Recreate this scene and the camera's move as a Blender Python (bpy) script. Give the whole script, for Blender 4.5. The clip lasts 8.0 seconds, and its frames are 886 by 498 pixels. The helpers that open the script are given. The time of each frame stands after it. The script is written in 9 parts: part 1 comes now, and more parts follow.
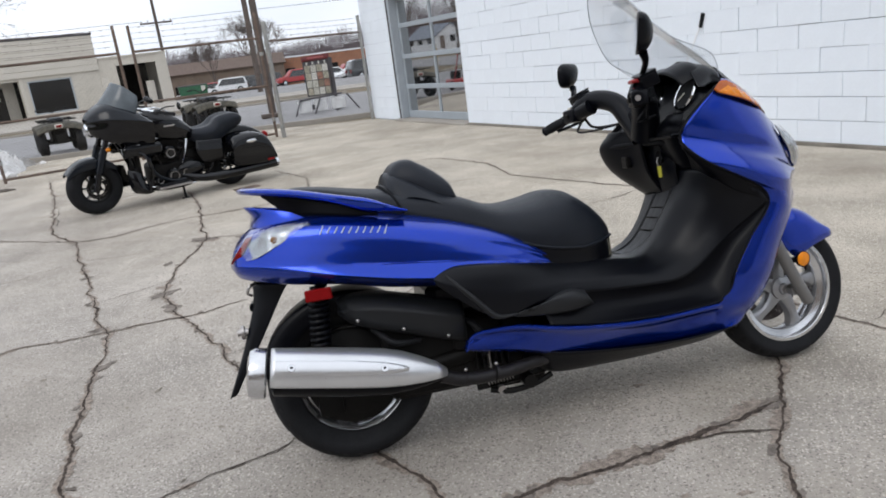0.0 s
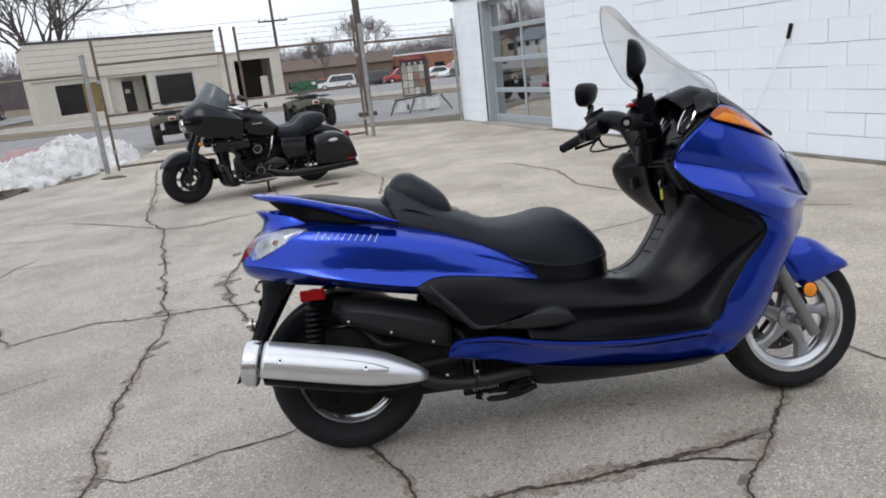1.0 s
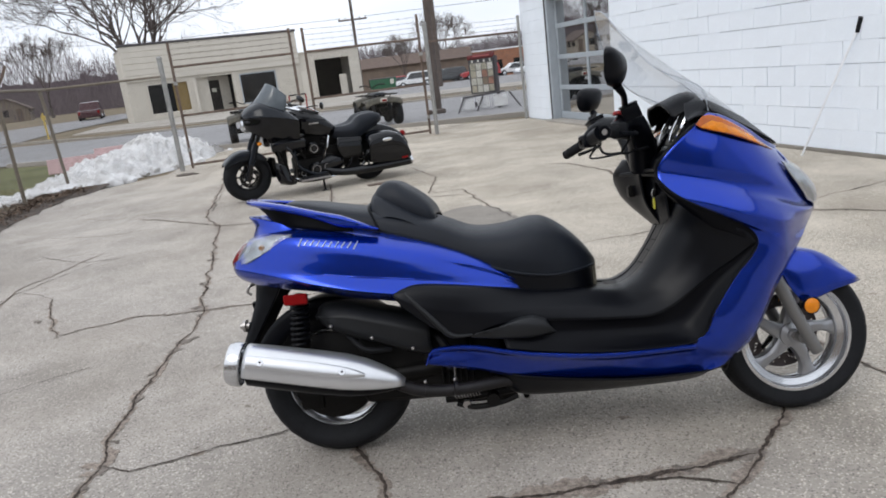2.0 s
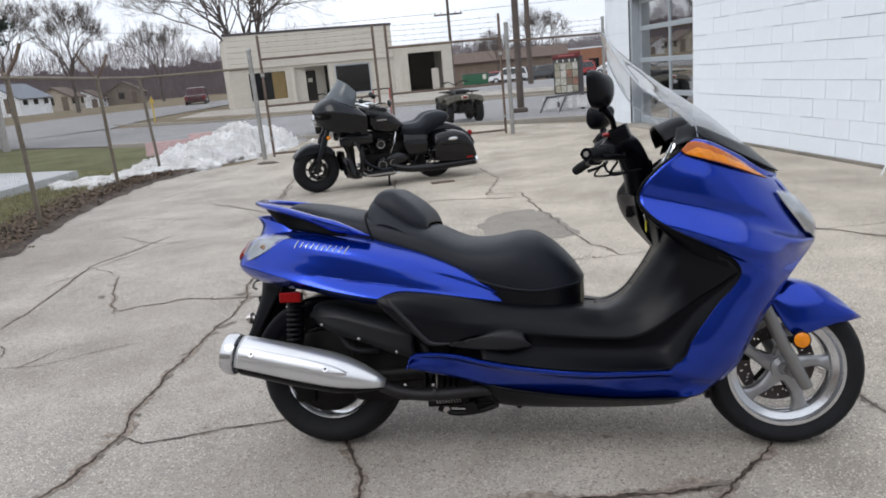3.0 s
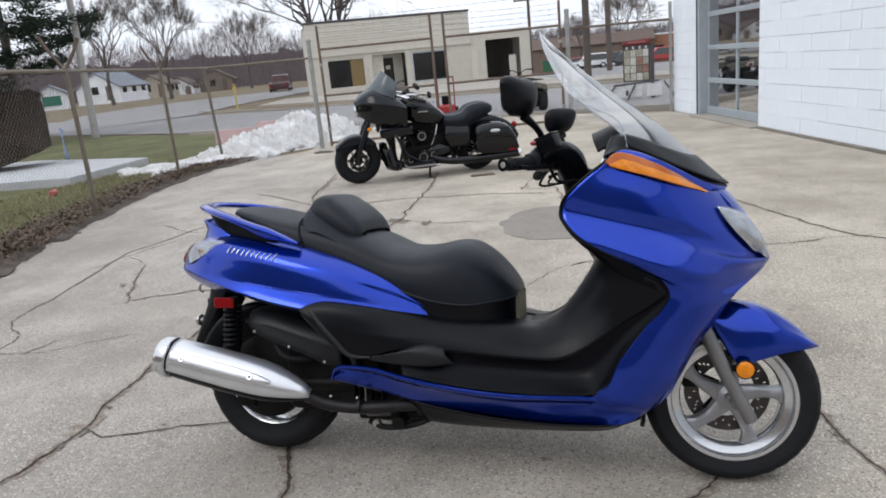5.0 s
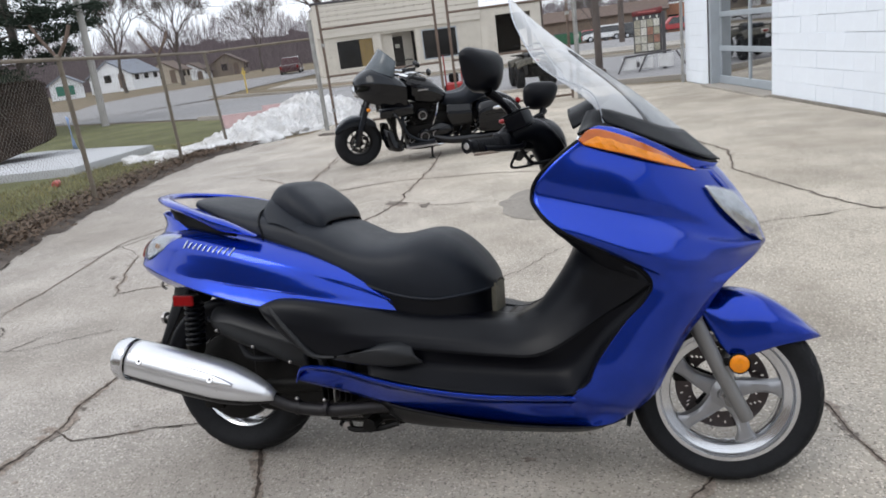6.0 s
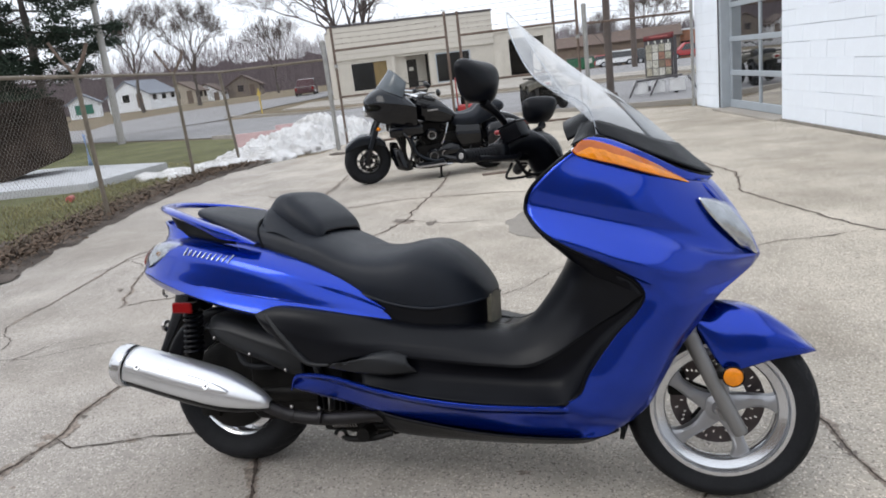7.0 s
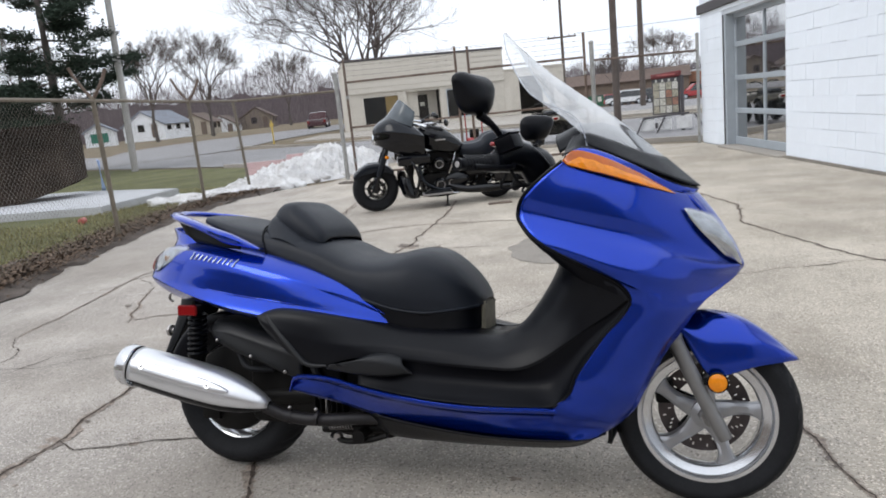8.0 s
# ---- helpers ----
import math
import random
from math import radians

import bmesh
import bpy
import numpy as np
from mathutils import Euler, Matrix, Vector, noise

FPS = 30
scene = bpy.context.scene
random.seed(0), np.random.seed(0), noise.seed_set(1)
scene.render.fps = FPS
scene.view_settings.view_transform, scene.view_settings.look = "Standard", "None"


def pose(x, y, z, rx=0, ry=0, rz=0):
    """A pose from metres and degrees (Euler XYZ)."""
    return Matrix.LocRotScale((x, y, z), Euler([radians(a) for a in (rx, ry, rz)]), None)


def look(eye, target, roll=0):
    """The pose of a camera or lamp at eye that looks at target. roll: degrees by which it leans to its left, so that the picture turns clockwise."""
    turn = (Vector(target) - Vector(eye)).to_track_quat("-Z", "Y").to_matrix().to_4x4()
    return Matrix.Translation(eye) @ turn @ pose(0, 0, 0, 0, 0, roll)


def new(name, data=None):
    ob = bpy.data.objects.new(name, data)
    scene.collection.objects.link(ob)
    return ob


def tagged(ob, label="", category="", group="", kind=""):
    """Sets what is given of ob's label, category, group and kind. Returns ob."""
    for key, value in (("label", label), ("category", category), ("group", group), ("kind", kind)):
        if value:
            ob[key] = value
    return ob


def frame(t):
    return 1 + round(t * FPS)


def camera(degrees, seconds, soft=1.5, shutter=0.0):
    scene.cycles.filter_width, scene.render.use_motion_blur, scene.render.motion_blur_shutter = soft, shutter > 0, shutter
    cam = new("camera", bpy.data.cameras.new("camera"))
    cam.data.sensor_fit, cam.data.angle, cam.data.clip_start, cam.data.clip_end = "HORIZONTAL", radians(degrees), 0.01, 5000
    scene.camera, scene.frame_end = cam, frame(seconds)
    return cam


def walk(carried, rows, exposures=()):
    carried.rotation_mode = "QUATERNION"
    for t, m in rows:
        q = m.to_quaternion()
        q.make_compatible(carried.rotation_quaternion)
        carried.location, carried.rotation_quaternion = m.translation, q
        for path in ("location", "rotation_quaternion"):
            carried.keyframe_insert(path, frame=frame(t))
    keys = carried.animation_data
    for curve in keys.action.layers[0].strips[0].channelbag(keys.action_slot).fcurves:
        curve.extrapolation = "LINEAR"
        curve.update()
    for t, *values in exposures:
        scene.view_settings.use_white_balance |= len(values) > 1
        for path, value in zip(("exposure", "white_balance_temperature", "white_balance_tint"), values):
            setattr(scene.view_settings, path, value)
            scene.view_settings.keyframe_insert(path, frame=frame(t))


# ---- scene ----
from mathutils.bvhtree import BVHTree

cam = camera(64.1, 8.0, 1.8)
PATH = [
    (0, (0.069, -2.16, 1.241), (0.333, -0.255, 0.693), -7.4),
    (0.5, (0.209, -2.187, 1.255), (0.349, -0.269, 0.708), -7.5),
    (1, (0.397, -2.299, 1.268), (0.388, -0.367, 0.751), -6.4),
    (1.5, (0.543, -2.326, 1.268), (0.409, -0.398, 0.754), -6.9),
    (1.7, (0.606, -2.311, 1.265), (0.437, -0.385, 0.755), -7.0),
    (2.8, (0.983, -2.282, 1.308), (0.564, -0.387, 0.822), -6.1),
    (3, (1.04, -2.306, 1.305), (0.575, -0.424, 0.815), -5.4),
    (3.5, (1.173, -2.267, 1.302), (0.642, -0.408, 0.791), -5.6),
    (4, (1.268, -2.175, 1.306), (0.667, -0.336, 0.8), -4.7),
    (4.5, (1.382, -2.1, 1.305), (0.739, -0.276, 0.798), -5.1),
    (4.7, (1.43, -2.101, 1.315), (0.767, -0.281, 0.816), -5.1),
    (6, (1.566, -1.868, 1.284), (0.839, -0.089, 0.727), -7.6),
    (6.5, (1.574, -1.844, 1.265), (0.86, -0.059, 0.712), -8.0),
    (7, (1.613, -1.874, 1.248), (0.857, -0.089, 0.755), -7.0),
    (7.5, (1.645, -1.916, 1.225), (0.857, -0.128, 0.796), -6.3),
    (8, (1.673, -1.952, 1.183), (0.898, -0.151, 0.787), -5.9),
]
walk(cam, [(t, look(eye, target, roll)) for t, eye, target, roll in PATH], exposures=((0, -0.06), (4.5, -0.06), (6.0, 0.08), (6.5, 0.13), (7.5, 0.10), (8.0, 0.07)))

# ---- world and light ----
SUN_EL, SUN_AZ = radians(48), radians(215)
world = bpy.data.worlds.new("overcast_sky")
scene.world = world
world.use_nodes = True
wn, wl = world.node_tree.nodes, world.node_tree.links
wn.clear()
w_out = wn.new("ShaderNodeOutputWorld")
w_bg = wn.new("ShaderNodeBackground")
w_sky = wn.new("ShaderNodeTexSky")
w_sky.sky_type, w_sky.sun_disc = "NISHITA", False
w_sky.sun_elevation, w_sky.sun_rotation = SUN_EL, SUN_AZ
w_sky.air_density, w_sky.dust_density = 1.0, 4.0
w_co = wn.new("ShaderNodeTexCoord")
w_map = wn.new("ShaderNodeMapping")
w_map.inputs["Scale"].default_value = (1.0, 1.0, 3.2)
w_noise = wn.new("ShaderNodeTexNoise")
w_noise.inputs["Scale"].default_value = 2.6
w_noise.inputs["Detail"].default_value = 7
w_noise.inputs["Roughness"].default_value = 0.58
w_ramp = wn.new("ShaderNodeValToRGB")
w_ramp.color_ramp.elements[0].position, w_ramp.color_ramp.elements[0].color = 0.34, (11.6, 12.4, 13.6, 1)
w_ramp.color_ramp.elements[1].position, w_ramp.color_ramp.elements[1].color = 0.66, (13.7, 14.2, 15.2, 1)
w_mix = wn.new("ShaderNodeMixRGB")
w_mix.inputs["Fac"].default_value = 0.9
wl.new(w_co.outputs["Generated"], w_map.inputs["Vector"])
wl.new(w_map.outputs["Vector"], w_noise.inputs["Vector"])
wl.new(w_noise.outputs["Fac"], w_ramp.inputs["Fac"])
wl.new(w_sky.outputs["Color"], w_mix.inputs["Color1"])
wl.new(w_ramp.outputs["Color"], w_mix.inputs["Color2"])
w_sep = wn.new("ShaderNodeSeparateXYZ")
w_rise = wn.new("ShaderNodeMapRange")
w_rise.inputs["To Min"].default_value, w_rise.inputs["To Max"].default_value = 0.88, 1.22
w_grade = wn.new("ShaderNodeVectorMath")
w_grade.operation = "SCALE"
wl.new(w_co.outputs["Generated"], w_sep.inputs["Vector"])
wl.new(w_sep.outputs["Z"], w_rise.inputs["Value"])
wl.new(w_mix.outputs["Color"], w_grade.inputs["Vector"])
wl.new(w_rise.outputs["Result"], w_grade.inputs["Scale"])
wl.new(w_grade.outputs["Vector"], w_bg.inputs["Color"])
w_bg.inputs["Strength"].default_value = 0.097
wl.new(w_bg.outputs["Background"], w_out.inputs["Surface"])

sun = new("sun", bpy.data.lights.new("sun", "SUN"))
sun.data.energy, sun.data.angle, sun.data.color = 0.7, radians(25), (1.0, 0.98, 0.95)
sun.matrix_world = look((0, 0, 30), (-30 * math.cos(SUN_EL) * math.sin(SUN_AZ), -30 * math.cos(SUN_EL) * math.cos(SUN_AZ), 30 - 30 * math.sin(SUN_EL)))

# ---- materials ----
def surf(name, col, rough=0.6, metal=0.0, var=0.15, scale=6.0, fine=80.0, bump=0.0, bump_scale=None, coat=0.0, spec=0.5,
         dark=None, spots=0.0, spot_col=None, spot_scale=300.0, stain=0.0, stain_scale=0.7, random_hue=0.0, island=0.0, rough_var=0.1):
    """A procedural surface: broad and fine variation of colour, speckles, stains and relief, at real size."""
    m = bpy.data.materials.new(name)
    m.use_nodes = True
    n, l = m.node_tree.nodes, m.node_tree.links
    b = n["Principled BSDF"]
    co = n.new("ShaderNodeTexCoord")

    def noise_of(s, detail=5, rgh=0.6):
        t = n.new("ShaderNodeTexNoise")
        t.inputs["Scale"].default_value, t.inputs["Detail"].default_value, t.inputs["Roughness"].default_value = s, detail, rgh
        l.new(co.outputs["Object"], t.inputs["Vector"])
        return t.outputs["Fac"]

    def ramp(fac, a, bb, ca, cb):
        r = n.new("ShaderNodeValToRGB")
        r.color_ramp.elements[0].position, r.color_ramp.elements[0].color = a, (*ca, 1)
        r.color_ramp.elements[1].position, r.color_ramp.elements[1].color = bb, (*cb, 1)
        l.new(fac, r.inputs["Fac"])
        return r.outputs["Color"]

    def mix(kind, fac, a, bb):
        x = n.new("ShaderNodeMixRGB")
        x.blend_type = kind
        for socket, v in (("Fac", fac), ("Color1", a), ("Color2", bb)):
            if isinstance(v, (int, float)):
                x.inputs[socket].default_value = v
            elif isinstance(v, tuple):
                x.inputs[socket].default_value = (*v, 1)
            else:
                l.new(v, x.inputs[socket])
        return x.outputs["Color"]

    lo = tuple(c * (1 - var) for c in col) if dark is None else dark
    hi = tuple(min(1, c * (1 + var)) for c in col)
    colour = ramp(noise_of(scale), 0.3, 0.7, lo, hi)
    g = ramp(noise_of(fine, 3), 0.25, 0.75, (1 - var * 0.7,) * 3, (1 + var * 0.4,) * 3)
    colour = mix("MULTIPLY", 1.0, colour, g)
    if spots:
        v = n.new("ShaderNodeTexVoronoi")
        v.inputs["Scale"].default_value = spot_scale
        l.new(co.outputs["Object"], v.inputs["Vector"])
        sv = n.new("ShaderNodeSeparateColor")
        l.new(v.outputs["Color"], sv.inputs["Color"])
        f = ramp(sv.outputs["Red"], 1 - spots, 1 - spots + 0.03, (0, 0, 0), (1, 1, 1))
        colour = mix("MIX", f, colour, spot_col or tuple(c * 0.4 for c in col))
        f2 = ramp(sv.outputs["Green"], 1 - spots, 1 - spots + 0.03, (0, 0, 0), (1, 1, 1))
        colour = mix("MIX", f2, colour, tuple(min(1, c * 1.5) for c in col))
    if stain:
        f = ramp(noise_of(stain_scale, 8, 0.68), 0.46, 0.72, (0, 0, 0), (stain, stain, stain))
        colour = mix("MIX", f, colour, tuple(c * s for c, s in zip(col, (0.5, 0.47, 0.43))))
    if random_hue:
        o = n.new("ShaderNodeObjectInfo")
        colour = mix("MULTIPLY", 1.0, colour, ramp(o.outputs["Random"], 0.0, 1.0, (1 - random_hue,) * 3, (1 + random_hue * 0.5,) * 3))
    if island:
        o = n.new("ShaderNodeNewGeometry")
        colour = mix("MULTIPLY", 1.0, colour, ramp(o.outputs["Random Per Island"], 0.0, 1.0, (1 - island,) * 3, (1 + island,) * 3))
    l.new(colour, b.inputs["Base Color"])
    b.inputs["Metallic"].default_value = metal
    b.inputs["Specular IOR Level"].default_value = spec
    b.inputs["Coat Weight"].default_value = coat
    b.inputs["Coat Roughness"].default_value = 0.04
    r = n.new("ShaderNodeMapRange")
    r.inputs["To Min"].default_value, r.inputs["To Max"].default_value = max(0.02, rough - rough_var), min(1, rough + rough_var)
    l.new(noise_of(fine * 0.4), r.inputs["Value"])
    l.new(r.outputs["Result"], b.inputs["Roughness"])
    if bump:
        bp = n.new("ShaderNodeBump")
        bp.inputs["Strength"].default_value, bp.inputs["Distance"].default_value = 1.0, bump
        l.new(noise_of(bump_scale or fine, 6, 0.65), bp.inputs["Height"])
        l.new(bp.outputs["Normal"], b.inputs["Normal"])
    return m


def glass(name, tint=(1, 1, 1), rough=0.02, gloss=0.8, cloud=0.0, rise=3.2):
    """A thin pane: mostly clear, with a mirror gloss that grows at a slant."""
    m = bpy.data.materials.new(name)
    m.use_nodes = True
    n, l = m.node_tree.nodes, m.node_tree.links
    n.clear()
    out = n.new("ShaderNodeOutputMaterial")
    tr, gl, di = n.new("ShaderNodeBsdfTransparent"), n.new("ShaderNodeBsdfGlossy"), n.new("ShaderNodeBsdfDiffuse")
    tr.inputs["Color"].default_value = (*tint, 1)
    gl.inputs["Roughness"].default_value = rough
    di.inputs["Color"].default_value = (0.75, 0.77, 0.8, 1)
    lw = n.new("ShaderNodeLayerWeight")
    lw.inputs["Blend"].default_value = 0.5
    pw = n.new("ShaderNodeMath")
    pw.operation, pw.inputs[1].default_value = "POWER", rise
    fr = n.new("ShaderNodeMath")
    fr.operation, fr.inputs[1].default_value, fr.inputs[2].default_value = "MULTIPLY_ADD", gloss, 0.05
    l.new(lw.outputs["Facing"], pw.inputs[0])
    l.new(pw.outputs[0], fr.inputs[0])
    a, c = n.new("ShaderNodeMixShader"), n.new("ShaderNodeMixShader")
    a.inputs["Fac"].default_value = cloud
    l.new(tr.outputs[0], a.inputs[1])
    l.new(di.outputs[0], a.inputs[2])
    l.new(fr.outputs[0], c.inputs["Fac"])
    l.new(a.outputs[0], c.inputs[1])
    l.new(gl.outputs[0], c.inputs[2])
    l.new(c.outputs[0], out.inputs["Surface"])
    return m


def window_glass(name, base=(0.012, 0.014, 0.016), rough=0.03):
    m = surf(name, base, rough, var=0.1, rough_var=0.01, spec=0.8)
    return m


M_CONCRETE = surf("yard_concrete", (0.424, 0.390, 0.342), 0.9, var=0.25, scale=1.4, fine=70, bump=0.0052, bump_scale=150, spots=0.12,
                  spot_col=(0.22, 0.20, 0.18), spot_scale=190, stain=0.62, stain_scale=0.6, spec=0.2)


def slab_tone(m, along, start, end, worn, wall_tone):
    """Two tones in one slab: one tint beside the wall, another (worn) away from it, with an uneven border."""
    n, l = m.node_tree.nodes, m.node_tree.links
    b = n["Principled BSDF"]
    old = b.inputs["Base Color"].links[0].from_socket
    co, dot, nz = n.new("ShaderNodeTexCoord"), n.new("ShaderNodeVectorMath"), n.new("ShaderNodeTexNoise")
    dot.operation, dot.inputs[1].default_value = "DOT_PRODUCT", (*along, 0)
    nz.inputs["Scale"].default_value, nz.inputs["Detail"].default_value = 0.5, 6
    add, ramp = n.new("ShaderNodeMath"), n.new("ShaderNodeMapRange")
    add.operation, add.inputs[1].default_value = "MULTIPLY_ADD", 3.0
    ramp.interpolation_type = "SMOOTHSTEP"
    ramp.inputs["From Min"].default_value, ramp.inputs["From Max"].default_value = start + 1.5, end + 1.5
    tone, mul = n.new("ShaderNodeMixRGB"), n.new("ShaderNodeMixRGB")
    tone.inputs["Color1"].default_value, tone.inputs["Color2"].default_value = (*wall_tone, 1), (*worn, 1)
    mul.blend_type, mul.inputs["Fac"].default_value = "MULTIPLY", 1.0
    l.new(co.outputs["Object"], dot.inputs[0])
    l.new(co.outputs["Object"], nz.inputs["Vector"])
    l.new(nz.outputs["Fac"], add.inputs[0])
    l.new(dot.outputs["Value"], add.inputs[2])
    l.new(add.outputs[0], ramp.inputs["Value"])
    l.new(ramp.outputs["Result"], tone.inputs["Fac"])
    l.new(old, mul.inputs["Color1"])
    l.new(tone.outputs["Color"], mul.inputs["Color2"])
    l.new(mul.outputs["Color"], b.inputs["Base Color"])


# darker and cooler away from the wall, lighter and warmer beside it
slab_tone(M_CONCRETE, (-0.943, -0.683), -3.7, 0.8, (0.95, 0.948, 0.975), (1.09, 1.065, 1.02))
M_SPALL = surf("spalled_concrete", (0.225, 0.196, 0.172), 0.95, var=0.35, scale=25, fine=150, bump=0.010, bump_scale=110, spec=0.1)
M_CRACK = surf("crack_dirt", (0.085, 0.068, 0.058), 0.95, var=0.6, scale=30, fine=160, bump=0.01, bump_scale=90, spec=0.1)
M_CRACK_PALE = surf("crumbled_edge", (0.325, 0.275, 0.235), 0.95, var=0.45, scale=45, fine=190, bump=0.012, bump_scale=90, spec=0.1)
M_PATCH = surf("concrete_patch", (0.255, 0.232, 0.205), 0.9, var=0.14, scale=3, fine=60, bump=0.003, bump_scale=120, spots=0.04, spot_scale=140, spec=0.25)
M_ASPHALT = surf("road_asphalt", (0.262, 0.258, 0.262), 0.9, var=0.12, scale=0.5, fine=30, bump=0.004, spots=0.05, spot_scale=60, spec=0.2)
M_APRON = surf("street_concrete", (0.36, 0.335, 0.30), 0.9, var=0.12, scale=0.4, fine=20, bump=0.003, stain=0.4, stain_scale=0.3, spec=0.2)
M_SOIL = surf("lawn_soil", (0.185, 0.146, 0.108), 0.95, var=0.25, scale=0.35, fine=14, bump=0.02, bump_scale=30, dark=(0.140, 0.122, 0.080), spec=0.1)
M_LAWN = surf("lawn_turf", (0.142, 0.146, 0.074), 0.95, var=0.3, scale=0.8, fine=40, bump=0.02, bump_scale=60, spec=0.1)
M_DIRT = surf("kerb_dirt", (0.125, 0.106, 0.094), 0.95, var=0.35, scale=4, fine=70, bump=0.015, bump_scale=50, spec=0.1)
M_GRASS = surf("grass_blades", (0.225, 0.205, 0.100), 0.8, var=0.3, scale=1.2, fine=20, island=0.4, spec=0.15)
M_LEAF = surf("dead_leaves", (0.128, 0.092, 0.068), 0.85, var=0.3, scale=5, fine=60, island=0.42, spec=0.15)
M_SNOW = surf("old_snow", (0.87, 0.865, 0.87), 0.85, var=0.18, scale=6, fine=40, bump=0.05, bump_scale=26, stain=0.75, stain_scale=2.6, spec=0.3)
M_BLOCK = surf("painted_block", (0.825, 0.878, 0.945), 0.75, var=0.03, scale=2.0, fine=60, bump=0.003, bump_scale=120, stain=0.10, stain_scale=0.8, random_hue=0.012, spec=0.3)
M_MORTAR = surf("painted_mortar", (0.575, 0.612, 0.665), 0.85, var=0.08, scale=3, fine=70, bump=0.003, spec=0.2)
M_FOOT = surf("wall_footing", (0.24, 0.22, 0.19), 0.9, var=0.3, scale=3, fine=50, bump=0.01, bump_scale=60, stain=0.5, stain_scale=2, spec=0.2)
M_ALU = surf("grey_door_frame", (0.36, 0.40, 0.44), 0.45, 0.0, var=0.07, scale=5, fine=90, spec=0.5)
M_DARKTRIM = surf("dark_eave_trim", (0.06, 0.055, 0.06), 0.6, var=0.1)
M_DOORGLASS = window_glass("door_glass")
b = M_DOORGLASS.node_tree.nodes["Principled BSDF"]
b.inputs["IOR"].default_value, b.inputs["Specular IOR Level"].default_value = 2.9, 1.0
b.inputs["Coat Weight"].default_value, b.inputs["Coat IOR"].default_value, b.inputs["Coat Roughness"].default_value = 1.0, 2.4, 0.01
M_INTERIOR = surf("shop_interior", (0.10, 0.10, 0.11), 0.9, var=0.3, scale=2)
M_GALV = surf("galvanised_steel", (0.36, 0.36, 0.35), 0.55, 0.5, var=0.2, scale=8, fine=70, stain=0.4, stain_scale=3)
M_RUST = surf("rusty_pipe", (0.155, 0.112, 0.09), 0.75, 0.2, var=0.35, scale=7, fine=60, bump=0.001, stain=0.5, stain_scale=5)
M_BEIGEPIPE = surf("weathered_rail", (0.186, 0.158, 0.124), 0.7, 0.2, var=0.2, scale=7, fine=60, stain=0.5, stain_scale=4)
M_WIRE = surf("chain_link_wire", (0.095, 0.095, 0.094), 0.6, 0.3, var=0.15, scale=3)
M_WIRE_OLD = surf("old_chain_link_wire", (0.16, 0.147, 0.13), 0.65, 0.3, var=0.2, scale=3)

M_BLUE = surf("blue_metallic_paint", (0.0025, 0.034, 0.365), 0.22, 0.80, var=0.06, scale=3, fine=900, coat=0.62, spec=0.3, rough_var=0.05)
M_BLACKP = surf("black_textured_plastic", (0.0030, 0.0035, 0.0056), 0.32, var=0.2, scale=5, fine=400, bump=0.0003, bump_scale=700, spec=0.18)
M_BLACKM = surf("black_moulding", (0.0028, 0.0031, 0.0048), 0.32, var=0.2, scale=8, fine=300, spec=0.10)
M_PEGGREY = surf("dark_grey_plastic", (0.011, 0.012, 0.014), 0.42, var=0.15, scale=8, fine=300, bump=0.0003, bump_scale=600, spec=0.3)
M_SEAT = surf("black_vinyl", (0.0090, 0.0115, 0.0172), 0.43, var=0.12, scale=9, fine=500, bump=0.0004, bump_scale=900, spec=0.23)
M_RUBBER = surf("tyre_rubber", (0.0112, 0.0118, 0.0138), 0.65, var=0.3, scale=8, fine=200, spec=0.18)
M_SPOKE = surf("grey_cast_wheel", (0.33, 0.335, 0.35), 0.36, 0.7, var=0.04, scale=9, fine=60, rough_var=0.03)
M_RIM = surf("silver_wheel_paint", (0.62, 0.63, 0.65), 0.18, 0.90, var=0.03, scale=9, fine=60, rough_var=0.03)
M_SILVER = surf("silver_muffler_shell", (0.66, 0.67, 0.69), 0.30, 0.85, var=0.05, scale=6, fine=300, rough_var=0.06)
M_FORK = surf("grey_fork_paint", (0.20, 0.197, 0.195), 0.42, 0.5, var=0.06, scale=12, fine=300)
M_STEEL = surf("brushed_steel", (0.42, 0.40, 0.39), 0.35, 0.9, var=0.15, scale=20, fine=400)
M_DISC = surf("brake_disc_steel", (0.10, 0.085, 0.085), 0.42, 0.8, var=0.2, scale=20, fine=400)
M_CHROME = surf("chrome", (0.75, 0.76, 0.78), 0.08, 1.0, var=0.03, rough_var=0.03)
M_ENGINE = surf("grimy_engine_metal", (0.0065, 0.006, 0.0057), 0.5, 0.3, var=0.5, scale=14, fine=120, bump=0.001, spec=0.2)
M_PIPE = surf("heat_stained_pipe", (0.014, 0.0125, 0.014), 0.5, 0.35, var=0.45, scale=12, fine=90)
M_AMBERTOP = surf("deep_amber_lens", (0.40, 0.085, 0.002), 0.12, var=0.2, scale=9, fine=70, coat=0.5, spec=0.3, rough_var=0.03)
M_AMBER = surf("amber_lens", (0.72, 0.225, 0.004), 0.12, var=0.25, scale=6, fine=70, bump=0.004, bump_scale=24, coat=0.6, spec=0.25, rough_var=0.04)
M_RED = surf("red_lens", (0.20, 0.004, 0.005), 0.35, var=0.12, scale=40, fine=200, coat=0.0, spec=0.12, rough_var=0.04)
M_REDPAINT = surf("red_paint", (0.36, 0.02, 0.022), 0.35, var=0.12, scale=4, coat=0.4)
M_CLEARLENS = glass("clear_lamp_lens", (0.95, 0.96, 0.97), 0.03, 0.8, cloud=0.12)
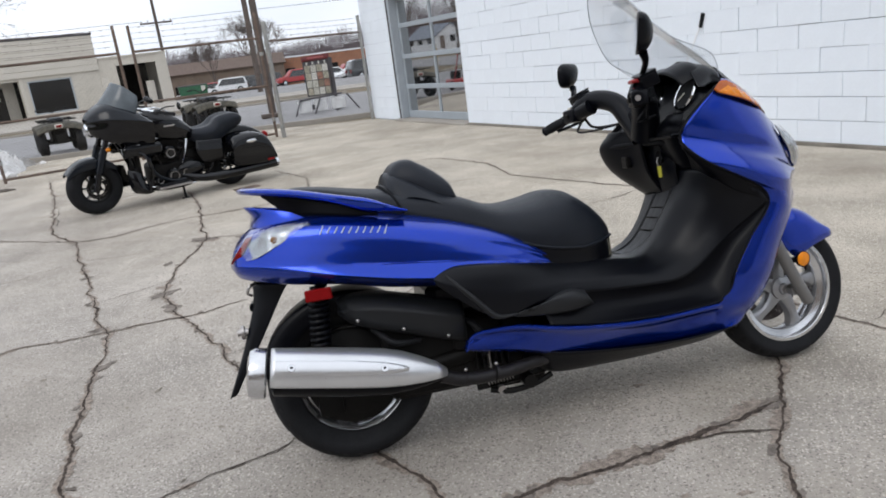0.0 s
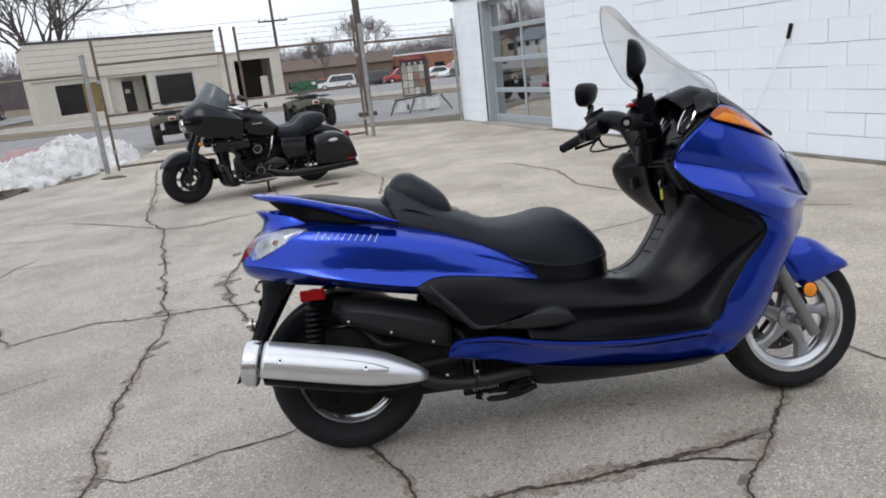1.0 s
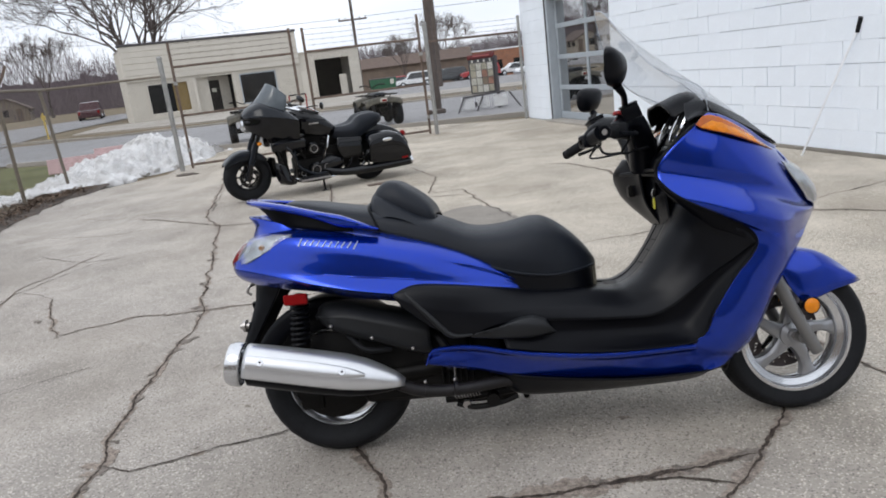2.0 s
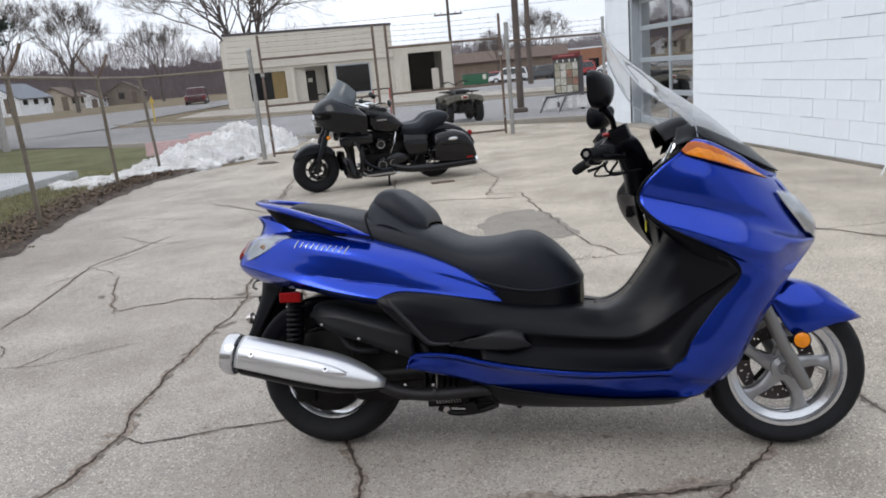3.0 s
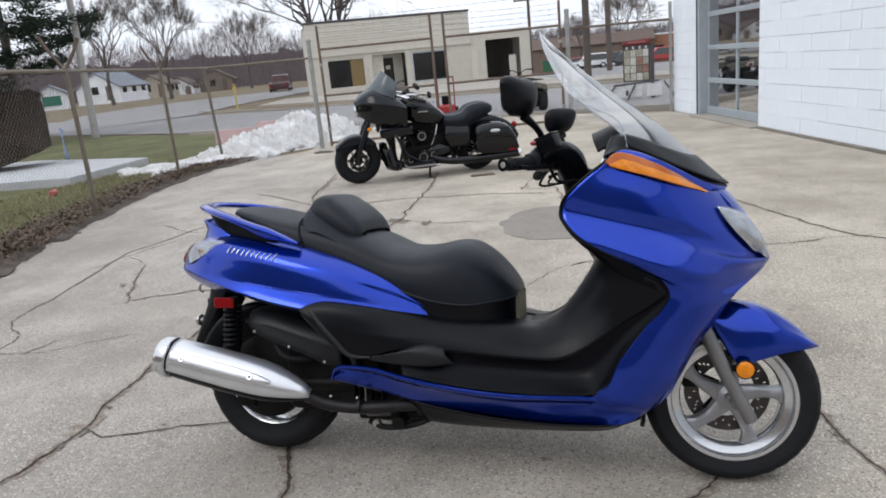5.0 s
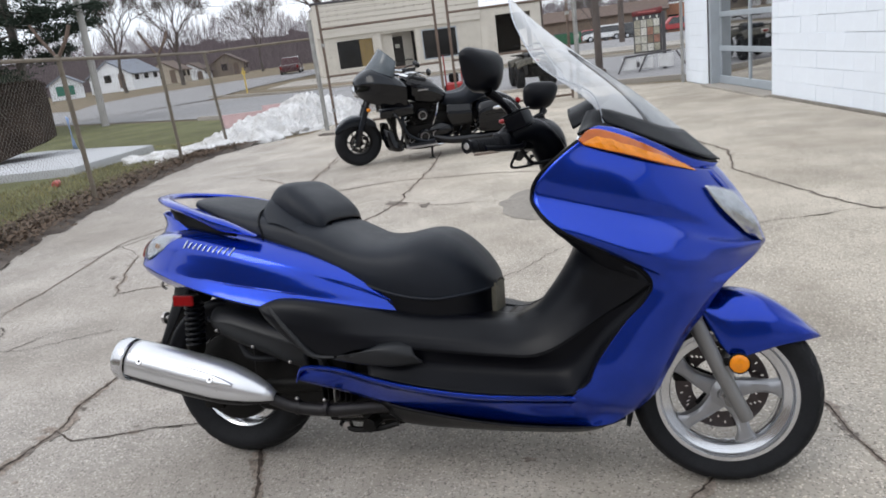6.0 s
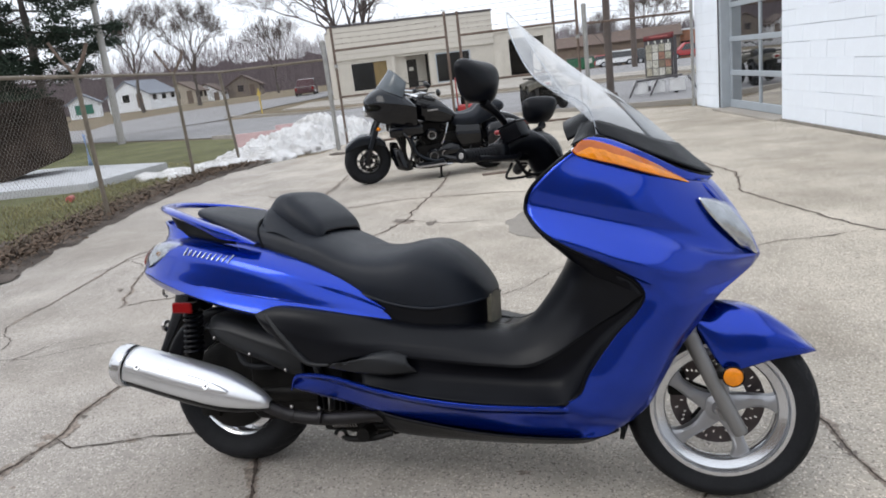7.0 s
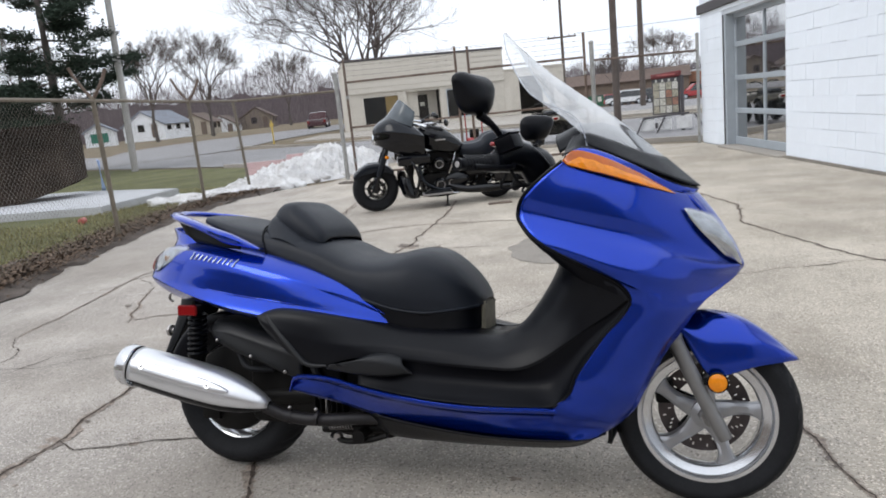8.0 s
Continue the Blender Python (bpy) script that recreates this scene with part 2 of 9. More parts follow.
M_BULB = surf("tinted_bulb", (0.22, 0.10, 0.03), 0.2, var=0.2, coat=0.4)
M_REFLECTOR = surf("lamp_reflector", (0.56, 0.58, 0.60), 0.20, 0.9, var=0.20, scale=22, fine=60, bump=0.0015, bump_scale=30, rough_var=0.04)
# cloud mixes a pale haze into the windscreen for the sky's reflection
M_SCREEN = glass("clear_windscreen", (0.965, 0.98, 1.0), 0.05, 0.95, cloud=0.11, rise=1.95)
M_TAILBOWL = surf("tail_lamp_bowl", (0.34, 0.36, 0.38), 0.18, 0.9, var=0.5, scale=26, fine=70, bump=0.004, bump_scale=40, rough_var=0.05)
M_MIRROR = surf("mirror_glass", (0.8, 0.82, 0.84), 0.02, 1.0, var=0.0, rough_var=0.0)
M_LETTER = surf("silver_emblem", (0.50, 0.52, 0.56), 0.3, 0.7, var=0.05)
M_YELLOWTAG = surf("yellow_key_tag", (0.50, 0.46, 0.03), 0.6, var=0.15)
M_TAN = surf("tan_seat_front", (0.17, 0.155, 0.115), 0.6, var=0.2, scale=20)

M_MCBLACK = surf("gloss_black_paint", (0.0022, 0.0026, 0.0042), 0.08, var=0.1, coat=0.25, spec=0.30, rough_var=0.05)
M_BIKEFIN = surf("machined_black_fins", (0.05, 0.05, 0.052), 0.35, 0.7, var=0.3, scale=30, fine=200)
M_MCGREY = surf("dark_gloss_paint", (0.0065, 0.0088, 0.0130), 0.16, var=0.08, coat=0.1, spec=0.22)
M_SIDING = surf("cream_siding", (0.58, 0.545, 0.485), 0.75, var=0.05, scale=0.6, fine=25, stain=0.12, spec=0.25)
M_BRICKC = surf("cream_brick", (0.54, 0.505, 0.445), 0.85, var=0.08, scale=2.5, fine=30, bump=0.01, bump_scale=25, spec=0.2)
M_DARKOPEN = surf("dark_inside", (0.02, 0.018, 0.017), 0.9, var=0.4, scale=1.0)
M_FARGLASS = surf("shop_window_glass", (0.010, 0.010, 0.010), 0.08, var=0.1, rough_var=0.01, spec=0.2)
M_WHITESIDE = surf("white_siding", (0.80, 0.82, 0.85), 0.7, var=0.05, scale=1.0, fine=12)
M_ROOFGREY = surf("grey_shingles", (0.20, 0.22, 0.26), 0.9, var=0.15, scale=3, fine=12)
M_ROOFBROWN = surf("brown_shingles", (0.13, 0.095, 0.08), 0.9, var=0.15, scale=3, fine=12)
M_BROWNWALL = surf("brown_wall", (0.16, 0.12, 0.095), 0.9, var=0.15, scale=1, fine=12)
M_BRICKO = surf("orange_brick", (0.30, 0.14, 0.085), 0.9, var=0.15, scale=1, fine=15)
M_GREENDOOR = surf("green_door", (0.02, 0.16, 0.11), 0.6, var=0.1)
M_GREENBIN = surf("green_steel", (0.015, 0.10, 0.045), 0.55, var=0.15, scale=3)
M_BARK = surf("bare_bark", (0.085, 0.073, 0.066), 0.95, var=0.25, scale=6, fine=40)
M_TWIG = surf("bare_twigs", (0.098, 0.080, 0.074), 0.95, var=0.2, scale=1)
M_WOODS = surf("far_woods", (0.136, 0.110, 0.120), 0.95, var=0.25, scale=0.25, fine=2, island=0.3)
M_NEEDLE = surf("pine_needles", (0.028, 0.042, 0.030), 0.8, var=0.4, scale=1.0, fine=8, island=0.45, spec=0.2)
M_HEDGE = surf("winter_hedge", (0.036, 0.027, 0.022), 0.9, var=0.5, scale=2, fine=14, island=0.5, spec=0.1)
M_POLEWOOD = surf("weathered_pole", (0.098, 0.078, 0.068), 0.9, var=0.2, scale=4, fine=50, bump=0.002)
M_POLEGREY = surf("pale_pole", (0.37, 0.36, 0.345), 0.8, var=0.12, scale=3, fine=30)
M_CARGLASS = window_glass("car_glass", (0.015, 0.017, 0.02), 0.03)
M_WHITECAR = surf("white_car_paint", (0.72, 0.73, 0.74), 0.25, var=0.03, coat=0.8)
M_DARKCAR = surf("dark_car_paint", (0.035, 0.04, 0.045), 0.25, var=0.05, coat=0.8)
M_MAROON = surf("maroon_car_paint", (0.055, 0.010, 0.015), 0.28, var=0.05, coat=0.8)
M_SIGNRED = surf("dark_red_sign", (0.15, 0.018, 0.02), 0.45, var=0.1)
M_PAPER = surf("pale_poster", (0.60, 0.58, 0.52), 0.7, var=0.10, scale=6)
M_PAPERB = surf("brown_poster", (0.22, 0.17, 0.12), 0.7, var=0.3, scale=10)
M_WHITEBOARD = surf("white_board", (0.62, 0.62, 0.62), 0.7, var=0.12, scale=3, stain=0.4, stain_scale=2)
M_YELLOW = surf("yellow_paint", (0.55, 0.40, 0.09), 0.6, var=0.1)
M_PINK = surf("pink_board", (0.52, 0.36, 0.36), 0.8, var=0.12)
M_CAMO = surf("camouflage_plastic", (0.052, 0.045, 0.028), 0.6, var=0.9, scale=14, fine=20)
M_BLUECLOTH = surf("pale_blue_plastic", (0.22, 0.32, 0.55), 0.7, var=0.2)
M_CHIP = surf("chipped_concrete", (0.27, 0.238, 0.20), 0.95, var=0.3, scale=14, fine=120, bump=0.006, bump_scale=150, spec=0.1)

# ---- mesh tools ----
def cr(pts, n):
    """n points along a smooth curve through pts."""
    p = [Vector(q) for q in pts]
    if len(p) == 1 or n == 1:
        return [p[0].copy() for _ in range(n)]
    if len(p) == 2:
        return [p[0].lerp(p[1], i / (n - 1)) for i in range(n)]
    q = [2 * p[0] - p[1], *p, 2 * p[-1] - p[-2]]
    out = []
    for i in range(n):
        u = i / (n - 1) * (len(p) - 1)
        k = min(int(u), len(p) - 2)
        t = u - k
        a, b, c, d = q[k:k + 4]
        out.append(0.5 * (2 * b + (c - a) * t + (2 * a - 5 * b + 4 * c - d) * t * t + (3 * b - a - 3 * c + d) * t ** 3))
    return out


def grid(bm, rows, closed=False, flip=False):
    vs = [[bm.verts.new(v) for v in r] for r in rows]
    for i in range(len(vs) - 1):
        m = len(vs[i])
        for j in range(m if closed else m - 1):
            k = (j + 1) % m
            f = (vs[i][j], vs[i][k], vs[i + 1][k], vs[i + 1][j])
            try:
                bm.faces.new(f[::-1] if flip else f)
            except ValueError:
                pass
    return vs


def patch(rows, nu=24, nv=24, bm=None, mirror=False, flip=False):
    """A smooth sheet through a net of control rows; mirror adds the other side."""
    bm = bm or bmesh.new()
    fine = [cr(r, nv) for r in rows]
    cols = [cr([r[j] for r in fine], nu) for j in range(nv)]
    full = [[cols[j][i] for j in range(nv)] for i in range(nu)]
    grid(bm, full, flip=flip)
    if mirror:
        grid(bm, [[Vector((v.x, -v.y, v.z)) for v in r] for r in full], flip=not flip)
        bmesh.ops.remove_doubles(bm, verts=bm.verts, dist=0.0004)
    return bm


def tube(pts, rad, segs=10, n=None, bm=None, caps=True, flat=1.0, up=(0, 0, 1)):
    """A pipe along a smooth curve; rad is one radius or one for each point; flat squeezes it along its second side."""
    bm = bm or bmesh.new()
    n = n or max(2, (len(pts) - 1) * 6 + 1)
    c = cr(pts, n)
    rr = [rad] * len(pts) if isinstance(rad, (int, float)) else list(rad)
    rs = [v.x for v in cr([(r, 0, 0) for r in rr], n)] if len(rr) > 1 else [rr[0]] * n
    rows = []
    for i, p in enumerate(c):
        d = (c[min(i + 1, n - 1)] - c[max(i - 1, 0)]).normalized()
        a = d.cross(Vector(up))
        a = a.normalized() if a.length > 1e-4 else d.orthogonal().normalized()
        b = d.cross(a)
        rows.append([p + rs[i] * (a * math.cos(k / segs * math.tau) * flat + b * math.sin(k / segs * math.tau)) for k in range(segs)])
    vs = grid(bm, rows, closed=True)
    if caps:
        for ring in (vs[0], vs[-1]):
            bm.faces.new(ring)
    return bm


def lathe(profile, segs=48, axis="y", bm=None, centre=(0, 0, 0), caps=False):
    """Turns (radius, along) pairs round an axis."""
    bm = bm or bmesh.new()
    rows = []
    for k in range(segs):
        a = k / segs * math.tau
        ring = []
        for r, h in profile:
            u, v = r * math.cos(a), r * math.sin(a)
            p = {"x": (h, u, v), "y": (u, h, v), "z": (u, v, h)}[axis]
            ring.append(Vector(p) + Vector(centre))
        rows.append(ring)
    rows.append(rows[0])
    grid(bm, rows)
    bmesh.ops.remove_doubles(bm, verts=bm.verts, dist=1e-5)
    if caps:
        bmesh.ops.holes_fill(bm, edges=bm.edges, sides=segs)
    return bm


def box(lo, hi, bevel=0.0, bm=None, segs=1):
    bm = bm or bmesh.new()
    r = bmesh.ops.create_cube(bm, size=1)
    s = [b - a for a, b in zip(lo, hi)]
    m = [(a + b) / 2 for a, b in zip(lo, hi)]
    bmesh.ops.scale(bm, vec=s, verts=r["verts"])
    bmesh.ops.translate(bm, vec=m, verts=r["verts"])
    if bevel:
        e = {x for v in r["verts"] for x in v.link_edges}
        bmesh.ops.bevel(bm, geom=list(e), offset=bevel, segments=segs, affect="EDGES", profile=0.6)
    return bm


def ball(c, r, bm=None, u=20, v=12):
    bm = bm or bmesh.new()
    k = bmesh.ops.create_uvsphere(bm, u_segments=u, v_segments=v, radius=1)
    r = (r, r, r) if isinstance(r, (int, float)) else r
    bmesh.ops.scale(bm, vec=r, verts=k["verts"])
    bmesh.ops.translate(bm, vec=c, verts=k["verts"])
    return bm


def prism(poly, z0, z1, bm=None, bevel=0.0):
    """A flat outline in x, y raised from z0 to z1."""
    bm = bm or bmesh.new()
    lo = [bm.verts.new((x, y, z0)) for x, y in poly]
    hi = [bm.verts.new((x, y, z1)) for x, y in poly]
    n = len(poly)
    top = bm.faces.new(hi)
    bm.faces.new(lo[::-1])
    for i in range(n):
        bm.faces.new((lo[i], lo[(i + 1) % n], hi[(i + 1) % n], hi[i]))
    if bevel:
        bmesh.ops.bevel(bm, geom=list(top.edges), offset=bevel, segments=2, affect="EDGES")
    return bm


def slab_xz(poly, y0, y1, bm=None, bevel=0.0):
    """A side outline in x, z given depth from y0 to y1."""
    bm = bm or bmesh.new()
    a = [bm.verts.new((x, y0, z)) for x, z in poly]
    b = [bm.verts.new((x, y1, z)) for x, z in poly]
    n = len(poly)
    fs = [bm.faces.new(a), bm.faces.new(b[::-1])]
    for i in range(n):
        fs.append(bm.faces.new((a[(i + 1) % n], a[i], b[i], b[(i + 1) % n])))
    if bevel:
        e = {x for v in a + b for x in v.link_edges}
        bmesh.ops.bevel(bm, geom=list(e), offset=bevel, segments=2, affect="EDGES", profile=0.6)
    return bm


def part(name, bm, material, parent=None, label="", smooth=35, thick=0.0, off=-1.0):
    """Links a bmesh as one mesh object under a thing or a part."""
    me = bpy.data.meshes.new(name)
    bmesh.ops.recalc_face_normals(bm, faces=bm.faces)
    bm.to_mesh(me)
    bm.free()
    me.materials.append(material)
    if smooth:
        for p in me.polygons:
            p.use_smooth = True
        me.set_sharp_from_angle(angle=radians(smooth))
    ob = new(name, me)
    ob.parent = parent
    if label:
        ob["label"] = label
    if thick:
        mod = ob.modifiers.new("thickness", "SOLIDIFY")
        mod.thickness, mod.offset = thick, off
    return ob


def raw(name, verts, faces, material, parent=None, label="", smooth=0):
    me = bpy.data.meshes.new(name)
    me.from_pydata(verts, [], faces)
    me.materials.append(material)
    if smooth:
        for p in me.polygons:
            p.use_smooth = True
        me.set_sharp_from_angle(angle=radians(smooth))
    ob = new(name, me)
    ob.parent = parent
    if label:
        ob["label"] = label
    return ob


def thing(name, m, label, category, group="", kind=""):
    ob = new(name)
    ob.empty_display_size = 0.1
    ob.matrix_world = m
    return tagged(ob, label, category, group, kind)

# ---- ground ----
def wavy(poly, n, amp, seed):
    """The outline with small uneven steps."""
    rng = random.Random(seed)
    out = []
    for i in range(len(poly)):
        a, b = Vector((*poly[i], 0)), Vector((*poly[(i + 1) % len(poly)], 0))
        k = max(1, int((b - a).length / n))
        for j in range(k):
            p = a.lerp(b, j / k)
            w = amp if 0 < j else 0
            out.append((p.x + rng.uniform(-w, w), p.y + rng.uniform(-w, w)))
    return out


def ground_z(x, y):
    """The land falls away gently past the car park and rises behind the far houses."""
    d = math.hypot(x, y)
    r = max(0, min(1, (math.degrees(math.atan2(x, y)) + 27) / 14)) if y > 0 else 0
    return -0.035 + 0.5 * max(0, min(1, (d - 45) / 60)) * (1 - r) - 1.5 * max(0, min(1, (d - 46) / 62)) * r


def build_ground():
    # one sheet to the horizon, rising gently behind the far houses
    rows = []
    ys = [-3000, -400, -60, -15, 0, 10, 20, 30, 38, 46, 55, 65, 75, 85, 95, 105, 120, 150, 200, 400, 3000]
    xs = [-3000, -400, -150, -110, -80, -65, -50, -40, -30, -24, -18, -12, -6, 0, 8, 20, 60, 150, 400, 3000]
    for y in ys:
        rows.append([Vector((x, y, ground_z(x, y))) for x in xs])
    bm = bmesh.new()
    grid(bm, rows)
    tagged(part("ground", bm, M_SOIL, smooth=60), "dull brown and green winter grass ground", "ground", kind="structure")

    yard = [(-3.5, -14), (-3.6, 0.6), (-3.85, 1.7), (-4.3, 2.6), (-4.85, 3.75), (-5.45, 5.3), (-5.95, 7.2), (-5.98, 8.2), (-5.3, 9.4), (-5.6, 11.0),
            (-6.3, 13.2), (-2.2, 13.9), (1.3, 12.3), (1.18, 12.05), (10.2, -13.5)]
    tagged(part("yard_pavement", prism(wavy(yard, 0.35, 0.02, 3), -0.14, 0.0), M_CONCRETE, smooth=0),
           "pale cracked concrete yard with speckled aggregate and stains", "pavement", kind="structure")
    strip = [(-3.5, -14), (-4.6, -14), (-4.7, 1.3), (-5.15, 2.6), (-5.55, 4.0), (-6.3, 6.3), (-6.75, 8.3), (-5.9, 9.6), (-5.3, 9.4),
             (-5.98, 8.2), (-5.95, 7.2), (-5.45, 5.3), (-4.85, 3.75), (-4.3, 2.6), (-3.85, 1.7), (-3.6, 0.6)]
    bm = bmesh.new()
    left, right = strip[:8], [strip[i] for i in (0, 15, 14, 13, 12, 11, 10, 9)]
    a, b = cr([(*p, 0) for p in left[1:]], 60), cr([(*p, 0) for p in right[1:]], 60)
    rows = []
    for p, q in zip(a, b):
        row = []
        for j in range(9):
            v = p.lerp(q + Vector((0.12 + 0.10 * noise.noise(q * 1.7) + 0.05 * noise.noise(q * 6), 0, 0)), j / 8)
            v.z = 0.05 * math.sin(min(1, (8 - j) / 5) * math.pi * 0.6) - 0.012 + 0.03 * noise.noise(v * 3) + 0.02 * noise.noise(v * 9) + 0.012
            row.append(v)
        rows.append(row)
    grid(bm, rows)
    tagged(part("dirt_verge", bm, M_DIRT, smooth=60), "dark damp dirt verge along the yard's edge", "dirt", kind="structure")

    lawn = [(-5.0, -10), (-4.9, 1.2), (-5.4, 3.0), (-5.9, 4.6), (-6.6, 6.8), (-7.0, 8.4), (-6.2, 10.0), (-7.2, 12.5), (-13.0, 15.6), (-25, 20.6), (-60, 36), (-60, -10)]
    bm = bmesh.new()
    vs = [bm.verts.new((x, y, -0.012)) for x, y in lawn]
    bm.faces.new(vs)
    tagged(part("lawn", bm, M_LAWN, smooth=0), "green and straw-coloured winter lawn", "lawn", kind="structure")
    # streets
    near = [(-25, 21), (-13, 16), (-2, 14.1), (6, 12.6), (40, 6)]
    far = [(40, 19), (12, 23), (1, 25), (-7, 25.7), (-16, 25.7), (-22, 27.6)]
    bm = bmesh.new()
    bm.faces.new([bm.verts.new((x, y, -0.006)) for x, y in near + far])
    bmesh.ops.triangulate(bm, faces=bm.faces)
    tagged(part("road", bm, M_ASPHALT, smooth=0), "worn pale grey asphalt street", "road", kind="structure")
    # the street's other arm and the side street, lying on the rising land
    def street(left, right, n, lab):
        rows = [[p.lerp(q, k / 8) for k in range(9)] for p, q in zip(cr([(*v, 0) for v in left], n), cr([(*v, 0) for v in right], n))]
        bm = bmesh.new()
        grid(bm, [[Vector((v.x, v.y, ground_z(v.x, v.y) + 0.045)) for v in r] for r in rows])
        tagged(part("road", bm, M_ASPHALT, smooth=60), lab, "road", kind="structure")
    street([(-24.5, 20.8), (-36, 26), (-60, 36.5), (-95, 51)], [(-22.5, 28.0), (-37, 33.2), (-62, 43.5), (-95, 56)], 26, "worn grey asphalt street past the lawn")
    street([(-36.5, 32.8), (-42.5, 41), (-44.5, 50), (-42.5, 57), (-40, 63), (-38, 74), (-36, 110)], [(-22.3, 27.9), (-25.0, 33.6), (-27.1, 39.3), (-28.6, 48), (-29.5, 56), (-29.5, 70), (-27, 110)], 40, "grey asphalt side street leading to the houses")
    tagged(part("forecourt", prism([(-22, 33), (-14, 30), (-5, 29.2), (1, 28.6), (9, 27), (9, 31), (-5, 34), (-9, 45), (-16, 49), (-25, 41)], -0.1, 0.03), M_APRON, smooth=0),
           "pale concrete forecourt across the street", "pavement", kind="structure")
    bm = bmesh.new()
    grid(bm, [[Vector((x, y, ground_z(x, y) + 0.05)) for x in [-16 + 3 * k + max(0, 62 - y) * 0.36 for k in range(22)]] for y in [33, 40, 46, 55, 65, 75, 85, 93]])
    tagged(part("parking_lot", bm, M_ASPHALT, smooth=0), "grey asphalt car park across the street", "road", kind="structure")
    # kerb between the yard's apron and the street
    for a, b in (((-13.0, 15.85), (-6.3, 13.75)), ((-6.3, 13.75), (-2.0, 13.95)), ((-2.0, 13.95), (6, 12.5)), ((-16, 25.8), (-7, 25.85)), ((-7, 25.85), (1, 25.15)), ((-24.6, 31.2), (-16, 25.9))):
        p, q = Vector((*a, 0)), Vector((*b, 0))
        t = (q - p).normalized()
        s = Vector((-t.y, t.x, 0)) * 0.075
        poly = [(p - s), (q - s), (q + s), (p + s)]
        tagged(part("kerb", prism([(v.x, v.y) for v in poly], -0.1, 0.07, bevel=0.012), M_APRON), "low worn concrete street kerb", "kerb", kind="structure")
    pad = [(-10.4, 6.15), (-8.05, 6.6), (-8.5, 8.9), (-12.0, 9.6), (-17, 8.8), (-17, 4.6), (-13, 5.5)]
    tagged(part("concrete_pad", prism(pad, -0.1, 0.12, bevel=0.015), surf("pale_pad", (0.47, 0.48, 0.50), 0.85, var=0.08, scale=1.2, fine=30, stain=0.25), smooth=0),
           "raised pale grey concrete pad on the lawn", "pad", kind="structure")


build_ground()


def crack(pts, width, seed, parent, pale=True, rough=0.035):
    """A jagged crack: a dark ragged strip set in crumbled pale edges."""
    rng = random.Random(seed)
    p = [Vector((*q, 0)) for q in pts]
    fine = [p[0]]
    for a, b in zip(p, p[1:]):
        n = max(2, int((b - a).length / (0.011 if min(a.length, b.length) < 2.6 else 0.03)))
        t = (b - a).normalized()
        s = Vector((-t.y, t.x, 0))
        w = min(rough, 0.12 * (b - a).length)
        for i in range(1, n + 1):
            u = i / n
            q = a.lerp(b, u)
            k = noise.noise(q * 5 + Vector((seed, 0, 0))) * w * 1.2 + noise.noise(q * 24 + Vector((0, seed, 0))) * w * 0.42 + noise.noise(q * 70 + Vector((0, 0, seed))) * 0.0035
            fine.append(q + s * k * math.sin(u * math.pi) ** 0.5)
    layers = [("crack_line", M_CRACK, 0.62, 0.0042)]
    if pale:
        layers = [("crumbled_edge", M_CRACK_PALE, 2.3, 0.0022)] + layers
    for name, mat, w, z in layers:
        vs, fs = [], []
        for i, q in enumerate(fine):
            t = (fine[min(i + 1, len(fine) - 1)] - fine[max(i - 1, 0)]).normalized()
            s = Vector((-t.y, t.x, 0))
            e = min(1, min(i, len(fine) - 1 - i) / 8 + 0.2)
            ks = []
            for side in (5, 9):
                slow = abs(noise.noise(q * 6 + Vector((seed, side, w))))
                quick = abs(noise.noise(q * 47 + Vector((seed, side + 20, w))))
                ks.append(width * w * e * (0.05 + 1.5 * slow * slow * 2.0 + 0.9 * quick + rng.uniform(0, 0.75)))
            vs += [q + s * ks[0] + Vector((0, 0, z)), q - s * ks[1] + Vector((0, 0, z))]
            if i:
                fs.append((2 * i - 2, 2 * i - 1, 2 * i + 1, 2 * i))
        raw(name, vs, fs, mat, parent)


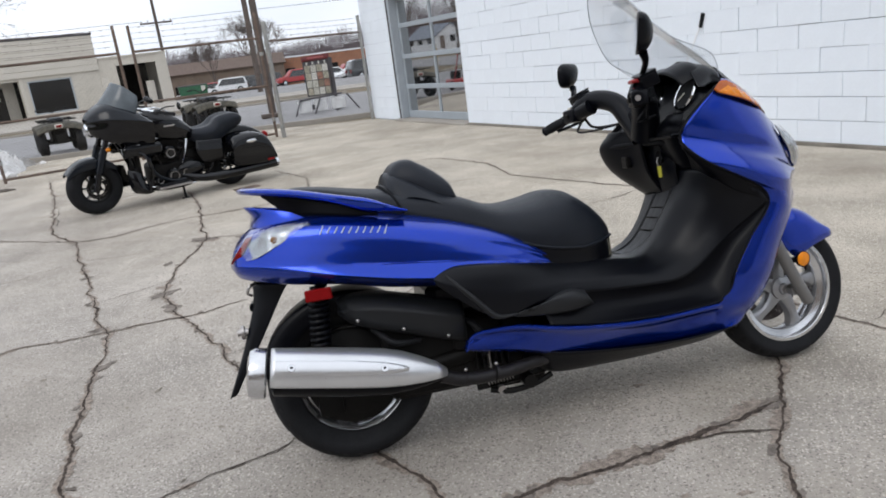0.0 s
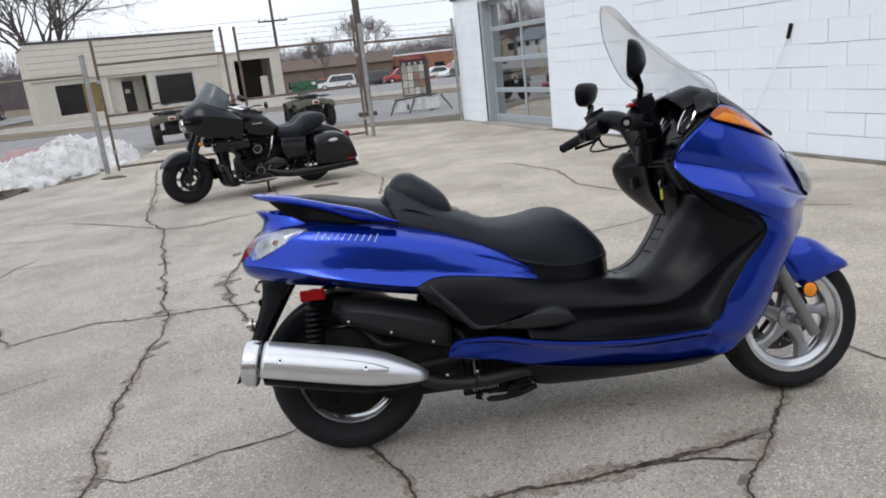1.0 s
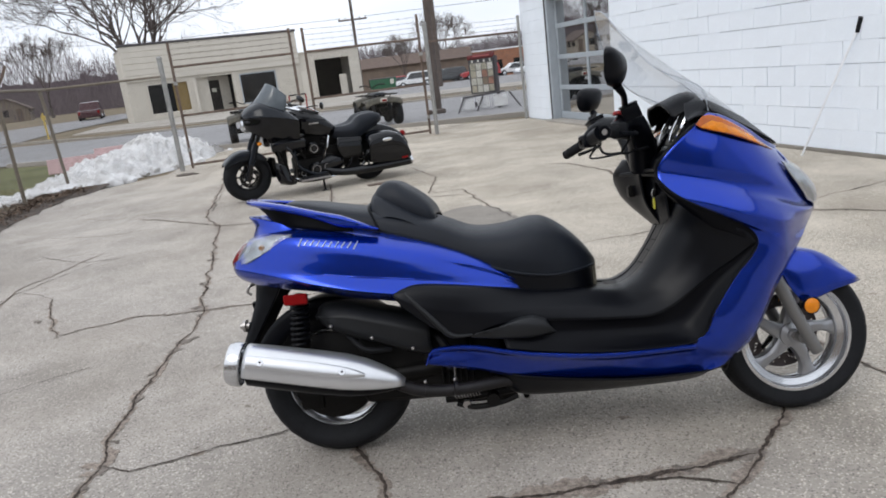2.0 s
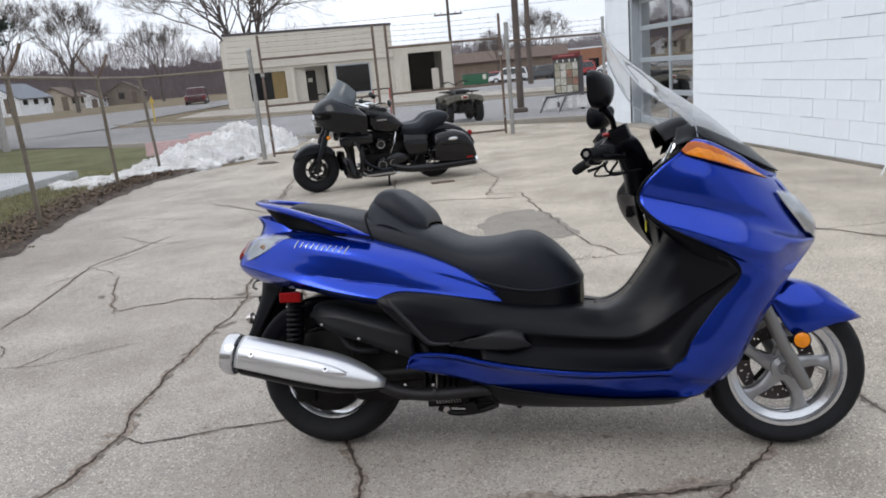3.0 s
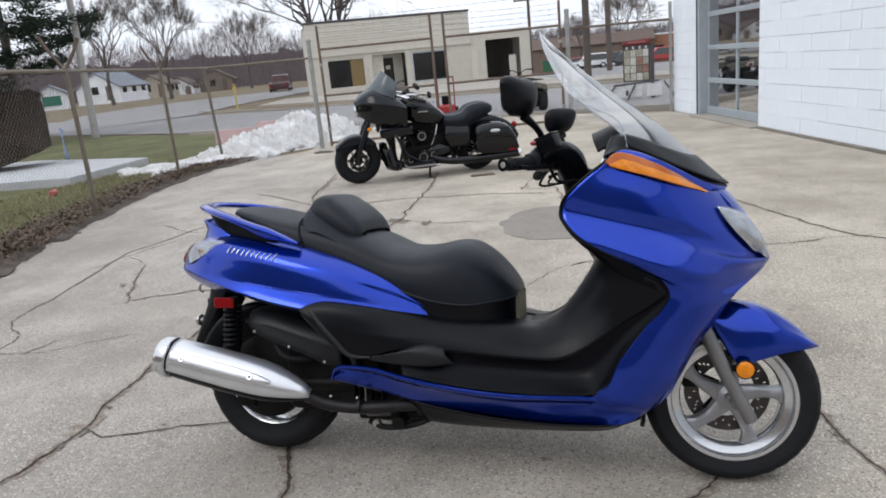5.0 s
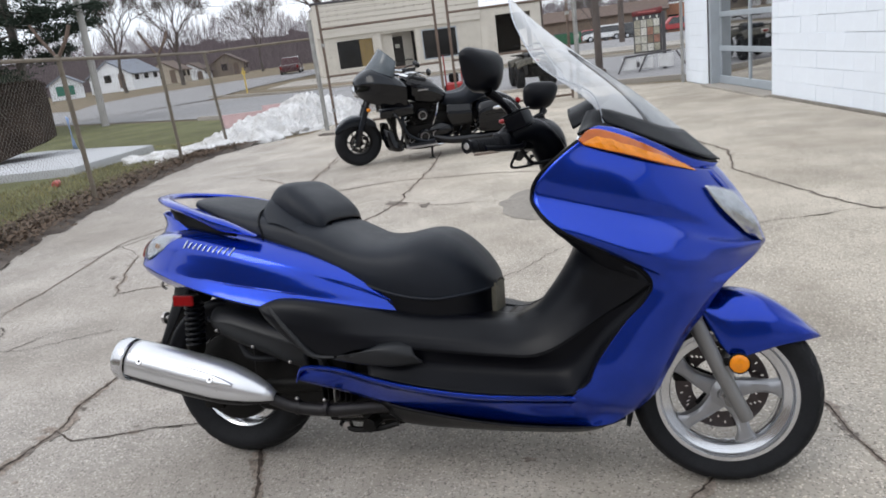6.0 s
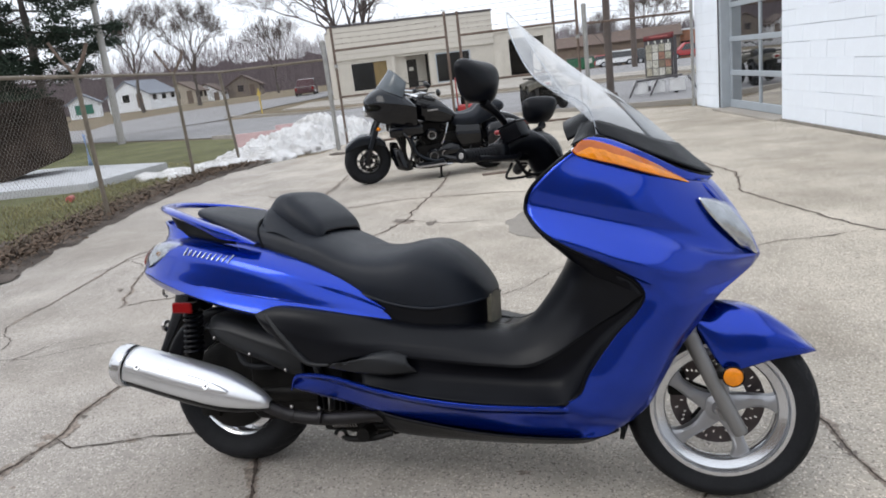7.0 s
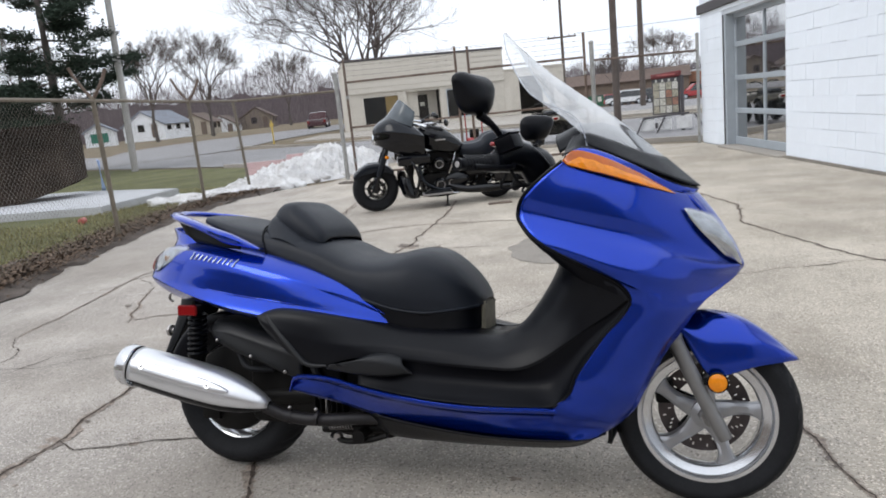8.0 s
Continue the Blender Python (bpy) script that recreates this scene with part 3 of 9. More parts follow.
def build_cracks():
    root = thing("pavement_cracks", Matrix(), "jagged dark cracks with crumbled edges across the concrete", "crack", kind="structure")
    rows = (
        ([(-4.2, 9.4), (-3.3, 6.95), (-2.63, 4.86), (-2.22, 4.25), (-1.96, 3.46), (-1.68, 2.78), (-1.48, 2.16), (-1.26, 1.63), (-1.17, 1.25)], 0.009),
        ([(-1.17, 1.25), (-1.15, 0.93), (-1.08, 0.55), (-1.0, 0.16), (-0.91, -0.11), (-0.88, -0.30), (-0.91, -0.52), (-1.1, -0.9)], 0.011),
        ([(-0.91, -0.11), (-0.77, -0.16), (-0.55, -0.06), (-0.40, 0.0), (-0.22, 0.11)], 0.005),
        ([(-3.6, 5.2), (-3.05, 4.85), (-2.22, 4.28), (-1.9, 4.28), (-1.45, 4.58), (-0.45, 4.70), (0.2, 4.62)], 0.007),
        ([(-1.62, 6.3), (-1.32, 5.2), (-1.17, 4.3), (-1.01, 3.54), (-1.08, 2.92), (-1.10, 2.39), (-0.99, 1.95), (-0.87, 1.67), (-0.68, 1.30), (-0.57, 1.0), (-0.46, 0.75)], 0.009),
        ([(-2.6, 3.0), (-2.4, 3.13), (-1.96, 3.46)], 0.004),
        ([(-1.52, 2.23), (-1.25, 2.36), (-0.94, 2.62)], 0.004),
        ([(-2.07, 1.38), (-1.71, 1.62), (-1.26, 1.63), (-1.09, 1.67), (-0.87, 1.67), (-0.53, 1.80)], 0.006),
        ([(-2.65, 2.22), (-2.38, 1.79), (-2.07, 1.38)], 0.006),
        ([(0.03, -0.05), (0.06, -0.11), (0.12, -0.2), (0.18, -0.3), (0.22, -0.42), (0.3, -0.7)], 0.011),
        ([(1.55, 0.02), (1.44, -0.18), (1.31, -0.37), (1.21, -0.50), (1.14, -0.65), (1.05, -0.85)], 0.009),
        ([(1.37, -0.28), (1.15, -0.34), (0.92, -0.385), (0.72, -0.43), (0.43, -0.48), (0.0, -0.6)], 0.015),
        ([(1.26, -0.43), (1.12, -0.385), (0.98, -0.385)], 0.005),
        ([(1.05, 6.05), (1.29, 5.95), (1.66, 5.1), (1.69, 4.25), (2.0, 3.65), (2.22, 3.22), (2.44, 2.9), (3.2, 2.4)], 0.007),
        ([(0.71, 2.27), (1.10, 2.38), (1.67, 2.56), (2.08, 2.76), (2.44, 2.90), (2.78, 2.97), (3.6, 3.4)], 0.004),
        ([(1.82, 0.62), (1.86, 0.49), (1.93, 0.29), (2.01, 0.12), (2.15, -0.2)], 0.006),
        ([(-0.68, 6.99), (-0.24, 5.94), (-0.22, 4.88), (0.12, 4.95), (0.36, 4.18), (0.79, 2.95), (1.10, 2.38)], 0.006),
        ([(-2.62, 0.98), (-2.77, 1.5), (-3.14, 2.5), (-3.04, 3.56)], 0.006),
        ([(-2.68, 5.15), (-3.08, 6.41)], 0.005),
        ([(-1.23, 3.49), (-0.97, 3.59), (-0.6, 3.45), (-0.1, 3.5)], 0.005),
        ([(-2.9, 0.2), (-2.4, 0.5), (-1.9, 0.55), (-1.5, 0.9)], 0.003),
        ([(-4.6, 5.6), (-4.0, 5.3), (-3.3, 5.5)], 0.004),
        ([(-3.7, 3.3), (-3.3, 3.6), (-2.9, 3.5)], 0.003),
        ([(-2.62, 0.98), (-2.3, 0.75), (-2.07, 0.2), (-2.2, -0.4)], 0.0035),
        ([(-1.96, 3.46), (-1.55, 3.42), (-1.23, 3.49)], 0.003),
        ([(-0.57, 1.0), (-0.2, 1.25), (0.3, 1.3), (0.71, 2.27)], 0.0025),
        ([(0.36, 4.18), (0.9, 4.45), (1.69, 4.25)], 0.003),
        ([(-3.14, 2.5), (-2.65, 2.22)], 0.003),
        ([(2.01, 0.12), (2.4, 0.3), (2.9, 0.15)], 0.0025),
        ([(-3.3, 6.95), (-2.6, 7.1), (-1.62, 6.3)], 0.003),
        ([(-4.57, 4.44), (-4.13, 4.51), (-3.46, 4.33), (-2.99, 4.53)], 0.005),
        ([(-3.73, 3.65), (-3.0, 3.23), (-2.69, 3.29)], 0.005),
        ([(-4.69, 5.62), (-4.65, 6.2), (-4.12, 6.19)], 0.005),
        ([(-3.17, 1.86), (-3.09, 2.0), (-3.08, 2.33), (-2.92, 3.12), (-2.54, 3.45)], 0.0045),
        ([(0.71, 2.21), (0.88, 2.39), (1.01, 2.3)], 0.004),
        ([(-1.98, 0.46), (-1.96, 0.77), (-1.81, 0.85)], 0.003),
    )
    for i, (pts, w) in enumerate(rows):
        crack(pts, w * (0.82 if w > 0.0055 else 1.45), 11 + i * 3, root, pale=w > 0.0055)
    # crumbled holes where cracks meet
    rng = random.Random(5)
    for x, y, r in ((-1.0, 3.5, 0.09), (-1.1, 2.35, 0.06), (-0.95, -0.1, 0.045), (-0.93, -0.16, 0.03), (1.1, -0.35, 0.045), (0.75, -0.43, 0.04), (-0.55, -0.06, 0.03), (1.33, -0.33, 0.03), (-1.15, 1.1, 0.03),
                    (0.85, -0.62, 0.02), (1.0, -0.66, 0.022), (0.55, 0.25, 0.03), (1.0, 0.0, 0.025), (-0.2, 5.0, 0.05), (1.68, 4.9, 0.04), (-0.75, -0.42, 0.014), (1.9, 1.5, 0.02), (2.3, 1.0, 0.018)):
        poly = []
        for k in range(22):
            a = k / 22 * math.tau
            q = 0.75 * r * (0.45 + 0.75 * rng.random())
            poly.append((x + q * 1.5 * math.cos(a), y + q * 0.8 * math.sin(a)))
        bm = bmesh.new()
        bm.faces.new([bm.verts.new((*v, 0.0014)) for v in poly])
        part("spalled_hollow", bm, M_CRACK_PALE, root, smooth=0)
    # broken-out flakes strung along the wider cracks and at their meetings
    spots = [(-1.08, 2.19, 0.085), (-0.97, 1.88, 0.07), (-1.05, 3.58, 0.11), (-0.72, 3.47, 0.08), (-1.13, 1.14, 0.05), (-1.20, 2.94, 0.05), (-1.74, 2.91, 0.05), (-1.32, 1.70, 0.05), (-2.4, 1.70, 0.04)]
    for pts, w in rows:
        if w < 0.0055:
            continue
        for (x0, y0), (x1, y1) in zip(pts, pts[1:]):
            for k in range(int(math.hypot(x1 - x0, y1 - y0) / 0.16) + 1):
                if rng.random() < 0.62:
                    u = rng.random()
                    spots.append((x0 + (x1 - x0) * u + rng.gauss(0, 0.012), y0 + (y1 - y0) * u + rng.gauss(0, 0.012), w * rng.uniform(0.9, 3.2)))
    vs, fs = [], []
    for x, y, r in spots:
        n, i, tilt = 16, len(vs), rng.uniform(0, math.tau)
        for q in range(n):
            a = q / n * math.tau
            k = r * (0.55 + 0.65 * noise.noise(Vector((x * 9 + 1.3 * math.cos(a), y * 9 + 1.3 * math.sin(a), 0))) + rng.uniform(0, 0.45))
            u, v = 1.35 * k * math.cos(a), 0.75 * k * math.sin(a)
            vs.append((x + u * math.cos(tilt) - v * math.sin(tilt), y + u * math.sin(tilt) + v * math.cos(tilt), 0.0030 + 0.0004 * (len(fs) % 3)))
        fs.append(tuple(range(i, i + n)))
    raw("spalled_flakes", vs, fs, M_SPALL, root)["kind"] = "stuff"


build_cracks()


def scatter_pits():
    """Tiny chips and stains in the concrete, thickest near the cracks."""
    rng = random.Random(77)
    vs, fs = [], []
    for k in range(420):
        x, y = rng.uniform(-4.0, 3.6), rng.uniform(-1.2, 7.5)
        if x < -3.4 and y > 1:
            continue
        r = rng.uniform(0.003, 0.010) * (1 if rng.random() < 0.92 else 1.8)
        n = 9
        a0 = rng.uniform(0, math.tau)
        st = rng.uniform(1.0, 2.6)
        i = len(vs)
        for q in range(n):
            a = q / n * math.tau
            u, v = r * rng.uniform(0.35, 1.2) * math.cos(a) * st, r * rng.uniform(0.35, 1.2) * math.sin(a)
            vs.append((x + u * math.cos(a0) - v * math.sin(a0), y + u * math.sin(a0) + v * math.cos(a0), 0.0025))
        fs.append(tuple(range(i, i + n)))
    ob = raw("chipped_spots", vs, fs, M_CHIP)
    tagged(ob, "small chips and brown stains in the concrete", "chips", kind="stuff")


scatter_pits()
bm = bmesh.new()
bm.faces.new([bm.verts.new((x, y, 0.003)) for x, y in wavy([(-0.06, 3.40), (-0.02, 3.72), (0.10, 3.95), (0.32, 4.03), (0.50, 3.85), (0.68, 3.40), (0.82, 3.02), (0.62, 2.90), (0.30, 2.88), (0.06, 3.08)], 0.05, 0.022, 8)])
tagged(part("concrete_repair", bm, M_PATCH, smooth=0), "darker repaired patch in the concrete yard", "patch", kind="structure")


# ---- white block building ----
WALL = Matrix.Translation((1.06, 12.4, 0)) @ Matrix(((0.334, 0.942, 0, 0), (-0.942, 0.334, 0, 0), (0, 0, 1, 0), (0, 0, 0, 1)))
# in WALL: x runs along the wall from its far corner, -y points into the yard


def build_shop():
    H_WALL, H_DOOR, A, B, L = 2.42, 2.18, 1.18, 3.66, 26.0
    bm = bmesh.new()
    box((0.0, 0.012, -0.1), (A, 0.24, H_WALL), bm=bm)
    box((B, 0.012, -0.1), (L, 0.24, H_WALL + 1.2), bm=bm)
    box((A, 0.012, H_DOOR), (B, 0.24, H_WALL + 1.2), bm=bm)
    box((0.0, 0.012, H_WALL), (A, 0.24, H_WALL + 1.2), bm=bm)
    wall = part("wall_shop", bm, M_MORTAR, smooth=0)
    wall.matrix_world = WALL
    tagged(wall, "white painted concrete block wall with worn joints", "wall", kind="structure")
    end = part("wall_shop_end", box((0.0, 0.24, -0.1), (0.2, 9.0, H_WALL + 1.2)), M_BLOCK, smooth=0)
    end.matrix_world = WALL
    tagged(end, "white painted end wall of the workshop", "wall", kind="structure")
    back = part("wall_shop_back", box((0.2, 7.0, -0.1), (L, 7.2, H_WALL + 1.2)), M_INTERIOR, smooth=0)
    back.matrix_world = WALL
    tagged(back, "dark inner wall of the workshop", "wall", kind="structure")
    roof = part("ceiling_shop", box((0.0, 0.0, H_WALL + 1.2), (L, 9.0, H_WALL + 1.35)), M_DARKTRIM, smooth=0)
    roof.matrix_world = WALL
    tagged(roof, "flat dark workshop roof", "ceiling", kind="structure")
    foot = part("wall_footing", box((B + 0.02, -0.045, -0.1), (L, 0.03, 0.032), bevel=0.012, segs=2), M_FOOT)
    foot.matrix_world = WALL
    tagged(foot, "stained grey concrete footing below the wall", "footing", kind="structure")
    sill = part("door_sill", box((A - 0.02, -0.12, -0.1), (B + 0.02, 0.24, 0.035), bevel=0.01), M_APRON)
    sill.matrix_world = WALL
    tagged(sill, "worn concrete threshold under the workshop door", "sill", kind="structure")
    trim = part("trim_eave", box((-0.05, -0.05, H_WALL - 0.10), (B, 0.012, H_WALL + 0.06), bevel=0.01), M_DARKTRIM)
    trim.matrix_world = WALL
    tagged(trim, "dark metal eave trim above the door", "trim", kind="structure")

    door = thing("door_1", WALL, "grey sectional workshop door with eight clear panes", "door", kind="structure")
    y0, y1 = 0.16, 0.205
    zs = [0.04, 0.12, 0.60, 1.14, 1.68, 2.16]
    xs = [A + 0.10, 2.49, B - 0.02]
    part("door_jamb", box((A, 0.012, 0.035), (A + 0.10, 0.22, H_DOOR), bevel=0.006), M_ALU, door)
    part("door_jamb", box((B - 0.05, 0.10, 0.035), (B, 0.22, H_DOOR), bevel=0.006), M_ALU, door)
    part("door_gasket", box((A + 0.004, -0.004, 0.04), (A + 0.028, 0.014, H_DOOR), bevel=0.003), M_DARKTRIM, door, "cracked black rubber edge strip")
    part("door_rail", box((xs[0], y0 - 0.01, 0.037), (xs[2], y1, 0.16), bevel=0.006), M_ALU, door)
    for z in zs[2:5]:
        part("door_rail", box((xs[0], y0 - 0.008, z - 0.04), (xs[2], y1, z + 0.04), bevel=0.006), M_ALU, door)
    part("door_rail", box((xs[0], y0 - 0.008, 2.10), (xs[2], y1, H_DOOR), bevel=0.006), M_ALU, door)
    for i in range(4):
        lo, hi = (0.16, 0.56) if i == 0 else (zs[i + 1] + 0.04, (zs[i + 2] - 0.04) if i < 3 else 2.10)
        for x in (xs[0], xs[2]):
            s = 0.05 if x == xs[0] else -0.05
            part("door_stile", box((min(x, x + s), y0, lo), (max(x, x + s), y1 - 0.004, hi), bevel=0.004), M_ALU, door)
        part("mullion", box((xs[1] - 0.025, y0, lo), (xs[1] + 0.025, y1 - 0.004, hi), bevel=0.004), M_ALU, door)
        for a, b in ((xs[0] + 0.05, xs[1] - 0.025), (xs[1] + 0.025, xs[2] - 0.05)):
            part("pane", box((a, y0 + 0.02, lo), (b, y0 + 0.028, hi)), M_DOORGLASS, door, smooth=0)
    return wall


WALL_SHOP = build_shop()


# unseen plain wall added behind the camera, to darken what the paint reflects
rear = part("wall_rear", box((-26, -13.4, -0.1), (14, -13.0, 5.2)), surf("added_wall_brown", (0.20, 0.155, 0.125), 0.9, var=0.15, scale=1.0, fine=14, bump=0.01), smooth=0)
tagged(rear, "unseen plain brown wall added to darken reflections", "wall", kind="structure")


# ---- fences ----
def link_mesh(a, b, z0, z1, pitch=0.062, r=0.0013):
    """Woven chain-link wire between two ground points, as thin three-sided wires."""
    a, b = Vector((*a, 0)), Vector((*b, 0))
    L = (b - a).length
    t = (b - a) / L
    s = Vector((-t.y, t.x, 0))
    h = z1 - z0
    vs, fs = [], []

    def wire(p, q):
        d = (q - p).normalized()
        u = d.cross(s).normalized()
        k = len(vs)
        for c in (p, q):
            for ang in (0, 2.09, 4.19):
                vs.append(c + r * (u * math.cos(ang) + s * math.sin(ang)))
        for i in range(3):
            j = (i + 1) % 3
            fs.append((k + i, k + j, k + 3 + j, k + 3 + i))

    n = int((L + h) / pitch)
    for i in range(n + 1):
        for sign in (1, -1):
            x0 = i * pitch - h if sign > 0 else i * pitch
            x1 = x0 + h if sign > 0 else x0 - h
            za, zb, xa, xb = z0, z1, x0, x1
            if sign > 0:
                if xa < 0:
                    za, xa = z0 - x0, 0.0
                if xb > L:
                    zb, xb = z1 - (x1 - L), L
            else:
                if xa > L:
                    za, xa = z0 + (x0 - L), L
                if xb < 0:
                    zb, xb = z1 - (0 - x1), 0.0
            if zb - za > 0.02:
                o = s * r * sign
                wire(a + t * xa + Vector((0, 0, za)) + o, a + t * xb + Vector((0, 0, zb)) + o)
    return vs, fs


def pipe(a, b, r, segs=10):
    return tube([a, b], r, segs, n=2)


def barbed(parent, a, b, sag=0.03):
    a, b = Vector(a), Vector(b)
    bm = tube([a, (a + b) / 2 - Vector((0, 0, sag)), b], 0.0025, 4, n=9)
    n = int((b - a).length / 0.16)
    for i in range(1, n):
        p = a.lerp(b, i / n) - Vector((0, 0, sag * 4 * (i / n) * (1 - i / n)))
        for d in (Vector((0.012, 0.01, 0.02)), Vector((-0.012, 0.012, 0.018))):
            tube([p - d, p + d], 0.0015, 3, n=2, bm=bm)
    part("barbed_wire", bm, M_RUST, parent)


GL, GR = Vector((-5.15, 9.69, 0)), Vector((-0.75, 11.2, 0))
GD = (GR - GL).normalized()


def gate_leaf(s0, s1):
    g = thing("gate_leaf", Matrix.Translation(GL + GD * s0), "rusty pipe gate leaf filled with chain link and barbed wire", "gate", "gate leaves")
    p = lambda s, z: GD * (s - s0) + Vector((0, 0, z))
    part("upright", pipe(p(s0, 0.03), p(s0, 2.18), 0.024), M_RUST, g)
    part("upright", pipe(p(s1, 0.03), p(s1, 2.2), 0.024), M_RUST, g)
    part("top_rail", pipe(p(s0, 1.77), p(s1, 1.77), 0.021), M_RUST, g)
    part("middle_rail", pipe(p(s0, 0.95), p(s1, 0.95), 0.02), M_RUST, g)
    part("bottom_rail", pipe(p(s0, 0.09), p(s1, 0.09), 0.021), M_RUST, g)
    for z in (1.88, 1.97, 2.06, 2.15):
        barbed(g, p(s0, z), p(s1, z), 0.012)
    a, b = p(s0, 0), p(s1, 0)
    vs, fs = link_mesh((a.x, a.y), (b.x, b.y), 0.09, 1.77, r=0.0009)
    ob = raw("chain_link", vs, fs, M_WIRE_OLD, g)
    ob["kind"] = "stuff"
    for z in (0.35, 1.5):
        part("hinge", lathe([(0.0, -0.03), (0.035, -0.03), (0.035, 0.03), (0.0, 0.03)], 12, "z", centre=p(s0 if s0 < 2 else s1, z)), M_GALV, g)


gate_leaf(0.2, 2.24)
gate_leaf(2.47, 4.55)


def fence_post(x, y, h, r, mat, label, arms=False, lean=0.0):
    f = thing("fence_post", pose(x, y, -0.01, 0, lean, 0), label, "fence post", "fence posts")
    part("pole", tube([(0, 0, 0), (0, 0, h)], r, 12, n=2), mat, f)
    part("cap", ball((0, 0, h), (r * 1.2, r * 1.2, r * 0.9), u=12, v=8), mat, f)
    if arms:
        part("arm", tube([(0, 0, h - 0.02), (-0.13, -0.05, h + 0.2), (-0.2, -0.08, h + 0.36)], 0.018, 6), M_RUST, f, "rusty angled barbed wire arm")
        part("arm", tube([(0, 0, h - 0.02), (0.12, 0.05, h + 0.16), (0.19, 0.08, h + 0.31)], 0.02, 6), M_RUST, f, "rusty angled barbed wire arm")
    return f


def fence_run(name, pts, z1, rail, wire, label):
    f = thing(name, Matrix(), label, "fence")
    for a, b in zip(pts, pts[1:]):
        part("top_rail", pipe((*a, z1), (*b, z1), 0.021), rail, f)
        vs, fs = link_mesh(a, b, 0.05, z1 - 0.01)
        raw("chain_link", vs, fs, wire, f)["kind"] = "stuff"


gp = GL + GD * 0.02
fence_post(gp.x, gp.y, 1.95, 0.042, M_GALV, "thick grey galvanised steel gate post with wire stubs")
gp = GL + GD * 4.68
fence_post(gp.x, gp.y, 2.02, 0.04, M_GALV, "thick grey galvanised steel gate post with wire stubs")
fence_post(-6.71, 8.80, 1.66, 0.026, M_BEIGEPIPE, "weathered steel fence post with a bent top", lean=-3)
fence_post(-6.20, 6.97, 1.66, 0.026, M_BEIGEPIPE, "weathered steel fence post with rusty barbed wire arms", arms=True)
fence_post(-5.18, 4.26, 1.68, 0.027, M_BEIGEPIPE, "weathered steel fence post with rusty barbed wire arms", arms=True)
fence_post(-4.05, 1.35, 1.68, 0.027, M_BEIGEPIPE, "weathered steel fence post with rusty barbed wire arms", arms=True)
fence_post(-3.85, -1.6, 1.68, 0.027, M_BEIGEPIPE, "weathered steel fence post with rusty barbed wire arms", arms=True)
fence_post(1.0, 12.36, 2.0, 0.03, M_GALV, "grey steel fence post fixed against the white wall")
fence_run("side_fence", [(-5.17, 9.69), (-6.71, 8.80), (-6.20, 6.97), (-5.18, 4.26), (-4.05, 1.35), (-3.85, -1.6)], 1.64, M_BEIGEPIPE, M_WIRE_OLD,
          "weathered chain link fence with a tan top rail beside the lawn")
fence_run("corner_fence", [(gp.x, gp.y), (1.0, 12.36)], 1.70, M_RUST, M_WIRE, "chain link fence with a dark top rail meeting the wall")
corner = thing("wire_strands", Matrix(), "thin barbed wire strands above the corner fence", "barbed wire")
for z in (1.78, 1.87, 1.96):
    barbed(corner, (gp.x, gp.y, z), (1.0, 12.36, z), 0.01)

# ---- blue scooter ----
def tyre(R, W, rim_r, grooves=40, segs=160, bm=None, centre=(0, 0, 0), depth=0.004):
    """A tyre round the y axis with slanted tread grooves cut in."""
    bm = bm or bmesh.new()
    prof = []
    for i in range(25):
        a = -math.pi * 0.62 + i / 24 * math.pi * 1.24
        k = math.cos(a)
        r = rim_r + (R - rim_r) * (0.5 + 0.5 * k) if abs(a) < math.pi / 2 else rim_r + (R - rim_r) * 0.5 * (1 + k)
        prof.append((r, W / 2 * math.sin(a) * (1.0 if abs(a) < math.pi / 2 else 0.98)))
    rows = []
    for s in range(segs):
        ang = s / segs * math.tau
        ring = []
        for r, h in prof:
            u = abs(h) / (W / 2)
            ph = (s / segs * grooves + u * 0.9 * (1 if h > 0 else 1.0) + (0.5 if h > 0 else 0)) % 1
            d = depth if ph < 0.28 and 0.12 < u < 0.86 and r > R - 0.03 else 0
            if u < 0.05:
                d = depth * 0.6
            ring.append(Vector(((r - d) * math.cos(ang), h, (r - d) * math.sin(ang))) + Vector(centre))
        rows.append(ring)
    rows.append([v.copy() for v in rows[0]])
    grid(bm, rows)
    bmesh.ops.remove_doubles(bm, verts=bm.verts, dist=1e-6)
    return bm


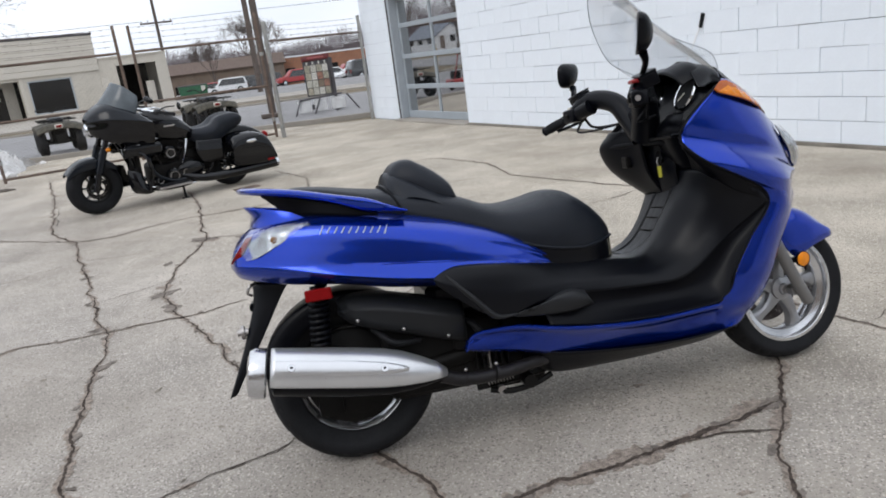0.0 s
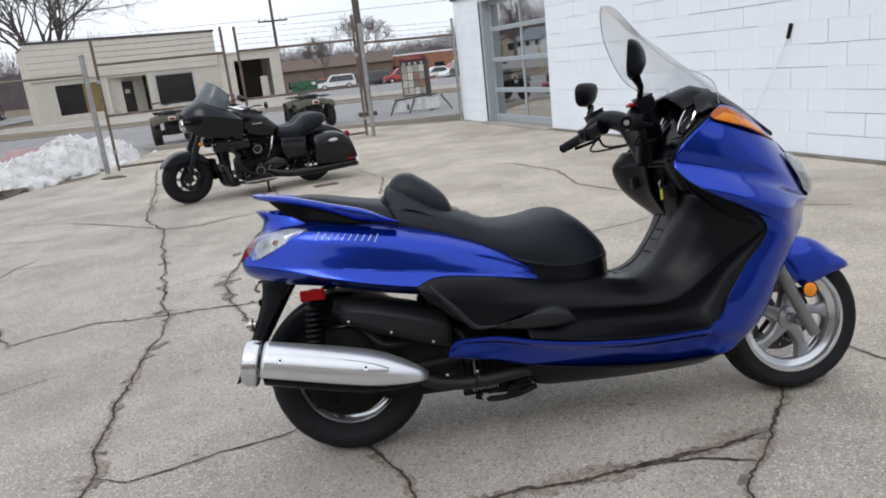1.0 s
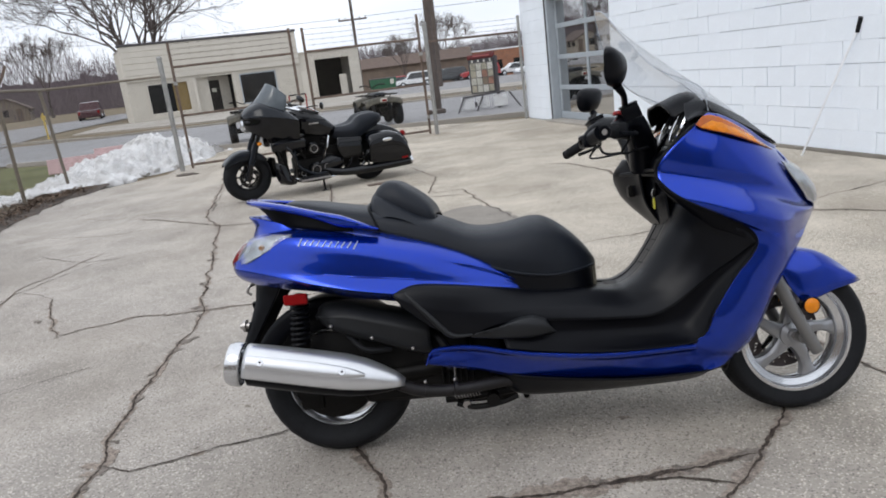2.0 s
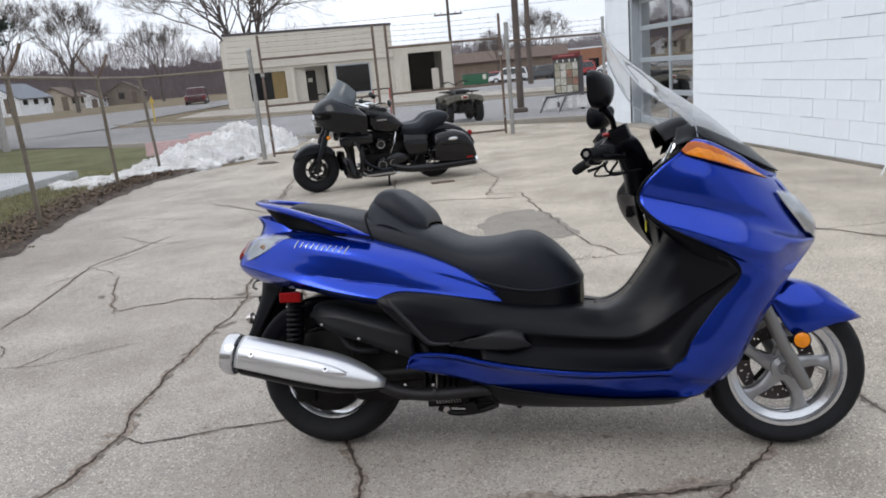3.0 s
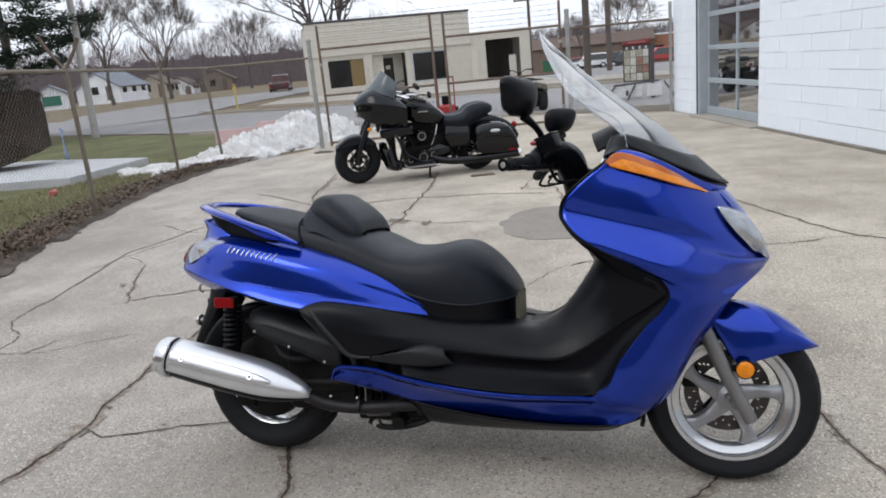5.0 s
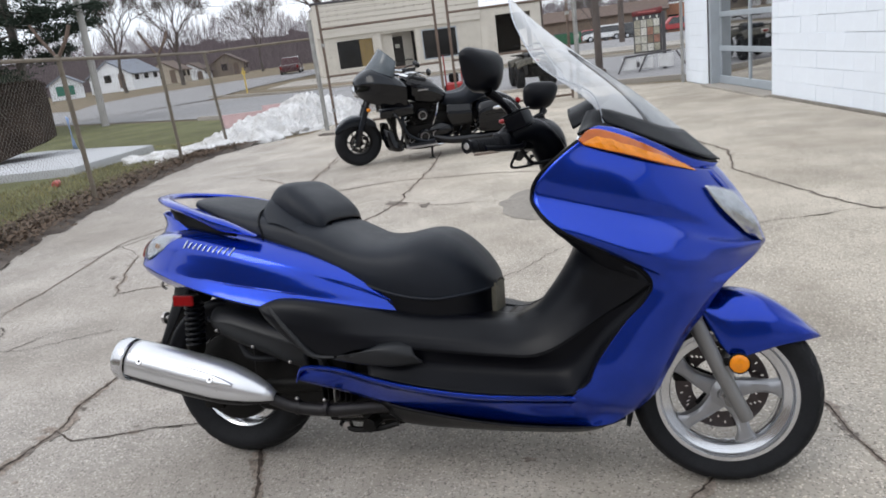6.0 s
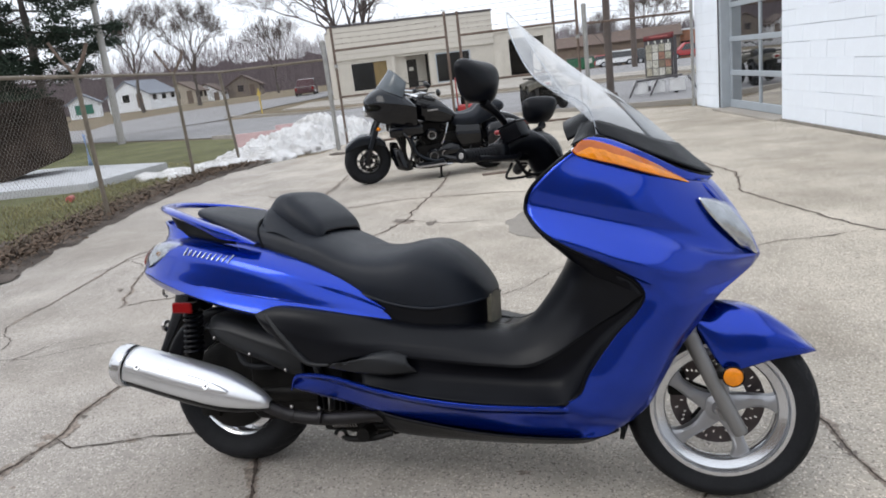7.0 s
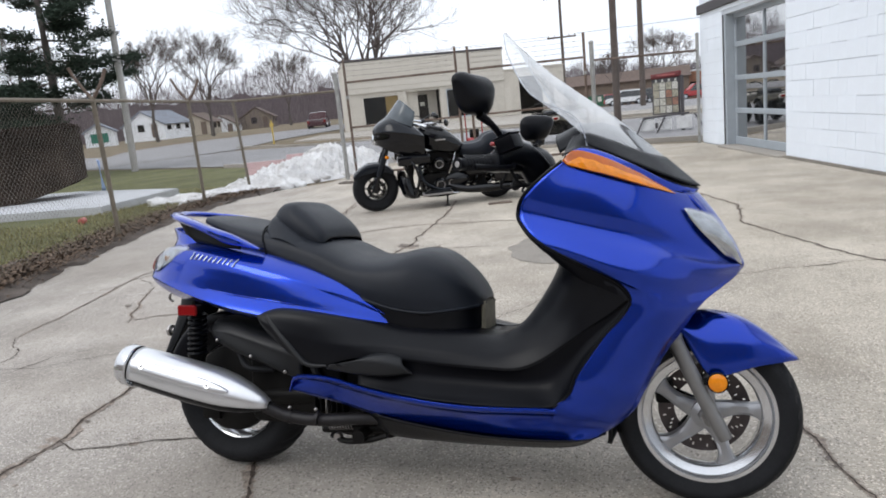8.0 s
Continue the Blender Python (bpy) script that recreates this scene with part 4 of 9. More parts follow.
def road_tyre(R, W, bead, half, grooves, segs=200, depth=0.004):
    """A road tyre round the y axis: bead on the rim, bulging sidewall, rounded tread with slanted grooves."""
    side = [(bead - 0.002, half - 0.004), (bead + 0.003, half + 0.001), (bead + 0.012, half + 0.004), (bead + (R - bead) * 0.42, W / 2 - 0.0015), (bead + (R - bead) * 0.56, W / 2), (bead + (R - bead) * 0.70, W / 2 - 0.004),
            (bead + (R - bead) * 0.82, W / 2 - 0.014), (bead + (R - bead) * 0.91, W / 2 * 0.60), (bead + (R - bead) * 0.965, W / 2 * 0.38), (R - 0.0006, W / 2 * 0.17)]
    prof = side + [(R, 0.0)] + [(r, -h) for r, h in side[::-1]]
    fine = []
    for a, b in zip(prof, prof[1:]):
        fine += [a, ((a[0] + b[0]) / 2, (a[1] + b[1]) / 2)]
    fine.append(prof[-1])
    rows = []
    for s in range(segs):
        ang = s / segs * math.tau
        ring = []
        for r, h in fine:
            u = abs(h) / (W / 2)
            ph = (s / segs * grooves + u * 1.1 + (0.5 if h > 0 else 0)) % 1
            d = depth if ph < 0.24 and 0.10 < u < 0.93 and r > bead + (R - bead) * 0.66 else 0
            if u < 0.04:
                d = depth * 0.6
            ring.append(Vector(((r - d) * math.cos(ang), h, (r - d) * math.sin(ang))))
        rows.append(ring)
    rows.append([v.copy() for v in rows[0]])
    bm = bmesh.new()
    grid(bm, rows)
    bmesh.ops.remove_doubles(bm, verts=bm.verts, dist=1e-6)
    return bm


def rim_ring(r, w, segs=72, c=(0, 0, 0)):
    """A wheel rim with rolled lips and a drop centre."""
    h = w / 2
    prof = [(r, -h), (r + 0.004, -h + 0.004), (r + 0.004, -h + 0.010), (r - 0.006, -h + 0.016), (r - 0.012, -h * 0.45), (r - 0.012, h * 0.45),
            (r - 0.006, h - 0.016), (r + 0.004, h - 0.010), (r + 0.004, h - 0.004), (r, h), (r - 0.004, h - 0.002), (r - 0.016, h - 0.010), (r - 0.022, h * 0.5),
            (r - 0.024, 0), (r - 0.022, -h * 0.5), (r - 0.016, -h + 0.010), (r - 0.004, -h + 0.002), (r, -h)]
    return lathe(prof, segs, "y", centre=c)


def spoke(a0, r0, r1, swirl, w0, w1, t0, t1, y=0.0, c=(0, 0, 0), waist=None):
    """A curved cast spoke from hub to rim."""
    rows = []
    n = 12
    for i in range(n):
        u = i / (n - 1)
        a = a0 + swirl * u ** 1.4
        r = r0 + (r1 - r0) * u
        d = Vector((math.cos(a), 0, math.sin(a)))
        e = Vector((-math.sin(a), 0, math.cos(a)))
        w = w0 + (w1 - w0) * u + 0.012 * max(0, u - 0.75) * 4
        if waist:
            w = waist + (w0 - waist) * (1 - u) ** 2.2 + (w1 - waist) * u ** 7
        t = t0 + (t1 - t0) * u
        p = d * r + Vector((0, y, 0)) + Vector(c)
        yv = Vector((0, 1, 0))
        ring = []
        for k in range(10):
            q = k / 10 * math.tau
            cx, cy = math.cos(q), math.sin(q)
            ring.append(p + e * w / 2 * math.copysign(abs(cx) ** 0.6, cx) + yv * t / 2 * math.copysign(abs(cy) ** 0.6, cy))
        rows.append(ring)
    bm = bmesh.new()
    vs = grid(bm, rows, closed=True)
    bm.faces.new(vs[0])
    bm.faces.new(vs[-1])
    return bm


def brake_disc(r0, r1, y, c, holes=36):
    """A drilled ring: holes are left open in the sheet."""
    bm = bmesh.new()
    segs = holes * 4
    radii = [r0, r0 + (r1 - r0) * 0.22, r0 + (r1 - r0) * 0.40, r0 + (r1 - r0) * 0.58, r0 + (r1 - r0) * 0.78, r1]
    for yy in (y, y + 0.004):
        rings = [[bm.verts.new(Vector((r * math.cos(k / segs * math.tau), yy, r * math.sin(k / segs * math.tau))) + Vector(c)) for k in range(segs)] for r in radii]
        for j in range(5):
            for k in range(segs):
                if (j == 1 and k % 8 == 1) or (j == 3 and k % 8 == 5) or (j == 2 and k % 16 == 3):
                    continue
                bm.faces.new((rings[j][k], rings[j][(k + 1) % segs], rings[j + 1][(k + 1) % segs], rings[j + 1][k]))
    return bm


def spring(p, q, r, wire, turns, bm=None):
    p, q = Vector(p), Vector(q)
    d = (q - p).normalized()
    a = d.orthogonal().normalized()
    b = d.cross(a)
    n = int(turns * 12)
    pts = [p.lerp(q, i / n) + r * (a * math.cos(i / 12 * math.tau) + b * math.sin(i / 12 * math.tau)) for i in range(n + 1)]
    return tube(pts, wire, 6, n=n + 1, bm=bm)


def both(fn):
    """Runs a builder for the right side (-1) and the left side (1)."""
    for s in (-1, 1):
        fn(s)


def flip_y(rows, s):
    return [[(x, y * -s, z) for x, y, z in r] for r in rows]


def build_scooter():
    sc = thing("scooter", pose(0, -0.045, 0.002, -10.5, 0, 1.7), "large metallic blue scooter with a black seat leaning on its stand", "scooter")

    # --- rear body: tail cowl, one smooth shell with a stepped crease along each side
    def tail_row(x, top, ytop, mid, ymid, cz, yc, ledge, yb, low, ylow):
        return [(x, 0, top + 0.004), (x, -ytop * 0.6, top + 0.002), (x, -ytop, top), (x, -(ytop + ymid * 2) / 3 - 0.012, (top + mid * 1.4) / 2.4), (x, -ymid, mid), (x, -(ymid + yc) / 2 - 0.002, (mid + cz) / 2), (x, -yc, cz + 0.004),
                (x, -yc - 0.002, cz), (x, -yb, cz - ledge), (x, -yb + 0.003, cz - ledge - 0.006), (x, -(yb + ylow) / 2 - 0.006, (cz - ledge + low) / 2 - 0.002), (x, -ylow, low)]

    rows = [
        tail_row(-0.284, 0.694, 0.02, 0.686, 0.07, 0.674, 0.085, 0.004, 0.086, 0.660, 0.06),
        tail_row(-0.258, 0.742, 0.05, 0.716, 0.145, 0.676, 0.165, 0.005, 0.166, 0.636, 0.12),
        tail_row(-0.19, 0.786, 0.085, 0.748, 0.190, 0.668, 0.213, 0.006, 0.215, 0.616, 0.165),
        tail_row(-0.10, 0.806, 0.12, 0.752, 0.228, 0.655, 0.250, 0.010, 0.255, 0.598, 0.20),
        tail_row(0.03, 0.800, 0.15, 0.738, 0.263, 0.640, 0.277, 0.024, 0.293, 0.578, 0.225),
        tail_row(0.18, 0.775, 0.17, 0.706, 0.280, 0.617, 0.286, 0.034, 0.311, 0.544, 0.24),
        tail_row(0.33, 0.735, 0.18, 0.668, 0.276, 0.596, 0.284, 0.038, 0.314, 0.522, 0.25),
        tail_row(0.45, 0.692, 0.19, 0.632, 0.262, 0.576, 0.272, 0.030, 0.300, 0.505, 0.25),
        tail_row(0.57, 0.634, 0.195, 0.593, 0.234, 0.556, 0.246, 0.014, 0.258, 0.495, 0.235),
        tail_row(0.66, 0.572, 0.185, 0.552, 0.204, 0.532, 0.212, 0.008, 0.216, 0.485, 0.205),
        tail_row(0.708, 0.524, 0.178, 0.516, 0.183, 0.508, 0.186, 0.004, 0.188, 0.476, 0.180),
    ]
    bm = patch(rows, 76, 64, mirror=True)
    skin = BVHTree.FromBMesh(bm)
    part("tail_cowl", bm, M_BLUE, sc, "glossy metallic blue tail cowl", thick=0.004)

    def drape(x, z, s, out=0.0):
        """The point of the cowl's flank at x, z on side s, lifted by out."""
        hit = skin.ray_cast(Vector((x, 1.0 * s, z)), Vector((0, -s, 0)))
        return hit[0] + hit[1] * (out if hit[1].y * s > 0 else -out) if hit[0] else Vector((x, 0.1 * s, z))

    # --- tail lamp on each flank: mirrored bowl, bulb, clear lens with a red stop strip along its rear edge
    def lamp(s):
        top = [(-0.214, 0.752), (-0.160, 0.764), (-0.095, 0.770), (-0.026, 0.766)]
        low = [(-0.276, 0.682), (-0.205, 0.690), (-0.125, 0.722), (-0.030, 0.763)]
        net = [[drape(x0 + (x1 - x0) * k / 4, z0 + (z1 - z0) * k / 4, s, 0.0015) for (x0, z0), (x1, z1) in zip(low, top)] for k in range(5)]
        tl = part("tail_lamp", patch(net, 12, 24), M_TAILBOWL, sc, "clear-lensed tail lamp", smooth=20)
        part("lens", patch([[drape(v.x, v.z, s, 0.007) for v in r] for r in net], 12, 24), M_CLEARLENS, tl)
        part("red_strip", patch([[r[0].lerp(r[1], u) + Vector((-0.003, 0.0045 * s, 0)) for u in (0.0, 0.18, 0.36)] for r in net], 12, 8), M_RED, tl, "red stop lamp strip")
        part("bulb", ball(drape(-0.135, 0.737, s, 0.003), (0.011, 0.005, 0.010), u=14, v=8), M_BULB, tl, "amber signal bulb")
    both(lamp)
    part("tail_point", patch([[(-0.215, 0, 0.845), (-0.205, -0.10, 0.842), (-0.09, -0.165, 0.815), (0.02, -0.185, 0.775)], [(-0.205, 0, 0.815), (-0.180, -0.115, 0.806), (-0.09, -0.178, 0.790), (0.02, -0.190, 0.768)], [(-0.215, 0, 0.780), (-0.192, -0.120, 0.772), (-0.10, -0.188, 0.772), (0.02, -0.195, 0.760)]], 12, 24, mirror=True), M_BLUE, sc, "pointed blue fin above the tail lamps", thick=0.004)
    # dark moulding that fills the gap between the grab rail and the cowl
    part("rail_support", patch([[(-0.155, -0.135, 0.872), (-0.15, -0.135, 0.866)], [(-0.10, -0.168, 0.862), (-0.075, -0.168, 0.800)], [(0.0, -0.190, 0.836), (0.0, -0.195, 0.785)], [(0.10, -0.212, 0.806), (0.10, -0.215, 0.768)], [(0.17, -0.218, 0.786), (0.17, -0.222, 0.760)]], 24, 6), M_BLACKM, sc, "black support under the grab rail", thick=0.006)

    # --- grab rail: a swept wing round the tail
    rail_c = [(0.254, -0.232, 0.761, 0.003), (0.20, -0.238, 0.778, 0.011), (0.14, -0.240, 0.796, 0.020), (0.095, -0.235, 0.812, 0.017), (0.04, -0.226, 0.831, 0.013), (-0.04, -0.206, 0.855, 0.0125), (-0.12, -0.168, 0.874, 0.012), (-0.180, -0.115, 0.886, 0.011), (-0.208, -0.05, 0.892, 0.011), (-0.213, 0.0, 0.893, 0.011)]
    path = rail_c + [(x, -y, z, h) for x, y, z, h in rail_c[-2::-1]]
    n = 80
    cs = cr([p[:3] for p in path], n)
    hs = [v.x for v in cr([(p[3], 0, 0) for p in path], n)]
    ring_rows = []
    for i, p in enumerate(cs):
        d = (cs[min(i + 1, n - 1)] - cs[max(i - 1, 0)]).normalized()
        out = d.cross(Vector((0, 0, 1))).normalized()
        up = out.cross(d).normalized()
        w = 0.016 + 0.014 * min(1, hs[i] / 0.02)
        lean = 0.35
        ring_rows.append([p + out * (w * math.cos(k / 14 * math.tau) - lean * hs[i] * math.sin(k / 14 * math.tau)) + up * hs[i] * math.copysign(abs(math.sin(k / 14 * math.tau)) ** 0.8, math.sin(k / 14 * math.tau)) for k in range(14)])
    bm = bmesh.new()
    vs = grid(bm, ring_rows, closed=True)
    bm.faces.new(vs[0])
    bm.faces.new(vs[-1])
    part("grab_rail", bm, M_BLUE, sc, "glossy blue wing-shaped grab rail")

    # --- seat
    def seat_row(x, top, w, low, wl, crown=0.012):
        h = top - low
        return [(x, 0, top), (x, -w * 0.42, top - min(0.03 * h, crown * 0.4)), (x, -w * 0.76, top - min(0.15 * h, crown * 1.1)), (x, -w * 0.96, top - 0.36 * h), (x, -w * 1.025, low + 0.28 * h), (x, -wl, low)]
    rows = [
        seat_row(-0.100, 0.874, 0.06, 0.855, 0.06, 0.003), seat_row(-0.060, 0.882, 0.105, 0.852, 0.105, 0.006), seat_row(0.020, 0.872, 0.150, 0.832, 0.152), seat_row(0.100, 0.855, 0.178, 0.800, 0.180),
        seat_row(0.180, 0.840, 0.190, 0.765, 0.195), seat_row(0.270, 0.826, 0.198, 0.730, 0.203), seat_row(0.360, 0.805, 0.202, 0.700, 0.208), seat_row(0.450, 0.772, 0.205, 0.668, 0.212, 0.014),
        seat_row(0.530, 0.736, 0.208, 0.632, 0.214, 0.016), seat_row(0.600, 0.728, 0.212, 0.602, 0.215, 0.02), seat_row(0.670, 0.734, 0.216, 0.578, 0.214, 0.024), seat_row(0.735, 0.746, 0.212, 0.563, 0.210, 0.028), seat_row(0.785, 0.740, 0.198, 0.558, 0.200, 0.03), seat_row(0.830, 0.714, 0.178, 0.557, 0.182, 0.03),
        seat_row(0.872, 0.678, 0.150, 0.560, 0.155, 0.026), seat_row(0.906, 0.640, 0.117, 0.563, 0.124, 0.02), seat_row(0.930, 0.606, 0.080, 0.566, 0.088, 0.010), seat_row(0.944, 0.582, 0.035, 0.568, 0.042, 0.004)]
    seat = part("seat", patch(rows, 80, 34, mirror=True), M_SEAT, sc, "black vinyl stepped double seat", thick=0.006)
    # rounded seam along the cushion's lower edge
    for s in (-1, 1):
        part("piping", tube([(0.30, 0.205 * s, 0.720), (0.45, 0.213 * s, 0.667), (0.60, 0.216 * s, 0.601), (0.70, 0.213 * s, 0.570), (0.785, 0.201 * s, 0.557), (0.830, 0.183 * s, 0.557), (0.872, 0.156 * s, 0.560), (0.906, 0.125 * s, 0.563), (0.932, 0.085 * s, 0.566)], 0.0045, 8), M_SEAT, seat)
    rows = [[(x, 0, z), (x, -w * 0.7, z), (x, -w, z), (x, -w * 0.99, (z + lo) / 2), (x, -w * 0.97, lo)] for x, w, z, lo in
            ((0.50, 0.198, 0.64, 0.58), (0.60, 0.205, 0.600, 0.520), (0.70, 0.206, 0.572, 0.500), (0.785, 0.194, 0.562, 0.482), (0.845, 0.168, 0.565, 0.470), (0.890, 0.130, 0.568, 0.466), (0.918, 0.092, 0.570, 0.466), (0.932, 0.05, 0.570, 0.466), (0.934, 0.01, 0.570, 0.466))]
    part("seat_base", patch(rows, 36, 20, mirror=True), M_BLACKP, sc, thick=0.004)
    part("seat_front", box((0.926, -0.058, 0.476), (0.943, 0.058, 0.580), bevel=0.006), M_TAN, sc, "worn tan front edge under the seat")
    # rider's back pad: fat rounded bolster
    rows = []
    for x, z0, z1, w in ((0.226, 0.822, 0.842, 0.09), (0.231, 0.818, 0.880, 0.115), (0.247, 0.806, 0.903, 0.128), (0.272, 0.795, 0.915, 0.140), (0.306, 0.782, 0.913, 0.148), (0.332, 0.772, 0.897, 0.152), (0.362, 0.760, 0.877, 0.152), (0.392, 0.750, 0.851, 0.150), (0.416, 0.745, 0.823, 0.143), (0.430, 0.747, 0.790, 0.125)):
        rows.append([(x, 0, z1), (x, -w * 0.55, z1 - 0.002), (x, -w * 0.86, z1 - 0.12 * (z1 - z0)), (x, -w * 1.02, z1 - 0.45 * (z1 - z0)), (x, -w, z0)])
    part("back_pad", patch(rows, 36, 24, mirror=True), M_SEAT, sc, "rounded black rider's back pad", thick=0.006)
    for s in (-1, 1):
        part("back_pad_seam", tube([(0.240, 0.04 * s, 0.884), (0.246, 0.10 * s, 0.872), (0.268, 0.137 * s, 0.850), (0.315, 0.154 * s, 0.815), (0.354, 0.1545 * s, 0.788), (0.386, 0.149 * s, 0.769), (0.416, 0.137 * s, 0.766), (0.431, 0.09 * s, 0.778)], 0.0034, 8), M_BLACKM, sc)
        # joint where the rider's cushion laps over the pillion's
        part("cushion_joint", tube([(0.205, 0.03 * s, 0.843), (0.207, 0.09 * s, 0.841), (0.215, 0.150 * s, 0.827), (0.232, 0.190 * s, 0.795), (0.252, 0.203 * s, 0.752)], 0.0045, 8), M_BLACKM, seat)
        part("cushion_wedge", patch([[(0.206, 0.02 * s, 0.836), (0.208, 0.10 * s, 0.834), (0.220, 0.155 * s, 0.815), (0.240, 0.19 * s, 0.77)], [(0.222, 0.02 * s, 0.880), (0.226, 0.09 * s, 0.874), (0.240, 0.145 * s, 0.852), (0.266, 0.190 * s, 0.795)], [(0.26, 0.02 * s, 0.87), (0.262, 0.09 * s, 0.868), (0.285, 0.145 * s, 0.845), (0.32, 0.196 * s, 0.785)], [(0.40, 0.02 * s, 0.79), (0.40, 0.09 * s, 0.79), (0.40, 0.15 * s, 0.775), (0.40, 0.199 * s, 0.745)]], 18, 16), M_SEAT, seat)

    # --- black flank, tunnel and footboard, from under the seat to the leg shield
    def side(s):
        rows = []
        for x, zt, yt, zm, ym, zl, yl in ((0.292, 0.562, 0.305, 0.557, 0.313, 0.553, 0.313), (0.315, 0.570, 0.304, 0.545, 0.321, 0.522, 0.317), (0.36, 0.573, 0.306, 0.525, 0.323, 0.480, 0.317), (0.42, 0.567, 0.304, 0.510, 0.319, 0.432, 0.313),
                                       (0.50, 0.554, 0.292, 0.492, 0.308, 0.405, 0.303), (0.60, 0.535, 0.258, 0.480, 0.285, 0.428, 0.290), (0.70, 0.514, 0.212, 0.472, 0.254, 0.432, 0.268), (0.80, 0.501, 0.194, 0.460, 0.236, 0.421, 0.252),
                                       (0.90, 0.489, 0.170, 0.450, 0.220, 0.411, 0.240)):
            rows.append([(x, 0.05, zt + 0.004), (x, yt * 0.8, zt + 0.003), (x, yt, zt - 0.004), (x, ym, zm), (x, (ym + yl) / 2 + 0.003, (zm + zl) / 2), (x, yl, zl)])
        # the same skin runs on as the tunnel's side and rises into the inner leg shield
        rows += [[(0.99, 0.05, 0.481), (0.99, 0.11, 0.480), (0.995, 0.152, 0.472), (1.0, 0.200, 0.442), (1.0, 0.220, 0.422), (1.0, 0.230, 0.404)],
                 [(1.04, 0.05, 0.494), (1.04, 0.11, 0.492), (1.052, 0.152, 0.482), (1.07, 0.196, 0.448), (1.078, 0.214, 0.424), (1.084, 0.225, 0.403)],
                 [(1.085, 0.05, 0.526), (1.087, 0.11, 0.523), (1.107, 0.158, 0.508), (1.132, 0.194, 0.470), (1.142, 0.210, 0.446), (1.150, 0.220, 0.427)],
                 [(1.13, 0.05, 0.582), (1.134, 0.115, 0.579), (1.163, 0.170, 0.556), (1.198, 0.200, 0.516), (1.212, 0.212, 0.493), (1.222, 0.218, 0.475)],
                 [(1.165, 0.05, 0.634), (1.171, 0.13, 0.632), (1.205, 0.188, 0.606), (1.252, 0.214, 0.564), (1.272, 0.220, 0.543), (1.288, 0.222, 0.522)],
                 [(1.19, 0.05, 0.680), (1.198, 0.15, 0.677), (1.238, 0.210, 0.650), (1.296, 0.236, 0.612), (1.328, 0.240, 0.588), (1.350, 0.238, 0.562)],
                 [(1.21, 0.05, 0.740), (1.216, 0.17, 0.735), (1.255, 0.242, 0.710), (1.325, 0.270, 0.665), (1.372, 0.264, 0.640), (1.402, 0.259, 0.604)]]
        flank = part("side_panel", patch(flip_y(rows, -s), 84, 28), M_BLACKP, sc, "matt black flank panel below the seat", thick=0.005)
        # recessed triangle frame at the rear of the panel
        part("panel_ridge", tube([(0.325, 0.318 * s, 0.560), (0.350, 0.323 * s, 0.530), (0.396, 0.323 * s, 0.479), (0.443, 0.317 * s, 0.424), (0.472, 0.312 * s, 0.410), (0.52, 0.306 * s, 0.408)], [0.004, 0.008, 0.010, 0.010, 0.007, 0.004], 8), M_PEGGREY, flank)
        part("crease_bead", tube([(0.70, 0.268 * s, 0.432), (0.80, 0.252 * s, 0.421), (0.90, 0.240 * s, 0.411), (1.0, 0.230 * s, 0.404), (1.084, 0.225 * s, 0.403), (1.150, 0.220 * s, 0.427), (1.222, 0.218 * s, 0.475), (1.288, 0.222 * s, 0.522), (1.330, 0.232 * s, 0.552)], 0.0032, 8), M_BLACKP, flank)
        # folded pillion foot peg pad
        net = [[(0.515, 0.300, 0.398), (0.60, 0.302, 0.388), (0.70, 0.290, 0.380), (0.780, 0.262, 0.384)],
               [(0.535, 0.308, 0.412), (0.61, 0.309, 0.420), (0.70, 0.300, 0.416), (0.762, 0.278, 0.408)],
               [(0.590, 0.303, 0.420), (0.645, 0.303, 0.434), (0.705, 0.290, 0.438), (0.752, 0.266, 0.430)],
               [(0.63, 0.280, 0.432), (0.66, 0.278, 0.444), (0.71, 0.262, 0.448), (0.750, 0.238, 0.436)]]
        part("pillion_peg", patch(flip_y(net, -s), 14, 20), M_PEGGREY, sc, "folded dark grey pillion foot peg", thick=0.008)
        # step wall and footboard in one moulding, rising to the leg shield
        net = []
        for a, c, dip in (((0.60, 0.287, 0.428), (0.62, 0.294, 0.352), 0.008), ((0.70, 0.266, 0.432), (0.72, 0.293, 0.334), 0.020), ((0.80, 0.250, 0.421), (0.82, 0.291, 0.320), 0.030), ((0.90, 0.238, 0.411), (0.92, 0.287, 0.312), 0.034),
                          ((1.0, 0.228, 0.404), (1.02, 0.280, 0.307), 0.034), ((1.084, 0.223, 0.403), (1.105, 0.272, 0.307), 0.032), ((1.150, 0.218, 0.427), (1.193, 0.262, 0.311), 0.030), ((1.222, 0.216, 0.475), (1.238, 0.261, 0.349), 0.024),
                          ((1.288, 0.220, 0.522), (1.290, 0.260, 0.428), 0.018), ((1.350, 0.236, 0.562), (1.362, 0.259, 0.520), 0.008), ((1.402, 0.257, 0.604), (1.404, 0.259, 0.590), 0.001)):
            a, c = Vector(a), Vector(c)
            net.append([a.lerp(c, u) - Vector((0, dip * k, 0)) for u, k in ((0, 0), (0.15, 0.45), (0.35, 0.9), (0.6, 1.0), (0.85, 0.55), (1, 0))])
        part("footboard", patch([[(v.x, v.y * s, v.z) for v in r] for r in net], 70, 26), M_BLACKM, sc, "black moulded footboard", thick=0.004)
    both(side)
    # central tunnel rising into the inner leg shield
    rows = []
